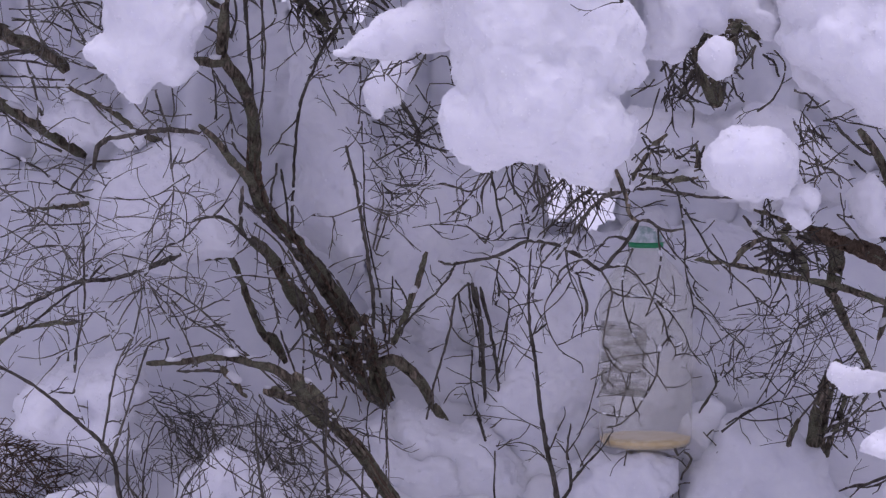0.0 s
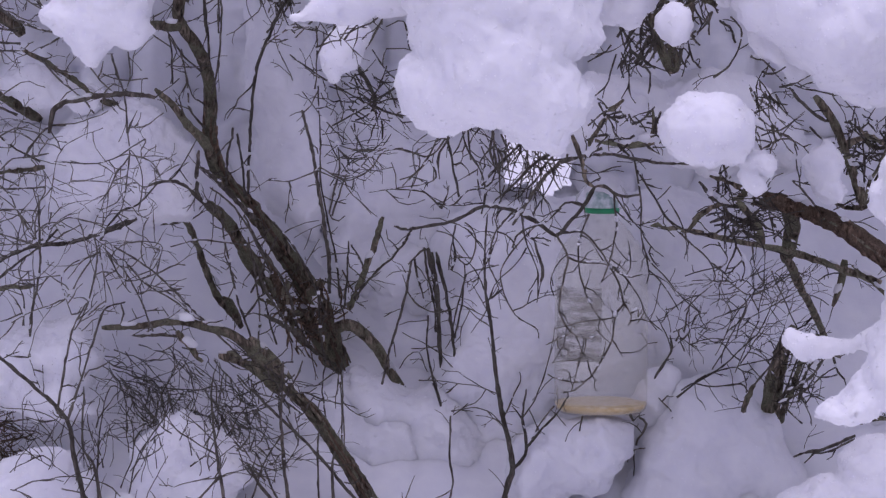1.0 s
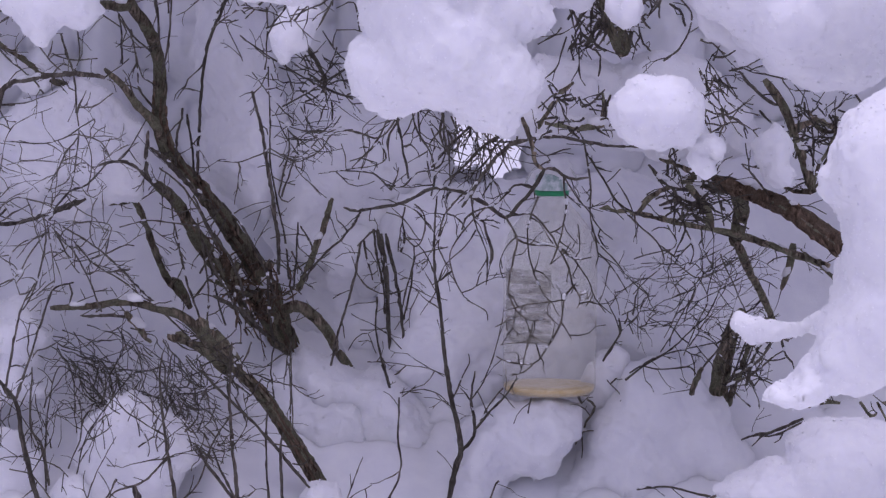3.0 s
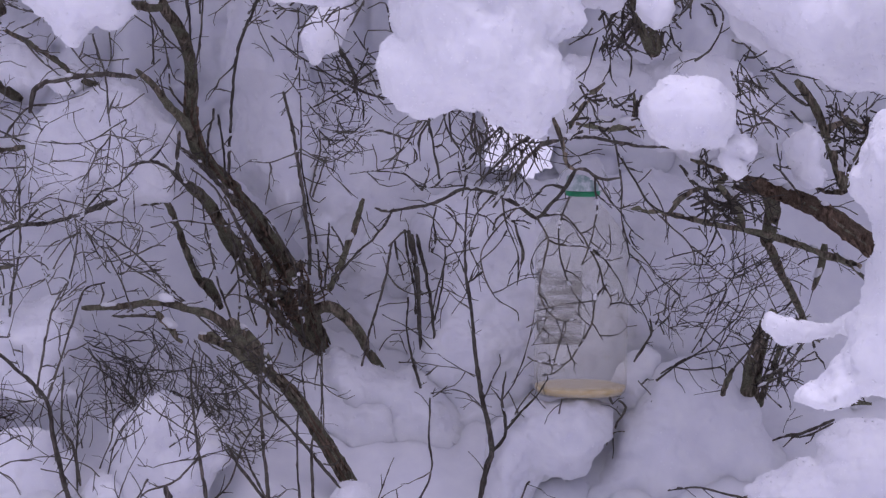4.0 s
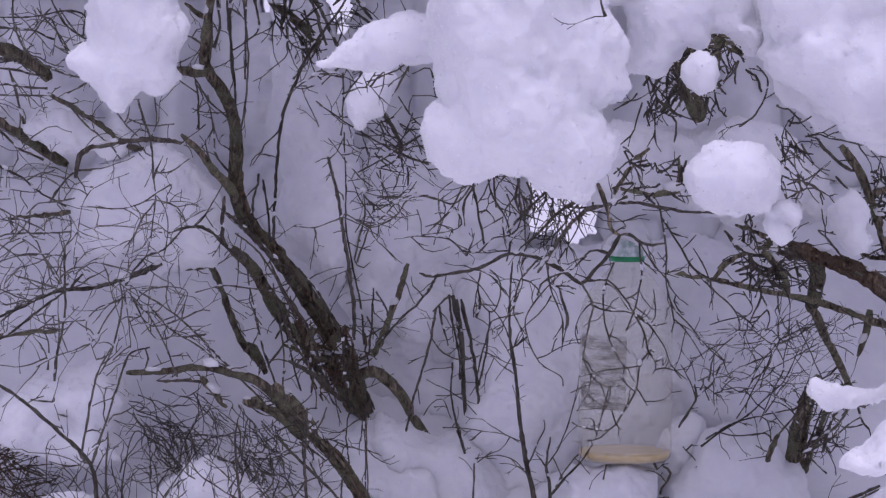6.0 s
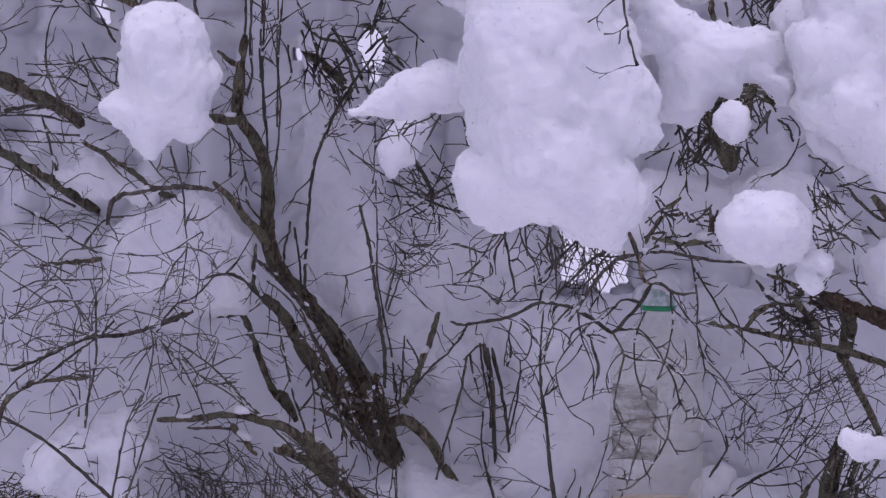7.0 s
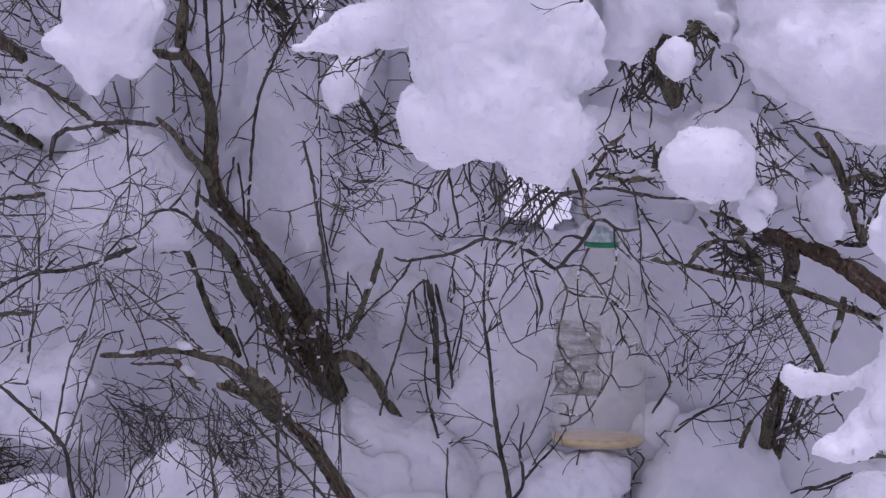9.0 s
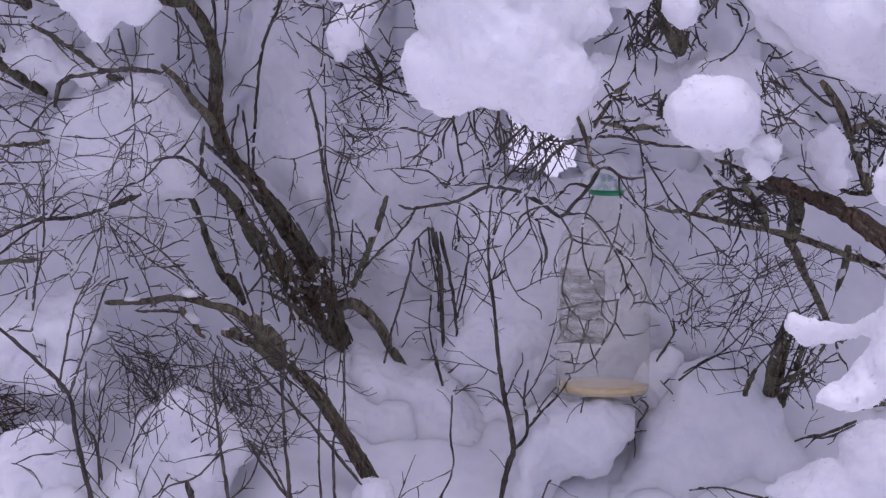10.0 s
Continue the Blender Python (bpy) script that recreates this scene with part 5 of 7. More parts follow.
branch(FAN, [(-0.802, 5.3, 1.282), (-0.763, 5.3, 1.245), (-0.706, 5.3, 1.207), (-0.648, 5.3, 1.18)], 1.8, 1.8, name="twig")
branch(FAN, [(-0.801, 5.3, 1.206), (-0.743, 5.3, 1.169), (-0.686, 5.3, 1.131)], 1.4, 1.6, name="twig")
branch(FAN, [(-0.8, 5.3, 1.072), (-0.743, 5.3, 1.111), (-0.676, 5.3, 1.132), (-0.609, 5.3, 1.133)], 1.6, 1.8, name="twig")
branch(FAN, [(-0.791, 5.3, 1.13), (-0.733, 5.3, 1.083), (-0.656, 5.3, 1.055)], 1.4, 1.4, name="twig")
branch(FAN, [(-0.799, 5.3, 1.034), (-0.742, 5.3, 1.025), (-0.666, 5.3, 1.055), (-0.599, 5.3, 1.085)], 2.2, 2.4, name="twig")
branch(FAN, [(-0.779, 5.3, 0.948), (-0.742, 5.3, 0.997), (-0.694, 5.3, 1.036)], 1.6, 1.8, name="twig")
branch(FAN, [(-0.8, 5.3, 1.149), (-0.753, 5.3, 1.207), (-0.715, 5.3, 1.226)], 1.4, 1.4, name="twig")
branch(FAN, [(-0.801, 5.4, 1.608), (-0.771, 5.4, 1.57), (-0.81, 5.4, 1.521)], 1.4, 1.4, name="twig")
branch(FAN, [(-0.781, 5.4, 1.599), (-0.762, 5.4, 1.613), (-0.743, 5.4, 1.633)], 1.2, 1.2, name="twig")
branch(FAN, [(-0.623, 5.3, 0.881), (-0.616, 5.3, 0.857), (-0.606, 5.3, 0.833)], 1.0, 1.0, name="twig")
shoots(FAN, 32, every=0.036, length=(0.03, 0.11), r=0.0010, droop=0.02)

# ---- the low sapling among the left humps ----
LOW = shrub("sapling", [(-0.512, 5.2, 0.628)][0], "slim forked sapling rising through snow")
branch(LOW, [(-0.507, 5.2, 0.6), (-0.526, 5.2, 0.676), (-0.539, 5.2, 0.732), (-0.551, 5.2, 0.794), (-0.609, 5.2, 0.851), (-0.669, 5.2, 0.902), (-0.716, 5.2, 0.931), (-0.781, 5.2, 0.964)], 5.2, 2.4, name="stem", mat=TWIG)
branch(LOW, [(-0.551, 5.2, 0.794), (-0.565, 5.2, 0.806), (-0.555, 5.2, 0.884), (-0.542, 5.2, 0.94), (-0.517, 5.2, 0.987)], 3.2, 1.8, name="stem", mat=TWIG)
branch(LOW, [(-0.548, 5.2, 0.794), (-0.527, 5.2, 0.86), (-0.505, 5.2, 0.931), (-0.489, 5.2, 0.973)], 3.2, 1.8, name="stem", mat=TWIG)
branch(LOW, [(-0.565, 5.2, 0.803), (-0.574, 5.2, 0.822), (-0.578, 5.2, 0.827)], 3.0, 1.8, name="twig", mat=TWIG)
branch(LOW, [(-0.494, 5.2, 0.649), (-0.504, 5.2, 0.716), (-0.523, 5.2, 0.753), (-0.522, 5.2, 0.848)], 3.4, 1.6, name="stem", mat=TWIG)
branch(LOW, [(-0.499, 5.2, 0.64), (-0.497, 5.2, 0.735), (-0.491, 5.2, 0.801), (-0.477, 5.2, 0.848), (-0.44, 5.2, 0.83)], 2.2, 1.0, name="twig", mat=TWIG)
branch(LOW, [(-0.509, 5.2, 0.725), (-0.552, 5.2, 0.781), (-0.608, 5.2, 0.809), (-0.655, 5.2, 0.812)], 1.4, 1.0, name="twig", mat=TWIG)
branch(LOW, [(-0.64, 5.2, 0.673), (-0.598, 5.2, 0.69), (-0.542, 5.2, 0.698), (-0.485, 5.2, 0.685), (-0.462, 5.2, 0.664)], 1.2, 1.4, name="twig", mat=TWIG)
branch(LOW, [(-0.462, 5.2, 0.678), (-0.439, 5.2, 0.736), (-0.444, 5.2, 0.792), (-0.463, 5.2, 0.82)], 1.8, 1.0, name="twig", mat=TWIG)
branch(LOW, [(-0.448, 5.2, 0.669), (-0.429, 5.2, 0.736), (-0.383, 5.2, 0.803), (-0.356, 5.2, 0.841)], 1.8, 1.2, name="twig", mat=TWIG)
branch(LOW, [(-0.433, 5.2, 0.62), (-0.415, 5.2, 0.669), (-0.383, 5.2, 0.732)], 1.6, 1.0, name="twig", mat=TWIG)
branch(LOW, [(-0.56, 5.2, 0.677), (-0.523, 5.2, 0.668), (-0.49, 5.2, 0.63), (-0.475, 5.2, 0.611)], 1.6, 1.6, name="twig", mat=TWIG)
branch(LOW, [(-0.645, 5.2, 0.675), (-0.607, 5.2, 0.657), (-0.593, 5.2, 0.633)], 1.4, 1.2, name="twig", mat=TWIG)
shoots(LOW, 33, every=0.07, length=(0.02, 0.07), r=0.0009)

LOW2 = shrub("sapling", [(-0.282, 5.2, 0.576)][0], "thin branching sapling beside a snow hump")
branch(LOW2, [(-0.277, 5.2, 0.576), (-0.285, 5.2, 0.622), (-0.296, 5.2, 0.7), (-0.306, 5.2, 0.776), (-0.31, 5.2, 0.832), (-0.307, 5.2, 0.87)], 4.0, 1.8, name="stem", mat=TWIG)
branch(LOW2, [(-0.3, 5.2, 0.733), (-0.336, 5.2, 0.756), (-0.364, 5.2, 0.775), (-0.385, 5.2, 0.803), (-0.393, 5.2, 0.831)], 1.8, 1.2, name="twig", mat=TWIG)
branch(LOW2, [(-0.306, 5.2, 0.757), (-0.336, 5.2, 0.789), (-0.374, 5.2, 0.817)], 1.4, 1.0, name="twig", mat=TWIG)
branch(LOW2, [(-0.296, 5.2, 0.7), (-0.335, 5.2, 0.657), (-0.382, 5.2, 0.641), (-0.4, 5.2, 0.62)], 2.6, 2.0, name="twig", mat=TWIG)
branch(LOW2, [(-0.296, 5.2, 0.695), (-0.335, 5.2, 0.69), (-0.373, 5.2, 0.68)], 1.6, 1.0, name="twig", mat=TWIG)
branch(LOW2, [(-0.287, 5.2, 0.614), (-0.25, 5.2, 0.653), (-0.223, 5.2, 0.72), (-0.195, 5.2, 0.768)], 2.2, 1.6, name="twig", mat=TWIG)
branch(LOW2, [(-0.353, 5.2, 0.651), (-0.344, 5.2, 0.621), (-0.339, 5.2, 0.595)], 6.0, 6.0, name="stem", mat=TWIG)
branch(LOW2, [(-0.382, 5.2, 0.661), (-0.396, 5.2, 0.632), (-0.41, 5.2, 0.622)], 2.6, 2.0, name="twig", mat=TWIG)
shoots(LOW2, 34, every=0.06, length=(0.02, 0.06), r=0.0009)

# ---- upright stems by the low arching stem ----
STEMS = shrub("stem_clump", [(-0.137, 5.25, 0.57)][0], "clump of dark upright stems in snow", "stems")
branch(STEMS, [(-0.175, 5.25, 0.569), (-0.186, 5.25, 0.636), (-0.192, 5.25, 0.713), (-0.198, 5.25, 0.799), (-0.194, 5.25, 0.885)], 4.0, 2.4, name="stem", mat=TWIG)
branch(STEMS, [(-0.245, 5.25, 0.838), (-0.217, 5.25, 0.808), (-0.178, 5.25, 0.771), (-0.12, 5.25, 0.709), (-0.062, 5.25, 0.64)], 2.6, 3.4, name="stem", mat=TWIG)
branch(STEMS, [(-0.129, 5.3, 0.551), (-0.132, 5.3, 0.629), (-0.136, 5.3, 0.707), (-0.135, 5.3, 0.765)], 2.6, 2.2, name="stem", mat=TWIG)
branch(STEMS, [(-0.1, 5.3, 0.552), (-0.109, 5.3, 0.629), (-0.112, 5.3, 0.697), (-0.108, 5.3, 0.726)], 3.6, 2.6, name="stem", mat=TWIG)
branch(STEMS, [(-0.253, 5.25, 0.712), (-0.224, 5.25, 0.665), (-0.186, 5.25, 0.615), (-0.156, 5.25, 0.57)], 2.8, 3.4, name="stem", mat=TWIG)
branch(STEMS, [(-0.225, 5.25, 0.703), (-0.205, 5.25, 0.655), (-0.176, 5.25, 0.598)], 2.2, 2.8, name="stem", mat=TWIG)
branch(STEMS, [(-0.095, 5.25, 0.887), (-0.094, 5.25, 0.829), (-0.09, 5.25, 0.734)], 1.8, 1.8, name="stem", mat=TWIG)
branch(STEMS, [(-0.161, 5.25, 0.886), (-0.179, 5.25, 0.847), (-0.198, 5.25, 0.818)], 1.6, 2.0, name="stem", mat=TWIG)
branch(STEMS, [(-0.014, 5.2, 0.581), (0.004, 5.2, 0.638), (0.018, 5.2, 0.676), (0.027, 5.2, 0.7)], 1.8, 1.0, name="stem", mat=TWIG)
branch(STEMS, [(-0.005, 5.2, 0.619), (0.014, 5.2, 0.638), (0.042, 5.2, 0.653)], 1.2, 0.9, name="stem", mat=TWIG)
branch(STEMS, [(-0.187, 5.25, 0.713), (-0.168, 5.25, 0.752), (-0.174, 5.25, 0.799)], 1.2, 1.0, name="stem", mat=TWIG)
branch(STEMS, [(-0.091, 5.25, 0.681), (-0.072, 5.25, 0.681), (-0.063, 5.25, 0.691)], 2.0, 1.8, name="stem", mat=TWIG)
shoots(STEMS, 35, every=0.08, length=(0.02, 0.06), r=0.0009)


# ---- brushwood: a mat of fine dead twigs, past counting ----
def brushwood(corners, n, ways, length, r, seed, label, mat=None):
    rng = np.random.default_rng(seed)
    c = np.array(corners)
    verts, faces = [], []
    for _ in range(n):
        k = rng.integers(1, len(c) - 1)
        u, v = sorted(rng.random(2))
        start = c[0] * u + c[k] * (v - u) + c[k + 1] * (1 - v) + np.array([0, rng.uniform(-0.05, 0.05), 0])
        a = radians(rng.choice(ways) + rng.normal() * 16)
        way = np.array([math.cos(a), 0.25 * rng.normal(), math.sin(a)])
        grow_twig(verts, faces, start, way, rng.uniform(*length), r * rng.uniform(0.7, 1.5), rng, 1, 0.03, BRANCHES.setdefault("brushwood", []))
    ob = mesh_object("brushwood", verts, faces, mat or TWIG)
    return tagged(ob, label, "brushwood", kind="stuff")


brushwood([(-0.539, 5.5, 0.868), (-0.45, 5.5, 0.893), (-0.351, 5.5, 0.878), (-0.262, 5.5, 0.798), (-0.282, 5.5, 0.708), (-0.381, 5.5, 0.788), (-0.48, 5.5, 0.798)], 66, [-32, -45, -38, -60, -25], (0.07, 0.17), 0.0009, 41, "mat of fine dead twigs sagging in snow", PALE_TWIG)
brushwood([(-0.374, 5.4, 0.879), (-0.276, 5.4, 0.87), (-0.218, 5.4, 0.791), (-0.257, 5.4, 0.732), (-0.326, 5.4, 0.781)], 34, [-50, -62, -75, -40], (0.06, 0.15), 0.0010, 42, "tangle of dead twigs under the low stem", PALE_TWIG)
brushwood([(-0.81, 5.45, 0.804), (-0.712, 5.45, 0.804), (-0.664, 5.45, 0.705), (-0.733, 5.45, 0.686), (-0.831, 5.45, 0.686)], 110, [-20, 40, 10, -50], (0.04, 0.12), 0.0011, 43, "tangle of dead brown twigs in snow", RED_BARK)
brushwood([(-0.26, 5.2, 0.719), (-0.214, 5.2, 0.739), (-0.194, 5.2, 0.702), (-0.251, 5.2, 0.691)], 30, [-50, 120, 30], (0.03, 0.08), 0.0010, 44, "small tuft of dead twigs")
brushwood([(-0.271, 5.27, 0.893), (-0.218, 5.27, 0.884), (-0.156, 5.27, 0.837), (-0.137, 5.27, 0.779), (-0.189, 5.27, 0.769), (-0.247, 5.27, 0.836)], 34, [-45, -60, 20, 130, -80], (0.02, 0.06), 0.0013, 61, "ragged dark shoots along a low stem")

# ---- upright dead stalks in the middle ----
STALKS = shrub("stalk_clump", [(0.072, 5.6, 0.643)][0], "broken dead stalks standing in the snow", "stems")
branch(STALKS, [(0.051, 5.5, 1.055), (0.061, 5.516, 1.006), (0.068, 5.532, 0.954), (0.072, 5.548, 0.893), (0.078, 5.564, 0.82), (0.085, 5.58, 0.732)], 5.5, 2.4, name="stalk")
branch(STALKS, [(0.057, 5.5, 1.049), (0.065, 5.5, 0.997), (0.072, 5.5, 0.918)], 4.5, 2.0, name="stalk")
branch(STALKS, [(0.065, 5.5, 1.049), (0.077, 5.51, 0.996), (0.091, 5.52, 0.926), (0.1, 5.53, 0.864), (0.096, 5.54, 0.793), (0.09, 5.55, 0.736)], 3.8, 2.4, name="stalk")
branch(STALKS, [(0.044, 5.5, 1.057), (0.051, 5.5, 1.007), (0.061, 5.5, 0.948), (0.065, 5.5, 0.908)], 3.0, 1.8, name="stalk")
branch(STALKS, [(0.027, 5.45, 1.041), (0.035, 5.45, 1.002), (0.043, 5.45, 0.972)], 3.0, 2.0, name="stalk")
branch(STALKS, [(0.016, 5.45, 1.031), (0.03, 5.45, 1.046), (0.045, 5.45, 1.059), (0.06, 5.45, 1.036)], 2.4, 2.4, name="stalk")
branch(STALKS, [(0.098, 5.48, 1.098), (0.094, 5.48, 1.073), (0.097, 5.48, 1.047), (0.091, 5.48, 1.019)], 2.0, 3.0, name="stalk")
branch(STALKS, [(0.115, 5.5, 1.027), (0.112, 5.5, 0.987), (0.108, 5.5, 0.948), (0.099, 5.5, 0.898)], 1.8, 2.4, name="stalk")
branch(STALKS, [(0.097, 5.55, 0.817), (0.094, 5.565, 0.78), (0.091, 5.58, 0.732)], 4.0, 4.4, name="stalk")
branch(STALKS, [(0.051, 5.5, 0.938), (0.051, 5.5, 0.878), (0.063, 5.5, 0.818), (0.08, 5.5, 0.753)], 2.0, 3.0, name="stalk")
branch(STALKS, [(0.061, 5.5, 0.818), (0.073, 5.5, 0.778), (0.083, 5.5, 0.752)], 2.0, 2.6, name="stalk")
branch(STALKS, [(0.082, 5.55, 0.711), (0.081, 5.55, 0.681), (0.082, 5.55, 0.59)], 5.0, 5.5, name="stalk")
branch(STALKS, [(0.087, 5.5, 0.723), (0.095, 5.5, 0.678), (0.1, 5.5, 0.598)], 2.4, 3.0, name="stalk")
branch(STALKS, [(0.016, 5.45, 0.982), (0.035, 5.45, 0.958), (0.065, 5.45, 0.948), (0.094, 5.45, 0.953)], 1.4, 1.8, name="stalk")
branch(STALKS, [(0.006, 5.45, 0.913), (0.045, 5.45, 0.893), (0.075, 5.45, 0.874), (0.094, 5.45, 0.852)], 1.2, 1.4, name="stalk")
branch(STALKS, [(0.001, 5.45, 0.849), (0.016, 5.45, 0.872), (0.035, 5.45, 0.879), (0.05, 5.45, 0.844)], 1.2, 1.0, name="stalk")
branch(STALKS, [(0.035, 5.45, 0.829), (0.085, 5.45, 0.826), (0.144, 5.45, 0.819), (0.168, 5.45, 0.804)], 1.1, 1.1, name="stalk")
branch(STALKS, [(0.092, 5.45, 0.775), (0.134, 5.45, 0.78), (0.163, 5.45, 0.77), (0.181, 5.45, 0.75)], 1.2, 1.2, name="stalk")
branch(STALKS, [(0.094, 5.45, 1.051), (0.119, 5.45, 1.031), (0.133, 5.45, 1.061), (0.131, 5.45, 1.09), (0.114, 5.45, 1.105)], 2.0, 1.8, name="stalk")
branch(STALKS, [(0.065, 5.45, 1.09), (0.094, 5.45, 1.081), (0.124, 5.45, 1.041)], 1.4, 1.2, name="stalk")
branch(STALKS, [(0.104, 5.45, 0.962), (0.143, 5.45, 0.943), (0.173, 5.45, 0.938)], 1.2, 1.0, name="stalk")
branch(STALKS, [(0.094, 5.45, 0.923), (0.114, 5.45, 1.002), (0.124, 5.45, 1.017), (0.173, 5.45, 1.031)], 2.0, 1.4, name="stalk")
shoots(STALKS, 36, every=0.06, length=(0.02, 0.06), r=0.0009)

# ---- the forked sapling below the bottle ----
FORK = shrub("sapling", [(0.183, 5.3, 0.631)][0], "slim forked sapling with upswept twigs")
branch(FORK, [(0.174, 5.3, 0.606), (0.183, 5.3, 0.66), (0.193, 5.3, 0.698), (0.186, 5.3, 0.747), (0.176, 5.3, 0.785), (0.166, 5.3, 0.852), (0.157, 5.3, 0.929), (0.147, 5.3, 0.996), (0.145, 5.3, 1.073), (0.149, 5.3, 1.13)], 6.0, 1.6, name="stem", mat=TWIG)
branch(FORK, [(0.193, 5.3, 0.693), (0.216, 5.3, 0.732), (0.21, 5.3, 0.785), (0.216, 5.3, 0.833)], 4.0, 1.8, name="stem", mat=TWIG)
branch(FORK, [(0.216, 5.3, 0.732), (0.245, 5.3, 0.766), (0.269, 5.3, 0.79), (0.283, 5.3, 0.814)], 3.2, 1.8, name="stem", mat=TWIG)
branch(FORK, [(0.178, 5.3, 0.785), (0.192, 5.3, 0.819), (0.206, 5.3, 0.848), (0.205, 5.3, 0.862)], 2.0, 1.2, name="twig", mat=TWIG)
branch(FORK, [(0.211, 5.3, 0.785), (0.235, 5.3, 0.824), (0.254, 5.3, 0.891), (0.264, 5.3, 0.939)], 1.6, 1.0, name="twig", mat=TWIG)
branch(FORK, [(0.211, 5.3, 0.78), (0.192, 5.3, 0.804)], 1.6, 1.0, name="twig", mat=TWIG)
branch(FORK, [(0.149, 5.3, 0.977), (0.168, 5.3, 1.016), (0.196, 5.3, 1.044), (0.215, 5.3, 1.073)], 1.4, 1.2, name="twig", mat=TWIG)
branch(FORK, [(0.147, 5.3, 0.996), (0.13, 5.3, 1.035), (0.111, 5.3, 1.054)], 1.4, 1.0, name="twig", mat=TWIG)
branch(FORK, [(0.17, 5.3, 0.824), (0.14, 5.3, 0.838), (0.101, 5.3, 0.862)], 1.2, 0.9, name="twig", mat=TWIG)
branch(FORK, [(0.154, 5.3, 0.939), (0.13, 5.3, 0.953), (0.106, 5.3, 0.977)], 1.2, 0.9, name="twig", mat=TWIG)
branch(FORK, [(0.071, 5.25, 0.619), (0.089, 5.25, 0.67), (0.083, 5.25, 0.737), (0.087, 5.25, 0.794)], 2.6, 2.0, name="twig", mat=TWIG)
branch(FORK, [(0.24, 5.2, 0.63), (0.249, 5.2, 0.65), (0.254, 5.2, 0.661)], 2.4, 2.4, name="twig", mat=TWIG)
shoots(FORK, 37, every=0.07, length=(0.02, 0.08), r=0.0008)

# ---- the right-hand shrub, whose limbs hang over the bottle ----
HANG = shrub("shrub", [(0.663, 5.6, 0.714)][0], "bare dark shrub with drooping curly twigs")
branch(HANG, [(0.9, 5.2, 0.997), (0.854, 5.217, 1.033), (0.799, 5.233, 1.074), (0.744, 5.25, 1.111), (0.698, 5.267, 1.133), (0.643, 5.283, 1.151), (0.577, 5.3, 1.164)], 22, 14, RED_BARK, name="trunk")
branch(HANG, [(0.656, 5.3, 1.145), (0.667, 5.333, 1.109), (0.666, 5.367, 1.068), (0.666, 5.4, 1.045)], 15, 13, BARK, name="branch")
branch(HANG, [(0.407, 5.25, 1.12), (0.488, 5.26, 1.105), (0.565, 5.27, 1.089), (0.632, 5.28, 1.075), (0.7, 5.29, 1.055), (0.816, 5.3, 1.016)], 4.0, 7.5, BARK, name="branch")
branch(HANG, [(0.664, 5.35, 1.05), (0.693, 5.4, 0.996), (0.725, 5.45, 0.942), (0.751, 5.5, 0.897)], 8.5, 6, BARK, name="branch")
branch(HANG, [(0.731, 5.4, 0.914), (0.702, 5.42, 0.906), (0.679, 5.44, 0.888), (0.669, 5.46, 0.842), (0.664, 5.48, 0.789), (0.661, 5.5, 0.748)], 4, 9, BARK, name="branch")
branch(HANG, [(0.761, 5.35, 1.05), (0.755, 5.35, 1.011), (0.741, 5.35, 0.97)], 9.0, 4.0, BARK, name="branch")
branch(HANG, [(0.759, 5.25, 1.049), (0.803, 5.25, 1.011), (0.83, 5.25, 0.99)], 3.4, 3.4, BARK, name="branch")
branch(HANG, [(0.699, 5.3, 1.331), (0.734, 5.3, 1.284), (0.754, 5.3, 1.232), (0.774, 5.3, 1.179), (0.784, 5.3, 1.146)], 8.0, 9.0, BARK, name="branch")
branch(HANG, [(0.744, 5.3, 1.236), (0.768, 5.3, 1.257), (0.796, 5.3, 1.263), (0.821, 5.3, 1.248)], 9.0, 5.0, BARK, name="branch")
branch(HANG, [(0.825, 5.3, 1.251), (0.814, 5.3, 1.218), (0.796, 5.3, 1.189), (0.787, 5.3, 1.15)], 3.4, 3.0, BARK, name="branch")
branch(HANG, [(0.656, 5.3, 1.345), (0.68, 5.3, 1.317), (0.709, 5.3, 1.293), (0.734, 5.3, 1.289)], 3.0, 3.4, TWIG, name="branch")
branch(HANG, [(0.659, 5.3, 1.352), (0.69, 5.3, 1.341), (0.733, 5.3, 1.332)], 2.0, 2.0, TWIG, name="twig")
branch(HANG, [(0.728, 5.3, 1.336), (0.738, 5.3, 1.317), (0.786, 5.3, 1.311)], 1.6, 1.6, TWIG, name="twig")
branch(HANG, [(0.691, 5.3, 1.279), (0.71, 5.3, 1.26), (0.734, 5.3, 1.251)], 2.4, 2.4, TWIG, name="twig")
branch(HANG, [(0.767, 5.3, 1.294), (0.773, 5.3, 1.246), (0.759, 5.3, 1.217), (0.754, 5.3, 1.198)], 2.4, 2.4, TWIG, name="twig")
branch(HANG, [(0.782, 5.3, 1.256), (0.787, 5.3, 1.217), (0.784, 5.3, 1.16)], 2.6, 2.4, TWIG, name="twig")
branch(HANG, [(0.758, 5.3, 1.246), (0.807, 5.3, 1.222), (0.816, 5.3, 1.232)], 1.8, 1.8, TWIG, name="twig")
branch(HANG, [(0.8, 5.1, 1.34), (0.816, 5.1, 1.32), (0.83, 5.1, 1.302)], 2.4, 3.0, TWIG, name="twig")
branch(HANG, [(0.727, 5.2, 1.147), (0.722, 5.2, 1.157), (0.689, 5.2, 1.185), (0.651, 5.2, 1.194)], 2.0, 1.6, TWIG, name="twig")
branch(HANG, [(0.657, 5.25, 1.191), (0.676, 5.25, 1.172), (0.696, 5.25, 1.148)], 2.0, 2.0, TWIG, name="twig")
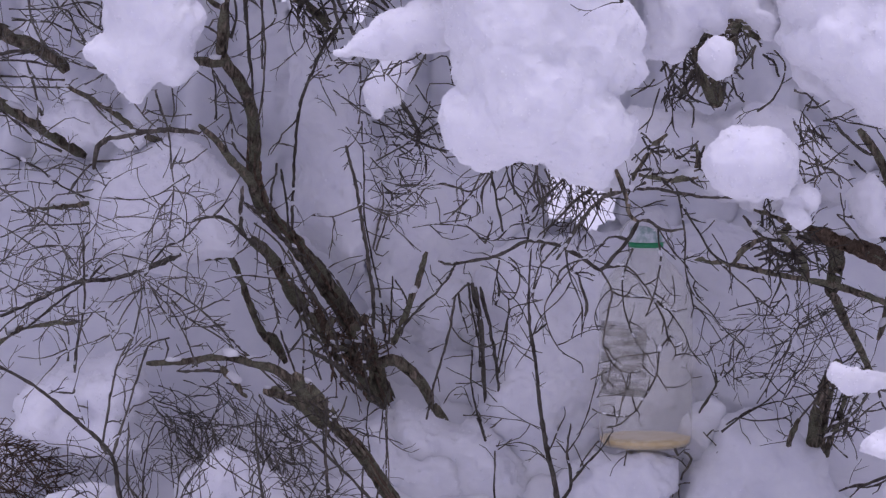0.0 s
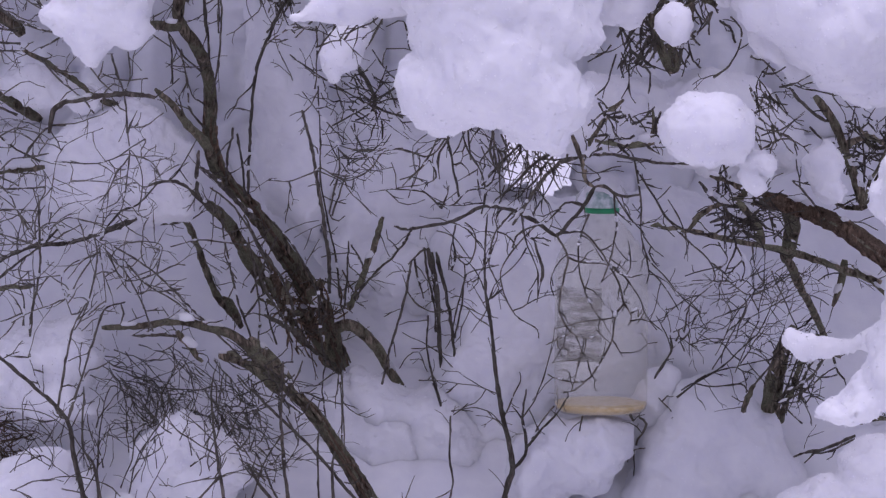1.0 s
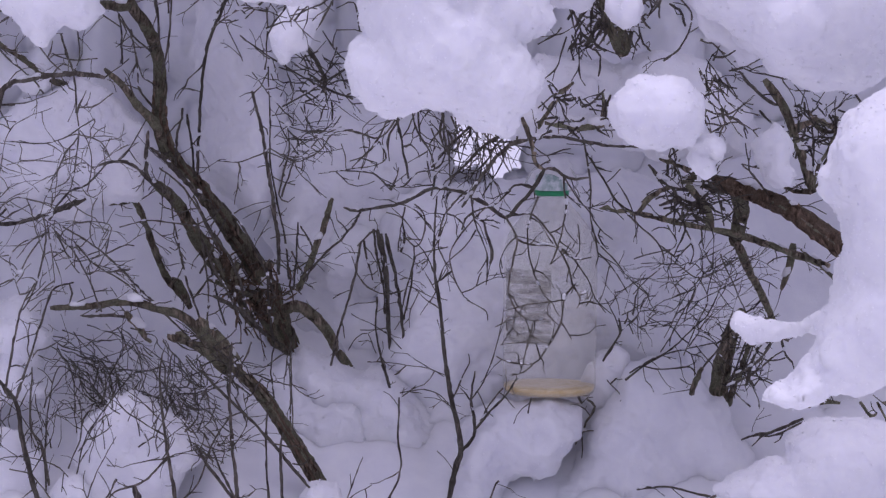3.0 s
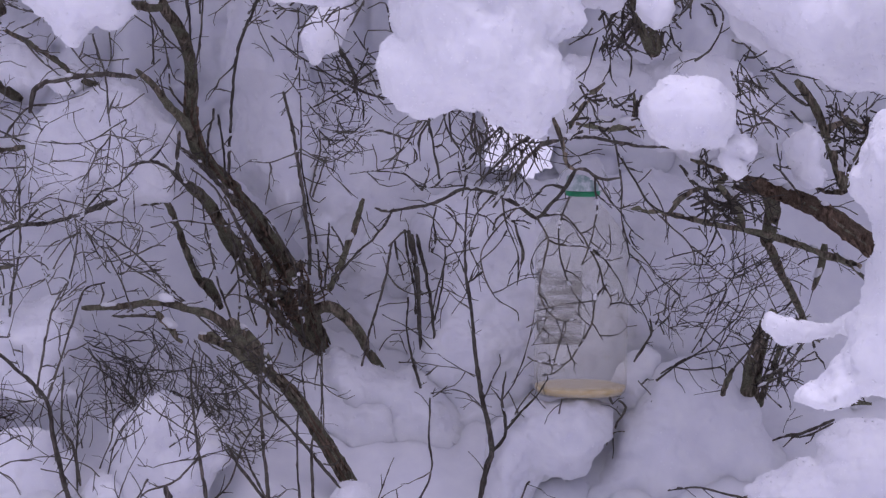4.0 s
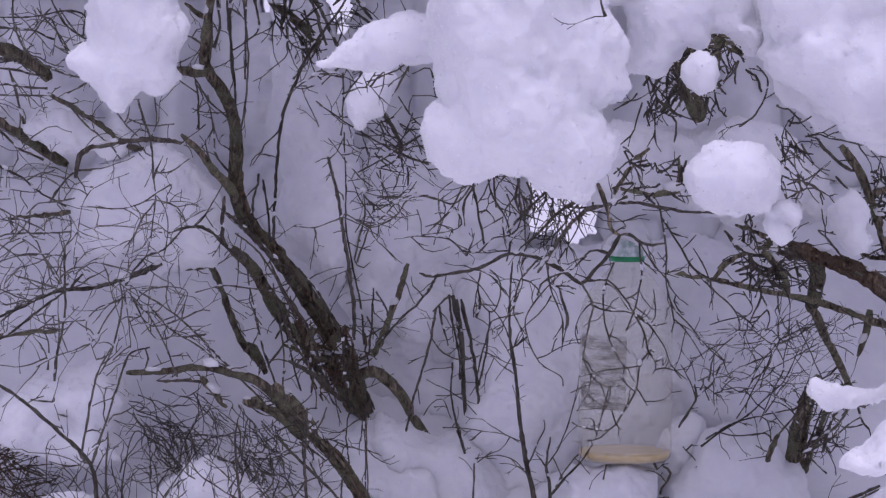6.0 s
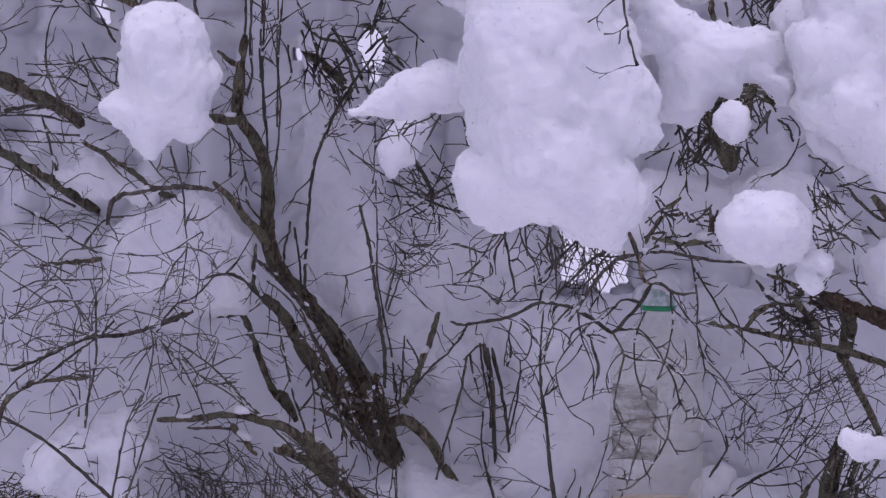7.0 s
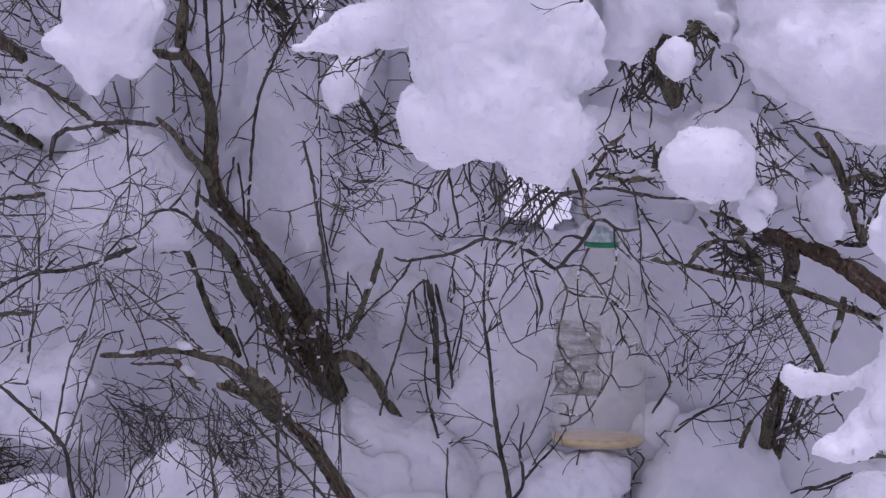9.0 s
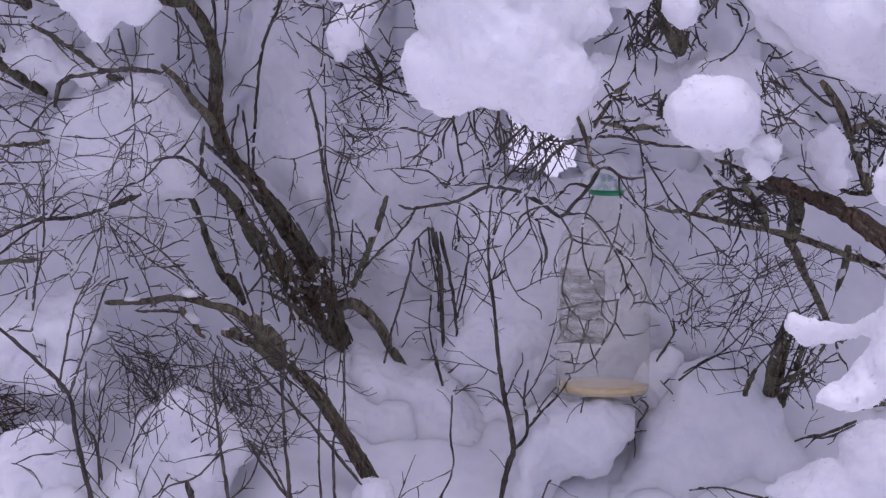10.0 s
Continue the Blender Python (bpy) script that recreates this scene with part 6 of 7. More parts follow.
branch(HANG, [(0.734, 5.25, 1.12), (0.777, 5.25, 1.12), (0.801, 5.25, 1.108)], 1.4, 1.4, TWIG, name="twig")
branch(HANG, [(0.449, 5.25, 1.51), (0.447, 5.267, 1.463), (0.448, 5.283, 1.416), (0.46, 5.3, 1.37)], 16, 15, BARK, name="trunk")
branch(HANG, [(0.414, 5.25, 1.482), (0.445, 5.275, 1.454), (0.461, 5.3, 1.416)], 5, 6, BARK, name="branch")
branch(HANG, [(0.428, 5.25, 1.445), (0.395, 5.3, 1.387)], 3.4, 3.4, TWIG, name="branch")
branch(HANG, [(0.424, 5.25, 1.426), (0.404, 5.3, 1.383)], 3.0, 3.0, TWIG, name="twig")
branch(HANG, [(0.475, 5.25, 1.435), (0.487, 5.275, 1.397), (0.507, 5.3, 1.376)], 2.4, 2.0, TWIG, name="twig")
branch(HANG, [(0.367, 5.25, 1.449), (0.383, 5.275, 1.416), (0.387, 5.3, 1.392)], 2.8, 2.4, TWIG, name="twig")
branch(HANG, [(0.336, 5.2, 1.457), (0.37, 5.225, 1.452), (0.414, 5.25, 1.456)], 1.6, 1.8, TWIG, name="twig")
branch(HANG, [(0.313, 5.2, 1.401), (0.352, 5.225, 1.408), (0.377, 5.25, 1.421)], 1.2, 1.2, TWIG, name="twig")
branch(HANG, [(0.513, 5.15, 1.365), (0.542, 5.163, 1.386), (0.56, 5.175, 1.418), (0.563, 5.188, 1.445), (0.545, 5.2, 1.464)], 2.4, 1.6, TWIG, name="twig")
branch(HANG, [(0.532, 5.25, 1.457), (0.553, 5.275, 1.444), (0.564, 5.3, 1.42)], 3.2, 2.6, TWIG, name="twig")
branch(HANG, [(0.475, 5.25, 1.51), (0.503, 5.25, 1.496), (0.527, 5.25, 1.482)], 7, 6, BARK, name="branch")
branch(HANG, [(0.494, 5.25, 1.52), (0.484, 5.25, 1.491), (0.466, 5.25, 1.473)], 6, 6, BARK, name="branch")
branch(HANG, [(0.573, 5.25, 1.524), (0.55, 5.25, 1.501), (0.522, 5.25, 1.487)], 2.4, 2.4, TWIG, name="twig")
branch(HANG, [(0.565, 5.25, 1.699), (0.569, 5.25, 1.718), (0.536, 5.25, 1.722), (0.503, 5.25, 1.722), (0.471, 5.25, 1.698), (0.462, 5.25, 1.66)], 6, 8, BARK, name="branch")
branch(HANG, [(0.536, 5.25, 1.699), (0.499, 5.25, 1.694), (0.471, 5.25, 1.679)], 5, 6, BARK, name="branch")
branch(HANG, [(0.512, 5.25, 1.764), (0.527, 5.25, 1.717), (0.546, 5.25, 1.68), (0.561, 5.25, 1.643)], 4, 4, BARK, name="branch")
branch(HANG, [(0.537, 5.25, 1.666), (0.519, 5.25, 1.642), (0.514, 5.25, 1.623)], 2.6, 2.6, TWIG, name="twig")
branch(HANG, [(0.528, 5.25, 1.661), (0.509, 5.25, 1.633)], 2.6, 2.6, TWIG, name="twig")
branch(HANG, [(0.467, 5.25, 1.665), (0.477, 5.25, 1.632), (0.491, 5.25, 1.604)], 3, 2.4, TWIG, name="twig")
branch(HANG, [(0.411, 5.2, 1.663), (0.419, 5.2, 1.612)], 5, 5, BARK, name="branch")
branch(HANG, [(0.437, 5.2, 1.649), (0.445, 5.2, 1.612)], 2.4, 2.4, TWIG, name="twig")
branch(HANG, [(0.233, 4.5, 1.658), (0.237, 4.5, 1.619), (0.244, 4.5, 1.579), (0.255, 4.5, 1.537)], 2.2, 2.6, TWIG, name="twig")
branch(HANG, [(0.4, 5.2, 1.751), (0.396, 5.2, 1.732), (0.364, 5.2, 1.724)], 2.4, 2.4, TWIG, name="twig")
branch(HANG, [(0.428, 5.2, 1.751), (0.443, 5.2, 1.723), (0.462, 5.2, 1.696)], 2.0, 2.0, TWIG, name="twig")
branch(HANG, [(0.366, 5.15, 1.328), (0.344, 5.167, 1.307), (0.326, 5.183, 1.278), (0.313, 5.2, 1.25)], 4.4, 4.0, BARK, name="branch")
branch(HANG, [(0.323, 5.2, 1.259), (0.351, 5.2, 1.257), (0.388, 5.2, 1.251), (0.421, 5.2, 1.257)], 5.5, 7.5, BARK, name="branch")
branch(HANG, [(0.409, 5.2, 1.25), (0.421, 5.2, 1.278), (0.418, 5.2, 1.31)], 8, 3.5, BARK, name="branch")
branch(HANG, [(0.285, 5.2, 1.268), (0.3, 5.2, 1.231), (0.309, 5.2, 1.193), (0.323, 5.2, 1.182)], 5.0, 3.4, BARK, name="branch")
branch(HANG, [(0.573, 5.15, 1.349), (0.587, 5.15, 1.321), (0.606, 5.15, 1.298)], 2.4, 2.0, TWIG, name="twig")
branch(HANG, [(0.573, 5.15, 1.4), (0.596, 5.15, 1.395), (0.614, 5.15, 1.377)], 3.0, 2.4, TWIG, name="twig")
branch(HANG, [(0.776, 5.3, 0.755), (0.728, 5.3, 0.735), (0.671, 5.3, 0.718)], 3.4, 2.4, TWIG, name="branch")
branch(HANG, [(0.778, 5.3, 0.75), (0.728, 5.3, 0.728), (0.69, 5.3, 0.724)], 2.4, 1.8, TWIG, name="twig")
branch(HANG, [(0.758, 5.3, 0.786), (0.786, 5.3, 0.778), (0.81, 5.3, 0.784), (0.839, 5.3, 0.782)], 5, 4, BARK, name="branch")
branch(HANG, [(0.856, 5.2, 0.798), (0.876, 5.2, 0.774), (0.885, 5.2, 0.779)], 4, 3, BARK, name="branch")
branch(HANG, [(0.885, 5.2, 0.798), (0.904, 5.2, 0.769), (0.927, 5.2, 0.798), (0.894, 5.2, 0.796)], 3, 3, BARK, name="twig")
branch(HANG, [(0.622, 5.05, 0.928), (0.673, 5.05, 0.926), (0.714, 5.05, 0.917)], 3.0, 2.4, TWIG, name="twig")
branch(HANG, [(0.701, 5.05, 0.919), (0.71, 5.05, 0.891), (0.72, 5.05, 0.882)], 2.4, 2.4, TWIG, name="twig")
branch(HANG, [(0.768, 4.95, 0.929), (0.79, 4.95, 0.936)], 2.6, 2.6, TWIG, name="twig")
branch(HANG, [(0.466, 5, 0.68), (0.503, 5, 0.683), (0.548, 5, 0.678), (0.585, 5, 0.67)], 2.0, 2.6, TWIG, name="twig")
branch(HANG, [(0.639, 5, 0.698), (0.612, 5, 0.686), (0.585, 5, 0.667)], 2.4, 3.0, TWIG, name="twig")
branch(HANG, [(0.486, 5.15, 1.224), (0.43, 5.138, 1.225), (0.383, 5.125, 1.233), (0.331, 5.112, 1.24), (0.289, 5.1, 1.238)], 2.6, 3.4, TWIG, name="twig")
branch(HANG, [(0.32, 5.15, 1.185), (0.303, 5.145, 1.155), (0.278, 5.14, 1.128), (0.257, 5.135, 1.109), (0.227, 5.13, 1.128), (0.185, 5.125, 1.15), (0.134, 5.12, 1.154), (0.107, 5.115, 1.141), (0.079, 5.11, 1.13), (0.015, 5.105, 1.118), (-0.008, 5.1, 1.124)], 4.0, 2.4, TWIG, name="twig")
branch(HANG, [(0.019, 5.15, 1.113), (-0.004, 5.233, 1.069), (-0.042, 5.317, 1.028), (-0.077, 5.4, 0.977)], 2.2, 3.0, TWIG, name="twig")
branch(HANG, [(0.317, 5.1, 1.188), (0.335, 5.1, 1.19), (0.363, 5.1, 1.174), (0.39, 5.1, 1.176)], 3.4, 2.4, TWIG, name="twig")
branch(HANG, [(0.309, 5.12, 1.143), (0.292, 5.12, 1.092), (0.296, 5.12, 1.041), (0.31, 5.12, 1), (0.326, 5.12, 0.975)], 2.0, 1.4, TWIG, name="twig")
branch(HANG, [(0.255, 5.1, 1.112), (0.276, 5.1, 1.115), (0.299, 5.1, 1.117), (0.327, 5.1, 1.085), (0.341, 5.1, 1.063), (0.356, 5.1, 1.034), (0.366, 5.1, 0.999)], 2.2, 2.2, TWIG, name="twig")
branch(HANG, [(0.349, 5.1, 1.176), (0.354, 5.1, 1.126), (0.342, 5.1, 1.066), (0.329, 5.1, 1.034)], 2.4, 1.6, TWIG, name="twig")
branch(HANG, [(0.255, 5.1, 1.112), (0.272, 5.1, 1.078), (0.273, 5.1, 1.057), (0.264, 5.1, 1.006), (0.261, 5.1, 0.986), (0.274, 5.1, 0.958), (0.295, 5.1, 0.942), (0.323, 5.1, 0.944)], 2.4, 1.4, TWIG, name="twig")
branch(HANG, [(0.272, 5.1, 1.075), (0.294, 5.1, 1.065), (0.336, 5.1, 1.062), (0.368, 5.1, 1.043), (0.396, 5.1, 1.046)], 2.2, 1.3, TWIG, name="twig")
branch(HANG, [(0.341, 5.1, 1.063), (0.368, 5.1, 1.041), (0.391, 5.1, 1.006), (0.399, 5.1, 0.983), (0.387, 5.1, 0.965)], 1.8, 1.3, TWIG, name="twig")
branch(HANG, [(0.365, 5.08, 1.001), (0.349, 5.08, 0.981), (0.344, 5.08, 0.944), (0.322, 5.08, 0.898), (0.301, 5.08, 0.873), (0.262, 5.08, 0.875), (0.242, 5.08, 0.885)], 2.4, 1.6, TWIG, name="twig")
branch(HANG, [(0.344, 5.08, 0.944), (0.353, 5.08, 0.93), (0.364, 5.08, 0.913)], 1.6, 1.2, TWIG, name="twig")
branch(HANG, [(0.349, 5.08, 0.978), (0.317, 5.08, 0.975), (0.289, 5.08, 0.97), (0.253, 5.08, 0.959)], 1.6, 1.2, TWIG, name="twig")
branch(HANG, [(0.276, 5.08, 0.951), (0.257, 5.08, 0.942), (0.239, 5.08, 0.933)], 1.6, 1.2, TWIG, name="twig")
branch(HANG, [(0.301, 5.08, 0.944), (0.289, 5.08, 0.893), (0.28, 5.08, 0.856)], 1.4, 1.2, TWIG, name="twig")
branch(HANG, [(0.301, 5.08, 0.872), (0.285, 5.08, 0.859), (0.267, 5.08, 0.854)], 1.4, 1.1, TWIG, name="twig")
branch(HANG, [(0.365, 5.08, 1.001), (0.377, 5.08, 0.982), (0.372, 5.08, 0.965)], 1.8, 1.3, TWIG, name="twig")
branch(HANG, [(0.378, 5.1, 0.983), (0.389, 5.1, 0.99), (0.389, 5.1, 0.977)], 1.4, 1.2, TWIG, name="twig")
branch(HANG, [(0.385, 5.15, 1.229), (0.39, 5.15, 1.196), (0.396, 5.15, 1.15), (0.398, 5.15, 1.113), (0.409, 5.15, 1.067), (0.437, 5.15, 1.034), (0.469, 5.15, 1)], 2.4, 1.4, TWIG, name="twig")
branch(HANG, [(0.398, 5.15, 1.113), (0.415, 5.15, 1.087), (0.434, 5.15, 1.071)], 1.6, 1.2, TWIG, name="twig")
branch(HANG, [(0.411, 5.15, 1.048), (0.439, 5.15, 1.013), (0.46, 5.15, 0.983)], 1.6, 1.2, TWIG, name="twig")
branch(HANG, [(0.35, 5.12, 1.18), (0.374, 5.12, 1.143), (0.394, 5.12, 1.117)], 2.0, 1.4, TWIG, name="twig")
branch(HANG, [(0.389, 5.15, 1.213), (0.42, 5.15, 1.164), (0.442, 5.15, 1.133), (0.478, 5.15, 1.113), (0.515, 5.15, 1.108)], 2.4, 1.8, TWIG, name="twig")
branch(HANG, [(0.422, 5.15, 1.164), (0.445, 5.15, 1.187)], 1.4, 1.1, TWIG, name="twig")
branch(HANG, [(0.441, 5.15, 1.132), (0.478, 5.15, 1.094), (0.51, 5.15, 1.062), (0.52, 5.15, 1.029), (0.488, 5.15, 1.001), (0.469, 5.15, 0.981)], 2.0, 1.3, TWIG, name="twig")
branch(HANG, [(0.51, 5.15, 1.062), (0.538, 5.15, 1.043), (0.548, 5.15, 1.048)], 1.6, 1.3, TWIG, name="twig")
branch(HANG, [(0.302, 5.12, 1.157), (0.272, 5.115, 1.162), (0.24, 5.11, 1.134), (0.198, 5.105, 1.116), (0.184, 5.1, 1.089)], 2.6, 1.8, TWIG, name="twig")
branch(HANG, [(0.199, 5.12, 1.115), (0.221, 5.11, 1.102), (0.244, 5.1, 1.092)], 1.4, 1.2, TWIG, name="twig")
branch(HANG, [(0.292, 5.15, 1.233), (0.264, 5.138, 1.225), (0.236, 5.125, 1.198), (0.208, 5.112, 1.162), (0.184, 5.1, 1.126)], 4.4, 2.6, TWIG, name="twig")
branch(HANG, [(0.255, 5.15, 1.243), (0.218, 5.15, 1.22), (0.191, 5.15, 1.192), (0.158, 5.15, 1.164)], 3.6, 2.2, TWIG, name="twig")
branch(HANG, [(0.22, 5.2, 1.268), (0.188, 5.2, 1.24), (0.155, 5.2, 1.208), (0.136, 5.2, 1.184)], 3.0, 2.2, TWIG, name="twig")
branch(HANG, [(0.145, 5.2, 1.324), (0.155, 5.2, 1.278), (0.15, 5.2, 1.24), (0.16, 5.2, 1.208)], 3.4, 2.0, TWIG, name="twig")
branch(HANG, [(0.071, 5.2, 1.296), (0.08, 5.2, 1.25), (0.091, 5.2, 1.203), (0.099, 5.2, 1.165)], 3.0, 2.6, TWIG, name="twig")
branch(HANG, [(0.099, 5.2, 1.301), (0.108, 5.2, 1.25), (0.132, 5.2, 1.212), (0.141, 5.2, 1.175), (0.136, 5.2, 1.137)], 2.4, 1.8, TWIG, name="twig")
branch(HANG, [(0.113, 5.2, 1.301), (0.113, 5.2, 1.259), (0.118, 5.2, 1.226)], 2.6, 2.2, TWIG, name="twig")
branch(HANG, [(0.015, 5.2, 1.193), (0.043, 5.2, 1.222), (0.062, 5.2, 1.259), (0.08, 5.2, 1.282), (0.108, 5.2, 1.296)], 2.4, 2.0, TWIG, name="twig")
branch(HANG, [(0.062, 5.2, 1.154), (0.09, 5.2, 1.151), (0.113, 5.2, 1.175), (0.146, 5.2, 1.184), (0.164, 5.2, 1.222)], 1.8, 1.6, TWIG, name="twig")
branch(HANG, [(0.118, 5.2, 1.278), (0.141, 5.2, 1.301), (0.15, 5.2, 1.324)], 1.8, 1.6, TWIG, name="twig")
branch(HANG, [(0.173, 5.2, 1.278), (0.178, 5.2, 1.24), (0.164, 5.2, 1.203), (0.169, 5.2, 1.147)], 1.8, 1.4, TWIG, name="twig")
branch(HANG, [(0.187, 5.2, 1.287), (0.202, 5.2, 1.25), (0.188, 5.2, 1.212), (0.178, 5.2, 1.175)], 1.6, 1.4, TWIG, name="twig")
branch(HANG, [(0.211, 5.2, 1.278), (0.211, 5.2, 1.231), (0.197, 5.2, 1.175)], 1.6, 1.4, TWIG, name="twig")
branch(HANG, [(0.234, 5.2, 1.259), (0.23, 5.2, 1.222), (0.239, 5.2, 1.175)], 1.6, 1.4, TWIG, name="twig")
branch(HANG, [(0.248, 5.2, 1.25), (0.258, 5.2, 1.212), (0.244, 5.2, 1.175), (0.221, 5.2, 1.137)], 1.8, 1.6, TWIG, name="twig")
branch(HANG, [(0.186, 5.15, 1.148), (0.158, 5.133, 1.11), (0.148, 5.117, 1.069), (0.134, 5.1, 1.052)], 2.6, 1.8, TWIG, name="twig")
branch(HANG, [(0.228, 5.15, 1.127), (0.19, 5.138, 1.086), (0.167, 5.125, 1.045), (0.176, 5.112, 1.005), (0.185, 5.1, 0.986)], 2.0, 1.4, TWIG, name="twig")
branch(HANG, [(0.186, 5.15, 0.981), (0.209, 5.125, 0.995), (0.217, 5.1, 1.02)], 1.4, 1.2, TWIG, name="twig")
branch(HANG, [(0.154, 5.15, 1.141), (0.162, 5.133, 1.105), (0.148, 5.117, 1.06), (0.166, 5.1, 1.025)], 1.4, 1.2, TWIG, name="twig")
branch(HANG, [(0.2, 5.15, 1.141), (0.209, 5.15, 1.094), (0.228, 5.15, 1.048), (0.228, 5.15, 1.001)], 1.8, 1.3, TWIG, name="twig")
branch(HANG, [(0.223, 5.15, 1.094), (0.237, 5.15, 1.048), (0.233, 5.15, 1.029)], 2.6, 3.4, TWIG, name="twig")
branch(HANG, [(0.196, 5.15, 0.969), (0.219, 5.15, 0.958), (0.228, 5.15, 0.95), (0.23, 5.15, 0.936)], 1.4, 1.3, TWIG, name="twig")
branch(HANG, [(0.08, 5.15, 1.127), (0.103, 5.15, 1.12), (0.121, 5.15, 1.108)], 1.6, 1.4, TWIG, name="twig")
branch(HANG, [(0.459, 5.3, 0.925), (0.461, 5.3, 0.896), (0.445, 5.3, 0.87), (0.433, 5.3, 0.851)], 2.0, 3.4, TWIG, name="twig")
branch(HANG, [(0.461, 5.3, 0.901), (0.488, 5.3, 0.929), (0.502, 5.3, 0.958), (0.521, 5.3, 0.963)], 1.8, 1.2, TWIG, name="twig")
branch(HANG, [(0.461, 5.3, 0.901), (0.45, 5.3, 0.929), (0.435, 5.3, 0.958)], 1.4, 1.0, TWIG, name="twig")
branch(HANG, [(0.489, 5.3, 0.929), (0.493, 5.3, 0.891)], 1.4, 1.0, TWIG, name="twig")
branch(HANG, [(0.469, 5.3, 0.915), (0.474, 5.3, 0.934)], 2.0, 1.6, TWIG, name="twig")
branch(HANG, [(0.472, 5.3, 0.819), (0.504, 5.31, 0.842), (0.543, 5.32, 0.865), (0.582, 5.33, 0.897), (0.612, 5.34, 0.925), (0.641, 5.35, 0.982)], 2.6, 1.2, TWIG, name="twig")
branch(HANG, [(0.479, 5.3, 0.831), (0.523, 5.312, 0.856), (0.572, 5.325, 0.869), (0.622, 5.337, 0.877), (0.647, 5.35, 0.885)], 2.2, 1.4, TWIG, name="twig")
branch(HANG, [(0.503, 5.3, 0.843), (0.543, 5.317, 0.836), (0.583, 5.333, 0.837), (0.599, 5.35, 0.822)], 1.6, 1.6, TWIG, name="twig")
branch(HANG, [(0.531, 5.3, 0.867), (0.561, 5.317, 0.918), (0.592, 5.333, 0.974), (0.589, 5.35, 0.982)], 1.6, 1.4, TWIG, name="twig")
branch(HANG, [(0.588, 5.3, 0.977), (0.577, 5.325, 0.936), (0.575, 5.35, 0.914)], 1.6, 1.4, TWIG, name="twig")
branch(HANG, [(0.535, 5.25, 1.034), (0.584, 5.267, 1), (0.624, 5.283, 1.008), (0.664, 5.3, 1.03)], 1.4, 1.8, TWIG, name="twig")
branch(HANG, [(0.587, 5.25, 1.001), (0.608, 5.267, 0.962), (0.587, 5.283, 0.912), (0.57, 5.3, 0.862)], 1.6, 1.3, TWIG, name="twig")
branch(HANG, [(0.624, 5.25, 1.039), (0.651, 5.275, 0.989), (0.674, 5.3, 0.939)], 1.8, 1.4, TWIG, name="twig")
branch(HANG, [(0.648, 5.25, 1.049), (0.612, 5.267, 1.019), (0.567, 5.283, 0.96), (0.536, 5.3, 0.891)], 1.2, 1.2, TWIG, name="twig")
branch(HANG, [(0.677, 5.25, 1.011), (0.633, 5.275, 0.98), (0.588, 5.3, 0.953)], 1.2, 1.2, TWIG, name="twig")
branch(HANG, [(0.563, 5.25, 1.087), (0.58, 5.275, 1.046), (0.578, 5.3, 1.016)], 2.0, 1.5, TWIG, name="twig")
branch(HANG, [(0.534, 5.25, 1.087), (0.551, 5.275, 1.056), (0.535, 5.3, 1.035)], 1.6, 1.3, TWIG, name="twig")
branch(HANG, [(0.591, 5.25, 1.082), (0.599, 5.275, 1.046), (0.616, 5.3, 1.016)], 1.6, 1.3, TWIG, name="twig")
branch(HANG, [(0.63, 5.25, 0.887), (0.602, 5.25, 0.849), (0.588, 5.25, 0.82), (0.582, 5.25, 0.801)], 2.2, 2.8, TWIG, name="twig")
branch(HANG, [(0.678, 5.25, 0.906), (0.659, 5.25, 0.859), (0.64, 5.25, 0.811)], 2.2, 1.8, TWIG, name="twig")
branch(HANG, [(0.696, 5.25, 0.916), (0.669, 5.25, 0.849), (0.64, 5.25, 0.82), (0.679, 5.25, 0.782)], 1.8, 2.0, TWIG, name="twig")
branch(HANG, [(0.621, 5.25, 0.873), (0.659, 5.25, 0.844), (0.707, 5.25, 0.83)], 1.6, 1.4, TWIG, name="twig")
branch(HANG, [(0.678, 5.25, 0.878), (0.702, 5.25, 0.868), (0.688, 5.25, 0.84), (0.716, 5.25, 0.82)], 1.4, 1.2, TWIG, name="twig")
branch(HANG, [(0.449, 5.4, 0.806), (0.474, 5.4, 0.772), (0.469, 5.4, 0.722), (0.406, 5.4, 0.715), (0.396, 5.4, 0.693)], 1.4, 1.6, TWIG, name="twig")
branch(HANG, [(0.469, 5.4, 0.762), (0.498, 5.4, 0.786), (0.532, 5.4, 0.799)], 1.6, 1.1, TWIG, name="twig")
branch(HANG, [(0.408, 5.3, 0.785), (0.422, 5.3, 0.771), (0.403, 5.3, 0.737)], 3.0, 2.4, TWIG, name="twig")
branch(HANG, [(0.393, 5.3, 0.79), (0.398, 5.3, 0.779)], 4.0, 3.0, TWIG, name="twig")
branch(HANG, [(0.264, 5.3, 0.804), (0.245, 5.3, 0.78), (0.226, 5.3, 0.747)], 1.8, 1.8, TWIG, name="twig")
branch(HANG, [(0.312, 5.3, 0.787), (0.307, 5.3, 0.761)], 2.0, 1.6, TWIG, name="twig")
branch(HANG, [(0.685, 5.42, 0.928), (0.662, 5.43, 0.883), (0.65, 5.44, 0.833), (0.642, 5.45, 0.77), (0.639, 5.46, 0.746)], 10, 13, BARK, name="branch")
branch(HANG, [(0.704, 5.42, 0.889), (0.688, 5.43, 0.834), (0.67, 5.44, 0.779), (0.668, 5.45, 0.756)], 5, 7, BARK, name="branch")
branch(HANG, [(0.693, 5.18, 0.91), (0.674, 5.19, 0.873), (0.665, 5.2, 0.824)], 3, 3.6, TWIG, name="twig")
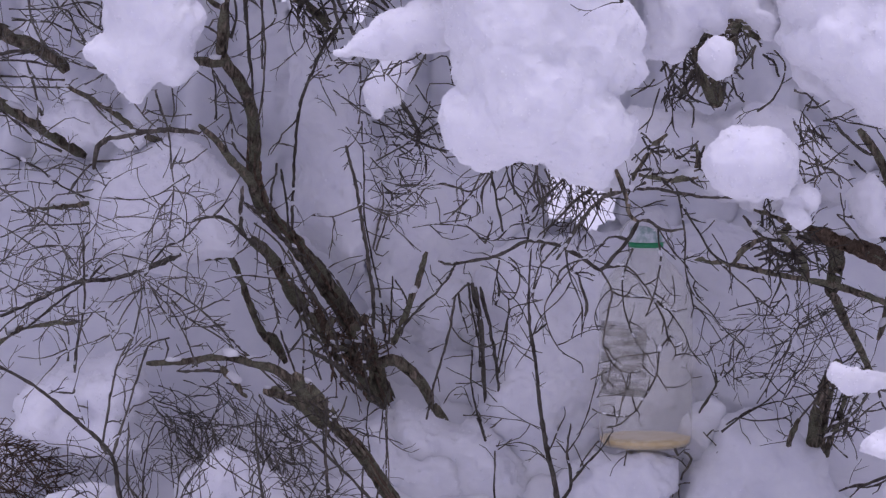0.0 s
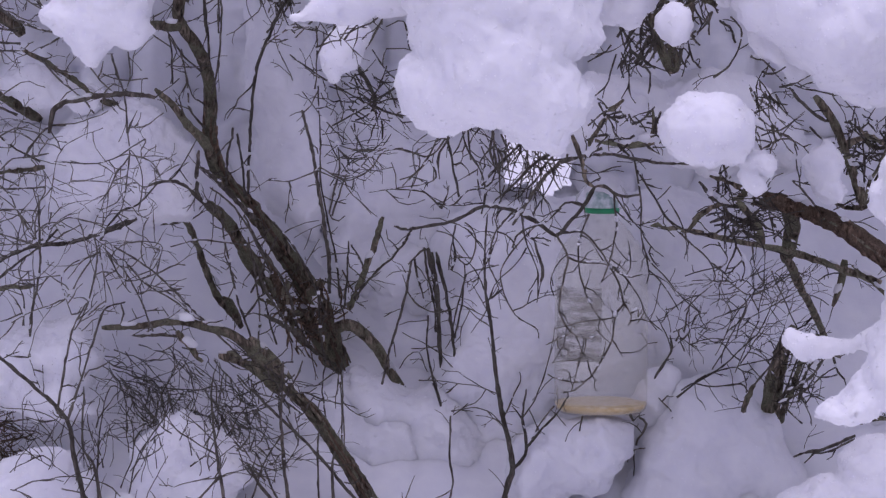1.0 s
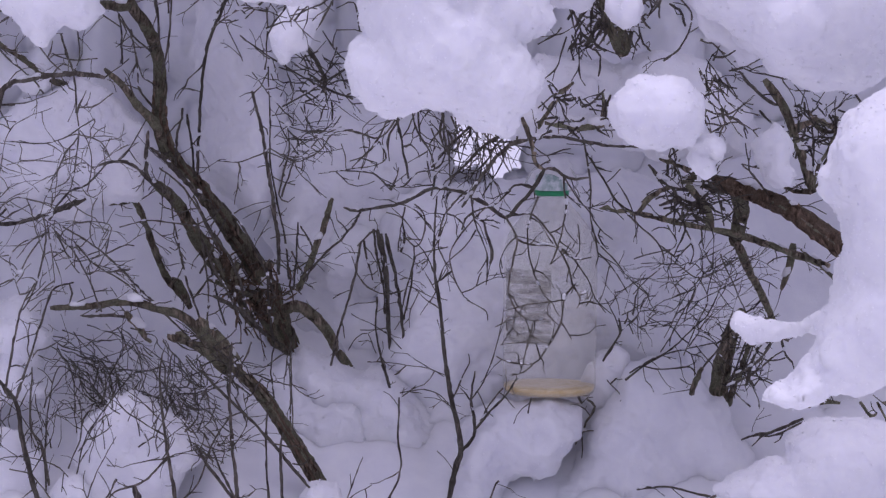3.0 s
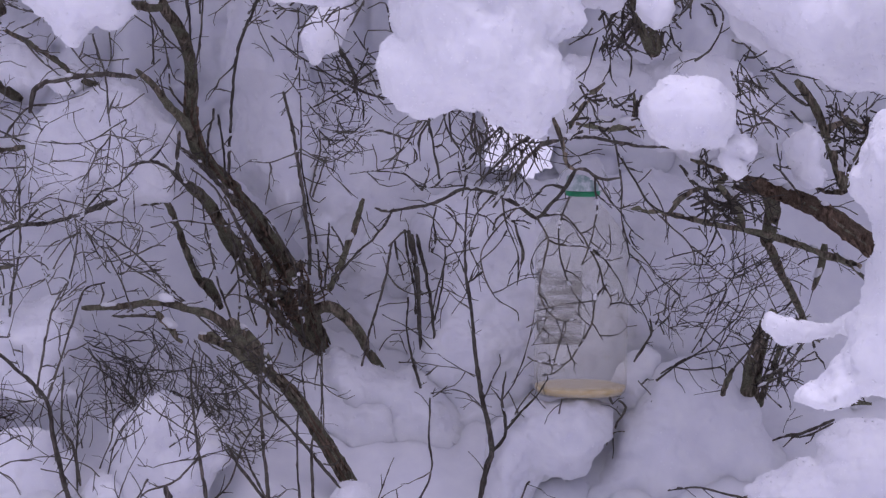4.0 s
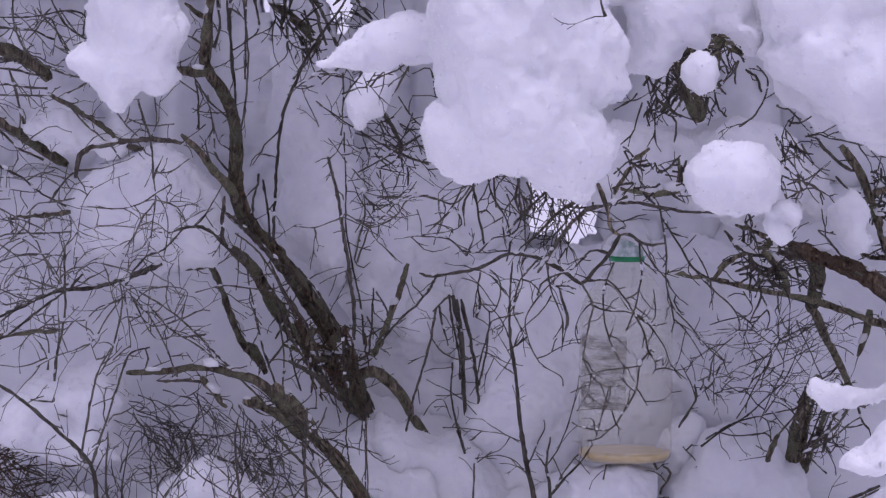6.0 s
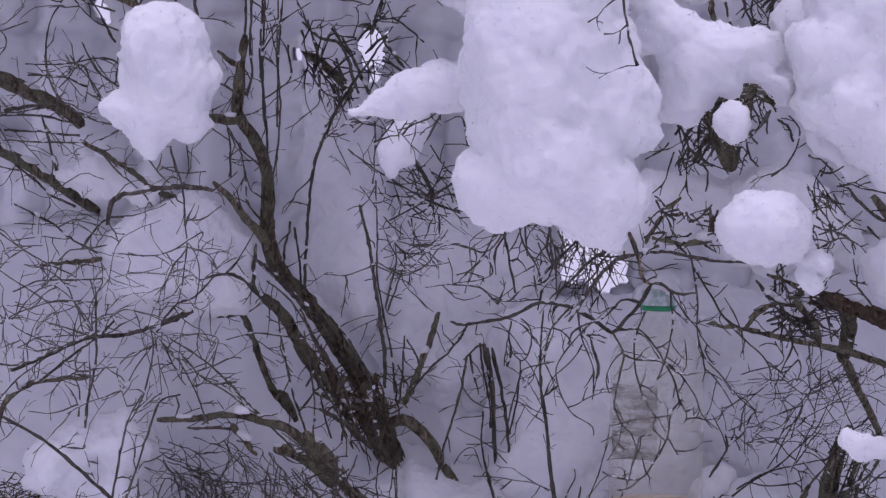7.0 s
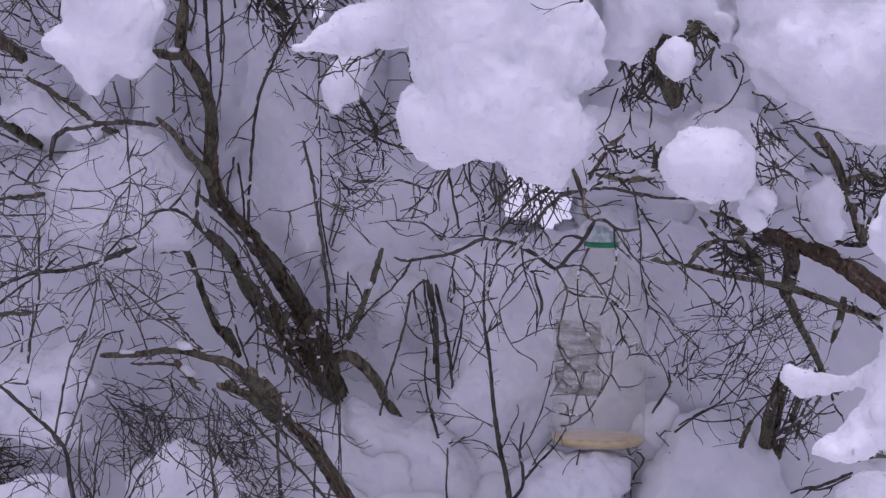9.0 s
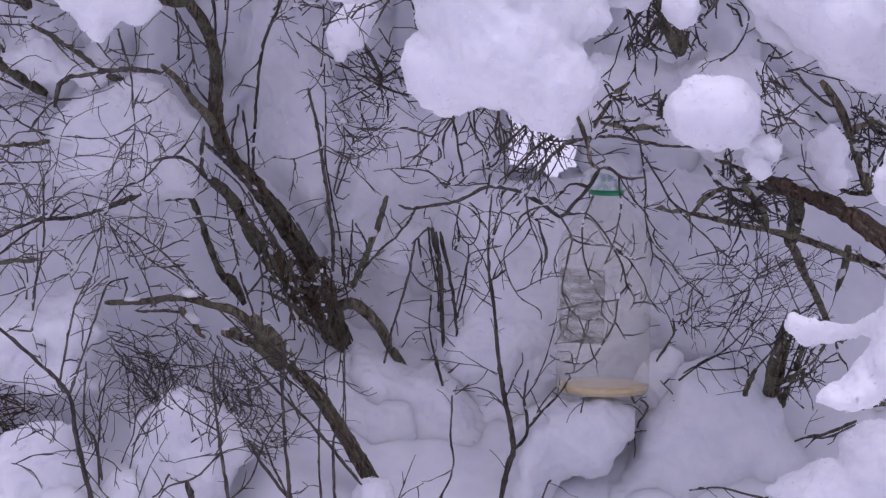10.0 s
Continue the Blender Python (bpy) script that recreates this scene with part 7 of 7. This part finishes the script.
branch(HANG, [(0.716, 5.18, 0.912), (0.678, 5.19, 0.864), (0.644, 5.2, 0.841)], 2.4, 3, TWIG, name="twig")
branch(HANG, [(0.591, 5.2, 0.853), (0.579, 5.21, 0.823), (0.575, 5.22, 0.806)], 5, 7, BARK, name="branch")
branch(HANG, [(0.708, 5.2, 0.872), (0.677, 5.21, 0.844), (0.635, 5.22, 0.818)], 2, 2.8, TWIG, name="twig")
branch(HANG, [(0.476, 5.18, 1.11), (0.503, 5.19, 1.14), (0.545, 5.2, 1.162), (0.582, 5.21, 1.163)], 4.5, 5, BARK, name="branch")
branch(HANG, [(0.556, 5.16, 1.161), (0.583, 5.17, 1.132), (0.6, 5.18, 1.089)], 8, 9, BARK, name="branch")
branch(HANG, [(0.528, 5.14, 1.16), (0.55, 5.15, 1.128), (0.587, 5.16, 1.099)], 3.6, 4, TWIG, name="branch")
branch(HANG, [(0.509, 5.14, 1.128), (0.546, 5.15, 1.139), (0.59, 5.16, 1.116)], 3.2, 3.6, TWIG, name="branch")
branch(HANG, [(0.543, 5.14, 1.104), (0.566, 5.15, 1.126), (0.591, 5.16, 1.148)], 3, 3.4, TWIG, name="twig")
branch(HANG, [(0.49, 5.14, 1.195), (0.516, 5.15, 1.167), (0.558, 5.16, 1.152)], 3.4, 4.4, TWIG, name="twig")
branch(HANG, [(0.583, 5.14, 1.196), (0.59, 5.15, 1.167), (0.614, 5.16, 1.146)], 3, 3.6, TWIG, name="twig")
branch(HANG, [(0.508, 5.14, 1.205), (0.537, 5.15, 1.195), (0.567, 5.16, 1.178), (0.574, 5.17, 1.153)], 4.4, 5.4, BARK, name="branch")
branch(HANG, [(0.803, 5.3, 1.159), (0.789, 5.31, 1.144), (0.766, 5.32, 1.14), (0.742, 5.33, 1.147)], 7, 4, BARK, name="branch")
branch(HANG, [(0.774, 5.3, 1.278), (0.795, 5.31, 1.249), (0.82, 5.32, 1.244), (0.829, 5.33, 1.268)], 5, 4, BARK, name="branch")
branch(HANG, [(0.826, 5.3, 1.245), (0.821, 5.31, 1.214), (0.809, 5.32, 1.182), (0.798, 5.33, 1.147)], 4, 5, BARK, name="branch")
branch(HANG, [(0.732, 5.3, 1.244), (0.757, 5.31, 1.223), (0.787, 5.32, 1.234), (0.818, 5.33, 1.232)], 2.6, 2.6, TWIG, name="twig")
branch(HANG, [(0.369, 5.2, 1.416), (0.388, 5.21, 1.444), (0.418, 5.22, 1.476), (0.454, 5.23, 1.487)], 3, 4, TWIG, name="branch")
branch(HANG, [(0.39, 5.2, 1.383), (0.407, 5.21, 1.425), (0.428, 5.22, 1.455)], 3, 4, TWIG, name="branch")
branch(HANG, [(0.451, 5.2, 1.487), (0.485, 5.21, 1.515), (0.518, 5.22, 1.509), (0.538, 5.23, 1.488)], 9, 8, BARK, name="branch")
branch(HANG, [(0.414, 5.2, 1.472), (0.422, 5.21, 1.435), (0.438, 5.22, 1.398), (0.445, 5.23, 1.379)], 7, 10, BARK, name="branch")
shoots(HANG, 38, every=0.045, length=(0.02, 0.075), r=0.0010, droop=0.04)

# ---- the old nest-like tangle on the right limb ----
brushwood([(0.524, 5.2, 1.175), (0.613, 5.2, 1.156), (0.604, 5.2, 1.105), (0.51, 5.2, 1.114)], 36, [-20, 20, -60, 160, 80], (0.03, 0.08), 0.0014, 45, "dark nest-like tangle of twigs on a limb")
brushwood([(0.391, 5.25, 1.473), (0.512, 5.25, 1.52), (0.532, 5.25, 1.482), (0.466, 5.25, 1.407), (0.41, 5.25, 1.416)], 60, [-40, 200, 250, 60, -80], (0.02, 0.06), 0.0018, 46, "dark tangle of bark and twigs under snow")
brushwood([(0.15, 5.2, 1.278), (0.281, 5.2, 1.259), (0.272, 5.2, 1.184), (0.164, 5.2, 1.184)], 18, [-80, -95, -60, 250], (0.05, 0.12), 0.0010, 47, "curtain of fine dark hanging twigs")
brushwood([(0.586, 5.3, 1.273), (0.643, 5.3, 1.273), (0.624, 5.3, 1.245)], 25, [0, 30, -60, 170], (0.03, 0.06), 0.0012, 48, "little tangle of twigs beside snow")
brushwood([(0.435, 5.3, 0.949), (0.521, 5.3, 0.958), (0.502, 5.3, 0.901)], 18, [20, 50, 80, -60], (0.03, 0.09), 0.0006, 49, "spray of very fine twigs above snow")
brushwood([(0.54, 5.3, 1.016), (0.683, 5.3, 1.016), (0.665, 5.3, 0.939), (0.569, 5.3, 0.881)], 42, [20, 35, 50, 200], (0.05, 0.13), 0.00065, 50, "spray of fine pale twigs above a snowdrift")

brushwood([(0.454, 5.22, 1.687), (0.533, 5.22, 1.726), (0.585, 5.22, 1.698), (0.586, 5.22, 1.624), (0.502, 5.22, 1.599)], 34, [-60, -80, 40, 100, 200], (0.03, 0.08), 0.0015, 62, "dark twigs in a hollow between snow lumps")
brushwood([(0.415, 5.1, 1.514), (0.46, 5.1, 1.53), (0.529, 5.1, 1.509), (0.52, 5.1, 1.483), (0.443, 5.1, 1.481)], 30, [-30, 20, -80, 150, 210], (0.015, 0.04), 0.0022, 63, "crumbling bark and stubs under a snow cap", BARK)
brushwood([(0.333, 5.15, 1.453), (0.411, 5.15, 1.472), (0.43, 5.15, 1.427), (0.412, 5.15, 1.38), (0.357, 5.15, 1.389)], 28, [-70, -50, -110, -90, 60], (0.03, 0.08), 0.0016, 64, "short dark twigs below the snow lobes")
brushwood([(0.579, 5.15, 1.346), (0.643, 5.15, 1.337), (0.671, 5.15, 1.236), (0.608, 5.15, 1.235), (0.575, 5.15, 1.29)], 26, [-40, -60, 20, 150, -80], (0.03, 0.07), 0.0013, 65, "thin twigs beside the ball of snow")
brushwood([(0.3, 5.1, 1.316), (0.364, 5.1, 1.317), (0.419, 5.1, 1.29), (0.41, 5.1, 1.253), (0.31, 5.1, 1.252)], 26, [-20, 30, -70, 110, 200], (0.02, 0.05), 0.0016, 66, "dark broken twigs under a bough of snow")
brushwood([(0.479, 5.12, 1.178), (0.59, 5.12, 1.188), (0.618, 5.12, 1.151), (0.605, 5.12, 1.095), (0.526, 5.12, 1.104)], 22, [-30, -55, 20, 70, 160], (0.03, 0.08), 0.0012, 67, "old nest of coarse twigs in a fork")
brushwood([(0.738, 5.3, 1.294), (0.825, 5.3, 1.289), (0.816, 5.3, 1.237), (0.759, 5.3, 1.208)], 40, [-30, 30, -80, 60, 160], (0.02, 0.06), 0.0014, 51, "mossy cluster of dark twigs beside snow")
brushwood([(-0.146, 5.3, 1.378), (0.006, 5.3, 1.368), (0.015, 5.3, 1.273), (-0.118, 5.3, 1.264)], 55, [-30, 30, -10, 150, -60], (0.03, 0.08), 0.0010, 52, "frosted tangle of fine twigs")
brushwood([(-0.28, 5.45, 1.597), (-0.143, 5.45, 1.609), (-0.123, 5.45, 1.541), (-0.2, 5.45, 1.491), (-0.249, 5.45, 1.5)], 30, [-50, -60, -70, 60], (0.06, 0.13), 0.0016, 53, "bundle of straight dark sticks deep in the bush")
brushwood([(-0.138, 5.35, 1.262), (-0.023, 5.35, 1.262), (-0.061, 5.35, 1.194), (-0.119, 5.35, 1.165)], 30, [30, 10, -70, 80], (0.03, 0.08), 0.0008, 54, "fine pale twigs bowed together")
brushwood([(-0.222, 5.5, 0.997), (-0.083, 5.5, 1.017), (-0.123, 5.5, 0.878), (-0.222, 5.5, 0.918)], 40, [-55, -60, -40, 90, 70], (0.04, 0.10), 0.0016, 55, "broken sticks and bark caught between the stems", RED_BARK)
brushwood([(0.617, 5.3, 0.91), (0.722, 5.3, 0.901), (0.704, 5.3, 0.804), (0.618, 5.3, 0.804)], 26, [-30, 60, 70, 20, 130], (0.03, 0.09), 0.0011, 56, "tangle of thin twigs at the drift's edge")

brushwood([(-0.169, 4.95, 1.454), (-0.072, 4.95, 1.46), (-0.001, 4.95, 1.465), (-0.009, 4.95, 1.412), (-0.124, 4.95, 1.397)], 26, [-20, 15, 40, -60, 170], (0.03, 0.08), 0.0010, 57, "thin dark twigs poking from a snowy branch")
brushwood([(0.047, 5, 1.286), (0.163, 5, 1.297), (0.263, 5, 1.262), (0.2, 5, 1.243), (0.11, 5, 1.26)], 20, [-90, -70, -110, -50], (0.03, 0.09), 0.0012, 58, "dark twig ends hanging below the load of snow")
brushwood([(0.537, 4.95, 1.377), (0.599, 4.95, 1.386), (0.617, 4.95, 1.359), (0.564, 4.95, 1.333)], 14, [-40, 20, -60], (0.02, 0.05), 0.0012, 59, "short twig ends beside the strip of snow")
brushwood([(-0.737, 5.2, 0.723), (-0.501, 5.2, 0.799), (-0.285, 5.2, 0.77), (-0.211, 5.2, 0.704), (-0.455, 5.2, 0.676)], 60, [80, 70, 100, 50, 120], (0.04, 0.12), 0.0009, 60, "thin upright twigs among low snow heaps")

# ---- stake under the snow cap ----
branch(HANG, [(0.448, 5.45, 0.765), (0.448, 5.45, 0.705), (0.448, 5.45, 0.666), (0.447, 5.45, 0.626)], 2.8, 2.8, TWIG, name="stem")

# ---- the clouded bottle hung up as a feeder ----
def lathe(name, profile, mat, parent, sides=40, label=""):
    verts, faces = [], []
    for r, z in profile:
        for j in range(sides):
            w = 2 * math.pi * j / sides
            verts.append((r * math.cos(w), r * math.sin(w), z))
    for k in range(len(profile) - 1):
        for j in range(sides):
            i, m = k * sides + j, k * sides + (j + 1) % sides
            faces.append((i, m, m + sides, i + sides))
    ob = mesh_object(name, verts, faces, mat, None, label)
    ob.parent = parent
    return ob


def feeder_bottle(at):
    e = tagged(new("feeder_bottle"), "clouded plastic bottle feeder with a green collar hung among twigs", "bottle")
    e.location = at
    R = 0.081
    outer = [(0.002, 0.010), (0.045, 0.012), (0.062, 0.004), (0.072, 0.0), (0.078, 0.006), (R, 0.018), (R, 0.060), (R - 0.0015, 0.064), (R, 0.068), (R, 0.150), (R - 0.0012, 0.153), (R, 0.156), (R, 0.250),
             (R - 0.002, 0.262), (0.075, 0.275), (0.066, 0.291), (0.052, 0.309), (0.038, 0.325), (0.029, 0.336), (0.025, 0.345), (0.025, 0.358)]
    inner = [(max(r - 0.0015, 0.001), z + (0.0015 if z < 0.02 else 0)) for r, z in outer[::-1]]
    body = lathe("body", outer + inner, PLASTIC, e, 56, "scratched translucent body")
    body.visible_shadow = False
    lathe("neck_ring", [(0.0255, 0.345), (0.0300, 0.346), (0.0300, 0.354), (0.0255, 0.355)], CAP, e, 40, "bright green plastic collar")
    prof = [(0.0278, 0.353), (0.0285, 0.355), (0.0285, 0.378), (0.0265, 0.383), (0.018, 0.385), (0.001, 0.3855)]
    lathe("cap", prof, FROST_CAP, e, 40, "frosted pale green screw cap")
    handle = [(-0.029, 0, 0.352), (-0.045, -0.01, 0.366), (-0.030, -0.014, 0.392), (0.0, -0.012, 0.402), (0.030, -0.012, 0.392), (0.044, -0.008, 0.366), (0.029, 0, 0.352)]
    line = smooth_line(handle, 0.006)
    v, f = tube(line, np.full(len(line), 0.0022), 8, np.random.default_rng(4), 0.02)
    mesh_object("carrying_loop", v, f, PLASTIC, None).parent = e
    grain = [(0.001, 0.013), (0.044, 0.0145), (0.062, 0.007), (0.071, 0.003), (0.0765, 0.008), (0.0785, 0.014), (0.0785, 0.0170), (0.060, 0.0185), (0.03, 0.0195), (0.001, 0.020)]
    lathe("feed", grain, AMBER, e, 56, "amber dregs in the bottom")
    # the torn label, wrapped round the body, with smudged lines that cannot be read
    def wrapped(name, a0, a1, z0, z1, lift, mat, label=""):
        n, m = 16, 10
        verts = [((R + lift) * math.sin(a0 + (a1 - a0) * i / n), -(R + lift) * math.cos(a0 + (a1 - a0) * i / n), z0 + (z1 - z0) * j / m) for i in range(n + 1) for j in range(m + 1)]
        faces = [(i * (m + 1) + j, (i + 1) * (m + 1) + j, (i + 1) * (m + 1) + j + 1, i * (m + 1) + j + 1) for i in range(n) for j in range(m)]
        ob = mesh_object(name, verts, faces, mat, None, label)
        ob.parent = e
        return ob
    wrapped("label", -1.25, -0.05, 0.095, 0.222, 0.0012, LABEL, "torn and faded paper label")
    return e


feeder_bottle([(0.35, 5.42, 0.779)][0])
snow_clump([(0.345, 5.42, 1.169, 0.017), (0.361, 5.42, 1.172, 0.018), (0.353, 5.42, 1.179, 0.015), (0.376, 5.42, 1.163, 0.01), (0.335, 5.42, 1.161, 0.01)], "thin fresh dusting of snow on a bottle cap", seed=27, blend=0.008, h=0.005, lump=0.4)


# ---- loose bark on the trunk: strips that have split away along the grain ----
def bark_strips(parent, index, n, seed, span=(0.35, 1.0)):
    rng = np.random.default_rng(seed)
    line, radii = BRANCHES[parent.name][index]
    m = len(line)
    for _ in range(n):
        a = int(m * rng.uniform(span[0], span[1] - 0.1))
        b = min(m - 1, a + int(rng.uniform(8, 26)))
        if b - a < 4:
            continue
        ang = rng.uniform(math.pi * 1.05, math.pi * 1.95)
        off = np.array([math.cos(ang), math.sin(ang), 0.2 * rng.normal()])
        pts = line[a:b] + off * (radii[a:b] * rng.uniform(0.85, 1.15))[:, None]
        pts = pts + np.array([0, -0.004, 0]) * np.linspace(0, rng.uniform(-1, 2), b - a)[:, None]
        v, f = tube(pts, np.full(b - a, rng.uniform(0.0012, 0.0032)), 5, rng, 0.15)
        mesh_object("bark_strip", v, f, RED_BARK if rng.random() < 0.5 else BARK, parent)


bark_strips(BUSH, 0, 60, 61, (0.3, 1.0))
bark_strips(BUSH, 1, 34, 62, (0.1, 1.0))
bark_strips(BUSH, 9, 26, 63, (0.45, 1.0))
bark_strips(HANG, 0, 14, 64, (0.1, 0.9))


# ---- snow that clings in small pads to the upper side of limbs and twigs ----
def snow_pads(key, seed, share, label, size=1.0, x=(-9, 9), z=(-9, 9)):
    rng = np.random.default_rng(seed)
    bm = bmesh.new()
    bmesh.ops.create_icosphere(bm, subdivisions=2 if size > 1 else 1, radius=1)
    bm.verts.ensure_lookup_table()
    ball = np.array([v.co[:] for v in bm.verts])
    tri = [tuple(v.index for v in f.verts) for f in bm.faces]
    bm.free()
    verts, faces = [], []
    for line, radii in BRANCHES[key]:
        for k in range(1, len(line) - 1):
            step = line[k + 1] - line[k]
            gap = np.linalg.norm(step)
            level = 1 - abs(step[2]) / (gap + 1e-9)
            here = x[0] < line[k][0] < x[1] and z[0] < line[k][2] < z[1]
            if not here or rng.random() > share * (0.25 + level) * min(1.0, gap / 0.01):
                continue
            r = size * min(0.008, radii[k] * rng.uniform(0.5, 1.4) + 0.001)
            along = step / gap
            p = ball * np.array([r, r, 0.75 * r]) * (1 + 0.35 * lattice_noise(ball * 1.3 + 9 * rng.random(3), 1, 3) + 0.08 * rng.normal(size=len(ball)))[:, None]
            p = p + np.outer(ball @ along, along) * r * rng.uniform(0.2, 1.8 / size)
            base = len(verts)
            verts.extend(p + line[k] + np.array([0, -0.3 * radii[k], 0.75 * radii[k] + 0.25 * r]))
            faces.extend(tuple(i + base for i in f) for f in tri)
    return tagged(mesh_object("snow_dusting", verts, faces, SNOW), label, "snow", kind="stuff")


snow_pads(BUSH.name, 71, 0.22, "little pads of snow clinging to mossy limbs")
snow_pads(FAN.name, 72, 0.20, "little pads of snow clinging to thin twigs")
snow_pads(HANG.name, 73, 0.22, "little pads of snow clinging to dark limbs")
snow_pads(STALKS.name, 74, 0.10, "little pads of snow clinging to dead stalks")
snow_pads(FORK.name, 75, 0.04, "little pads of snow clinging to a sapling")
snow_pads("brushwood", 76, 0.10, "frost and tiny pads of snow on dead twigs")
snow_pads(BUSH.name, 77, 0.10, "soft lumps of snow caught in a tangle of twigs", 1.9, (-0.22, 0.06), (1.2, 1.5))
snow_pads(FAN.name, 78, 0.07, "soft lumps of snow caught in drooping twigs", 1.8, (-0.9, -0.4), (0.95, 1.3))
snow_pads(HANG.name, 79, 0.05, "soft lumps of snow on the boughs over the bottle", 1.6, (0.1, 0.62), (1.08, 1.3))
snow_pads(BUSH.name, 80, 0.04, "soft lumps of snow on the shrub's forks", 1.5, (-0.4, 0.05), (0.8, 1.15))
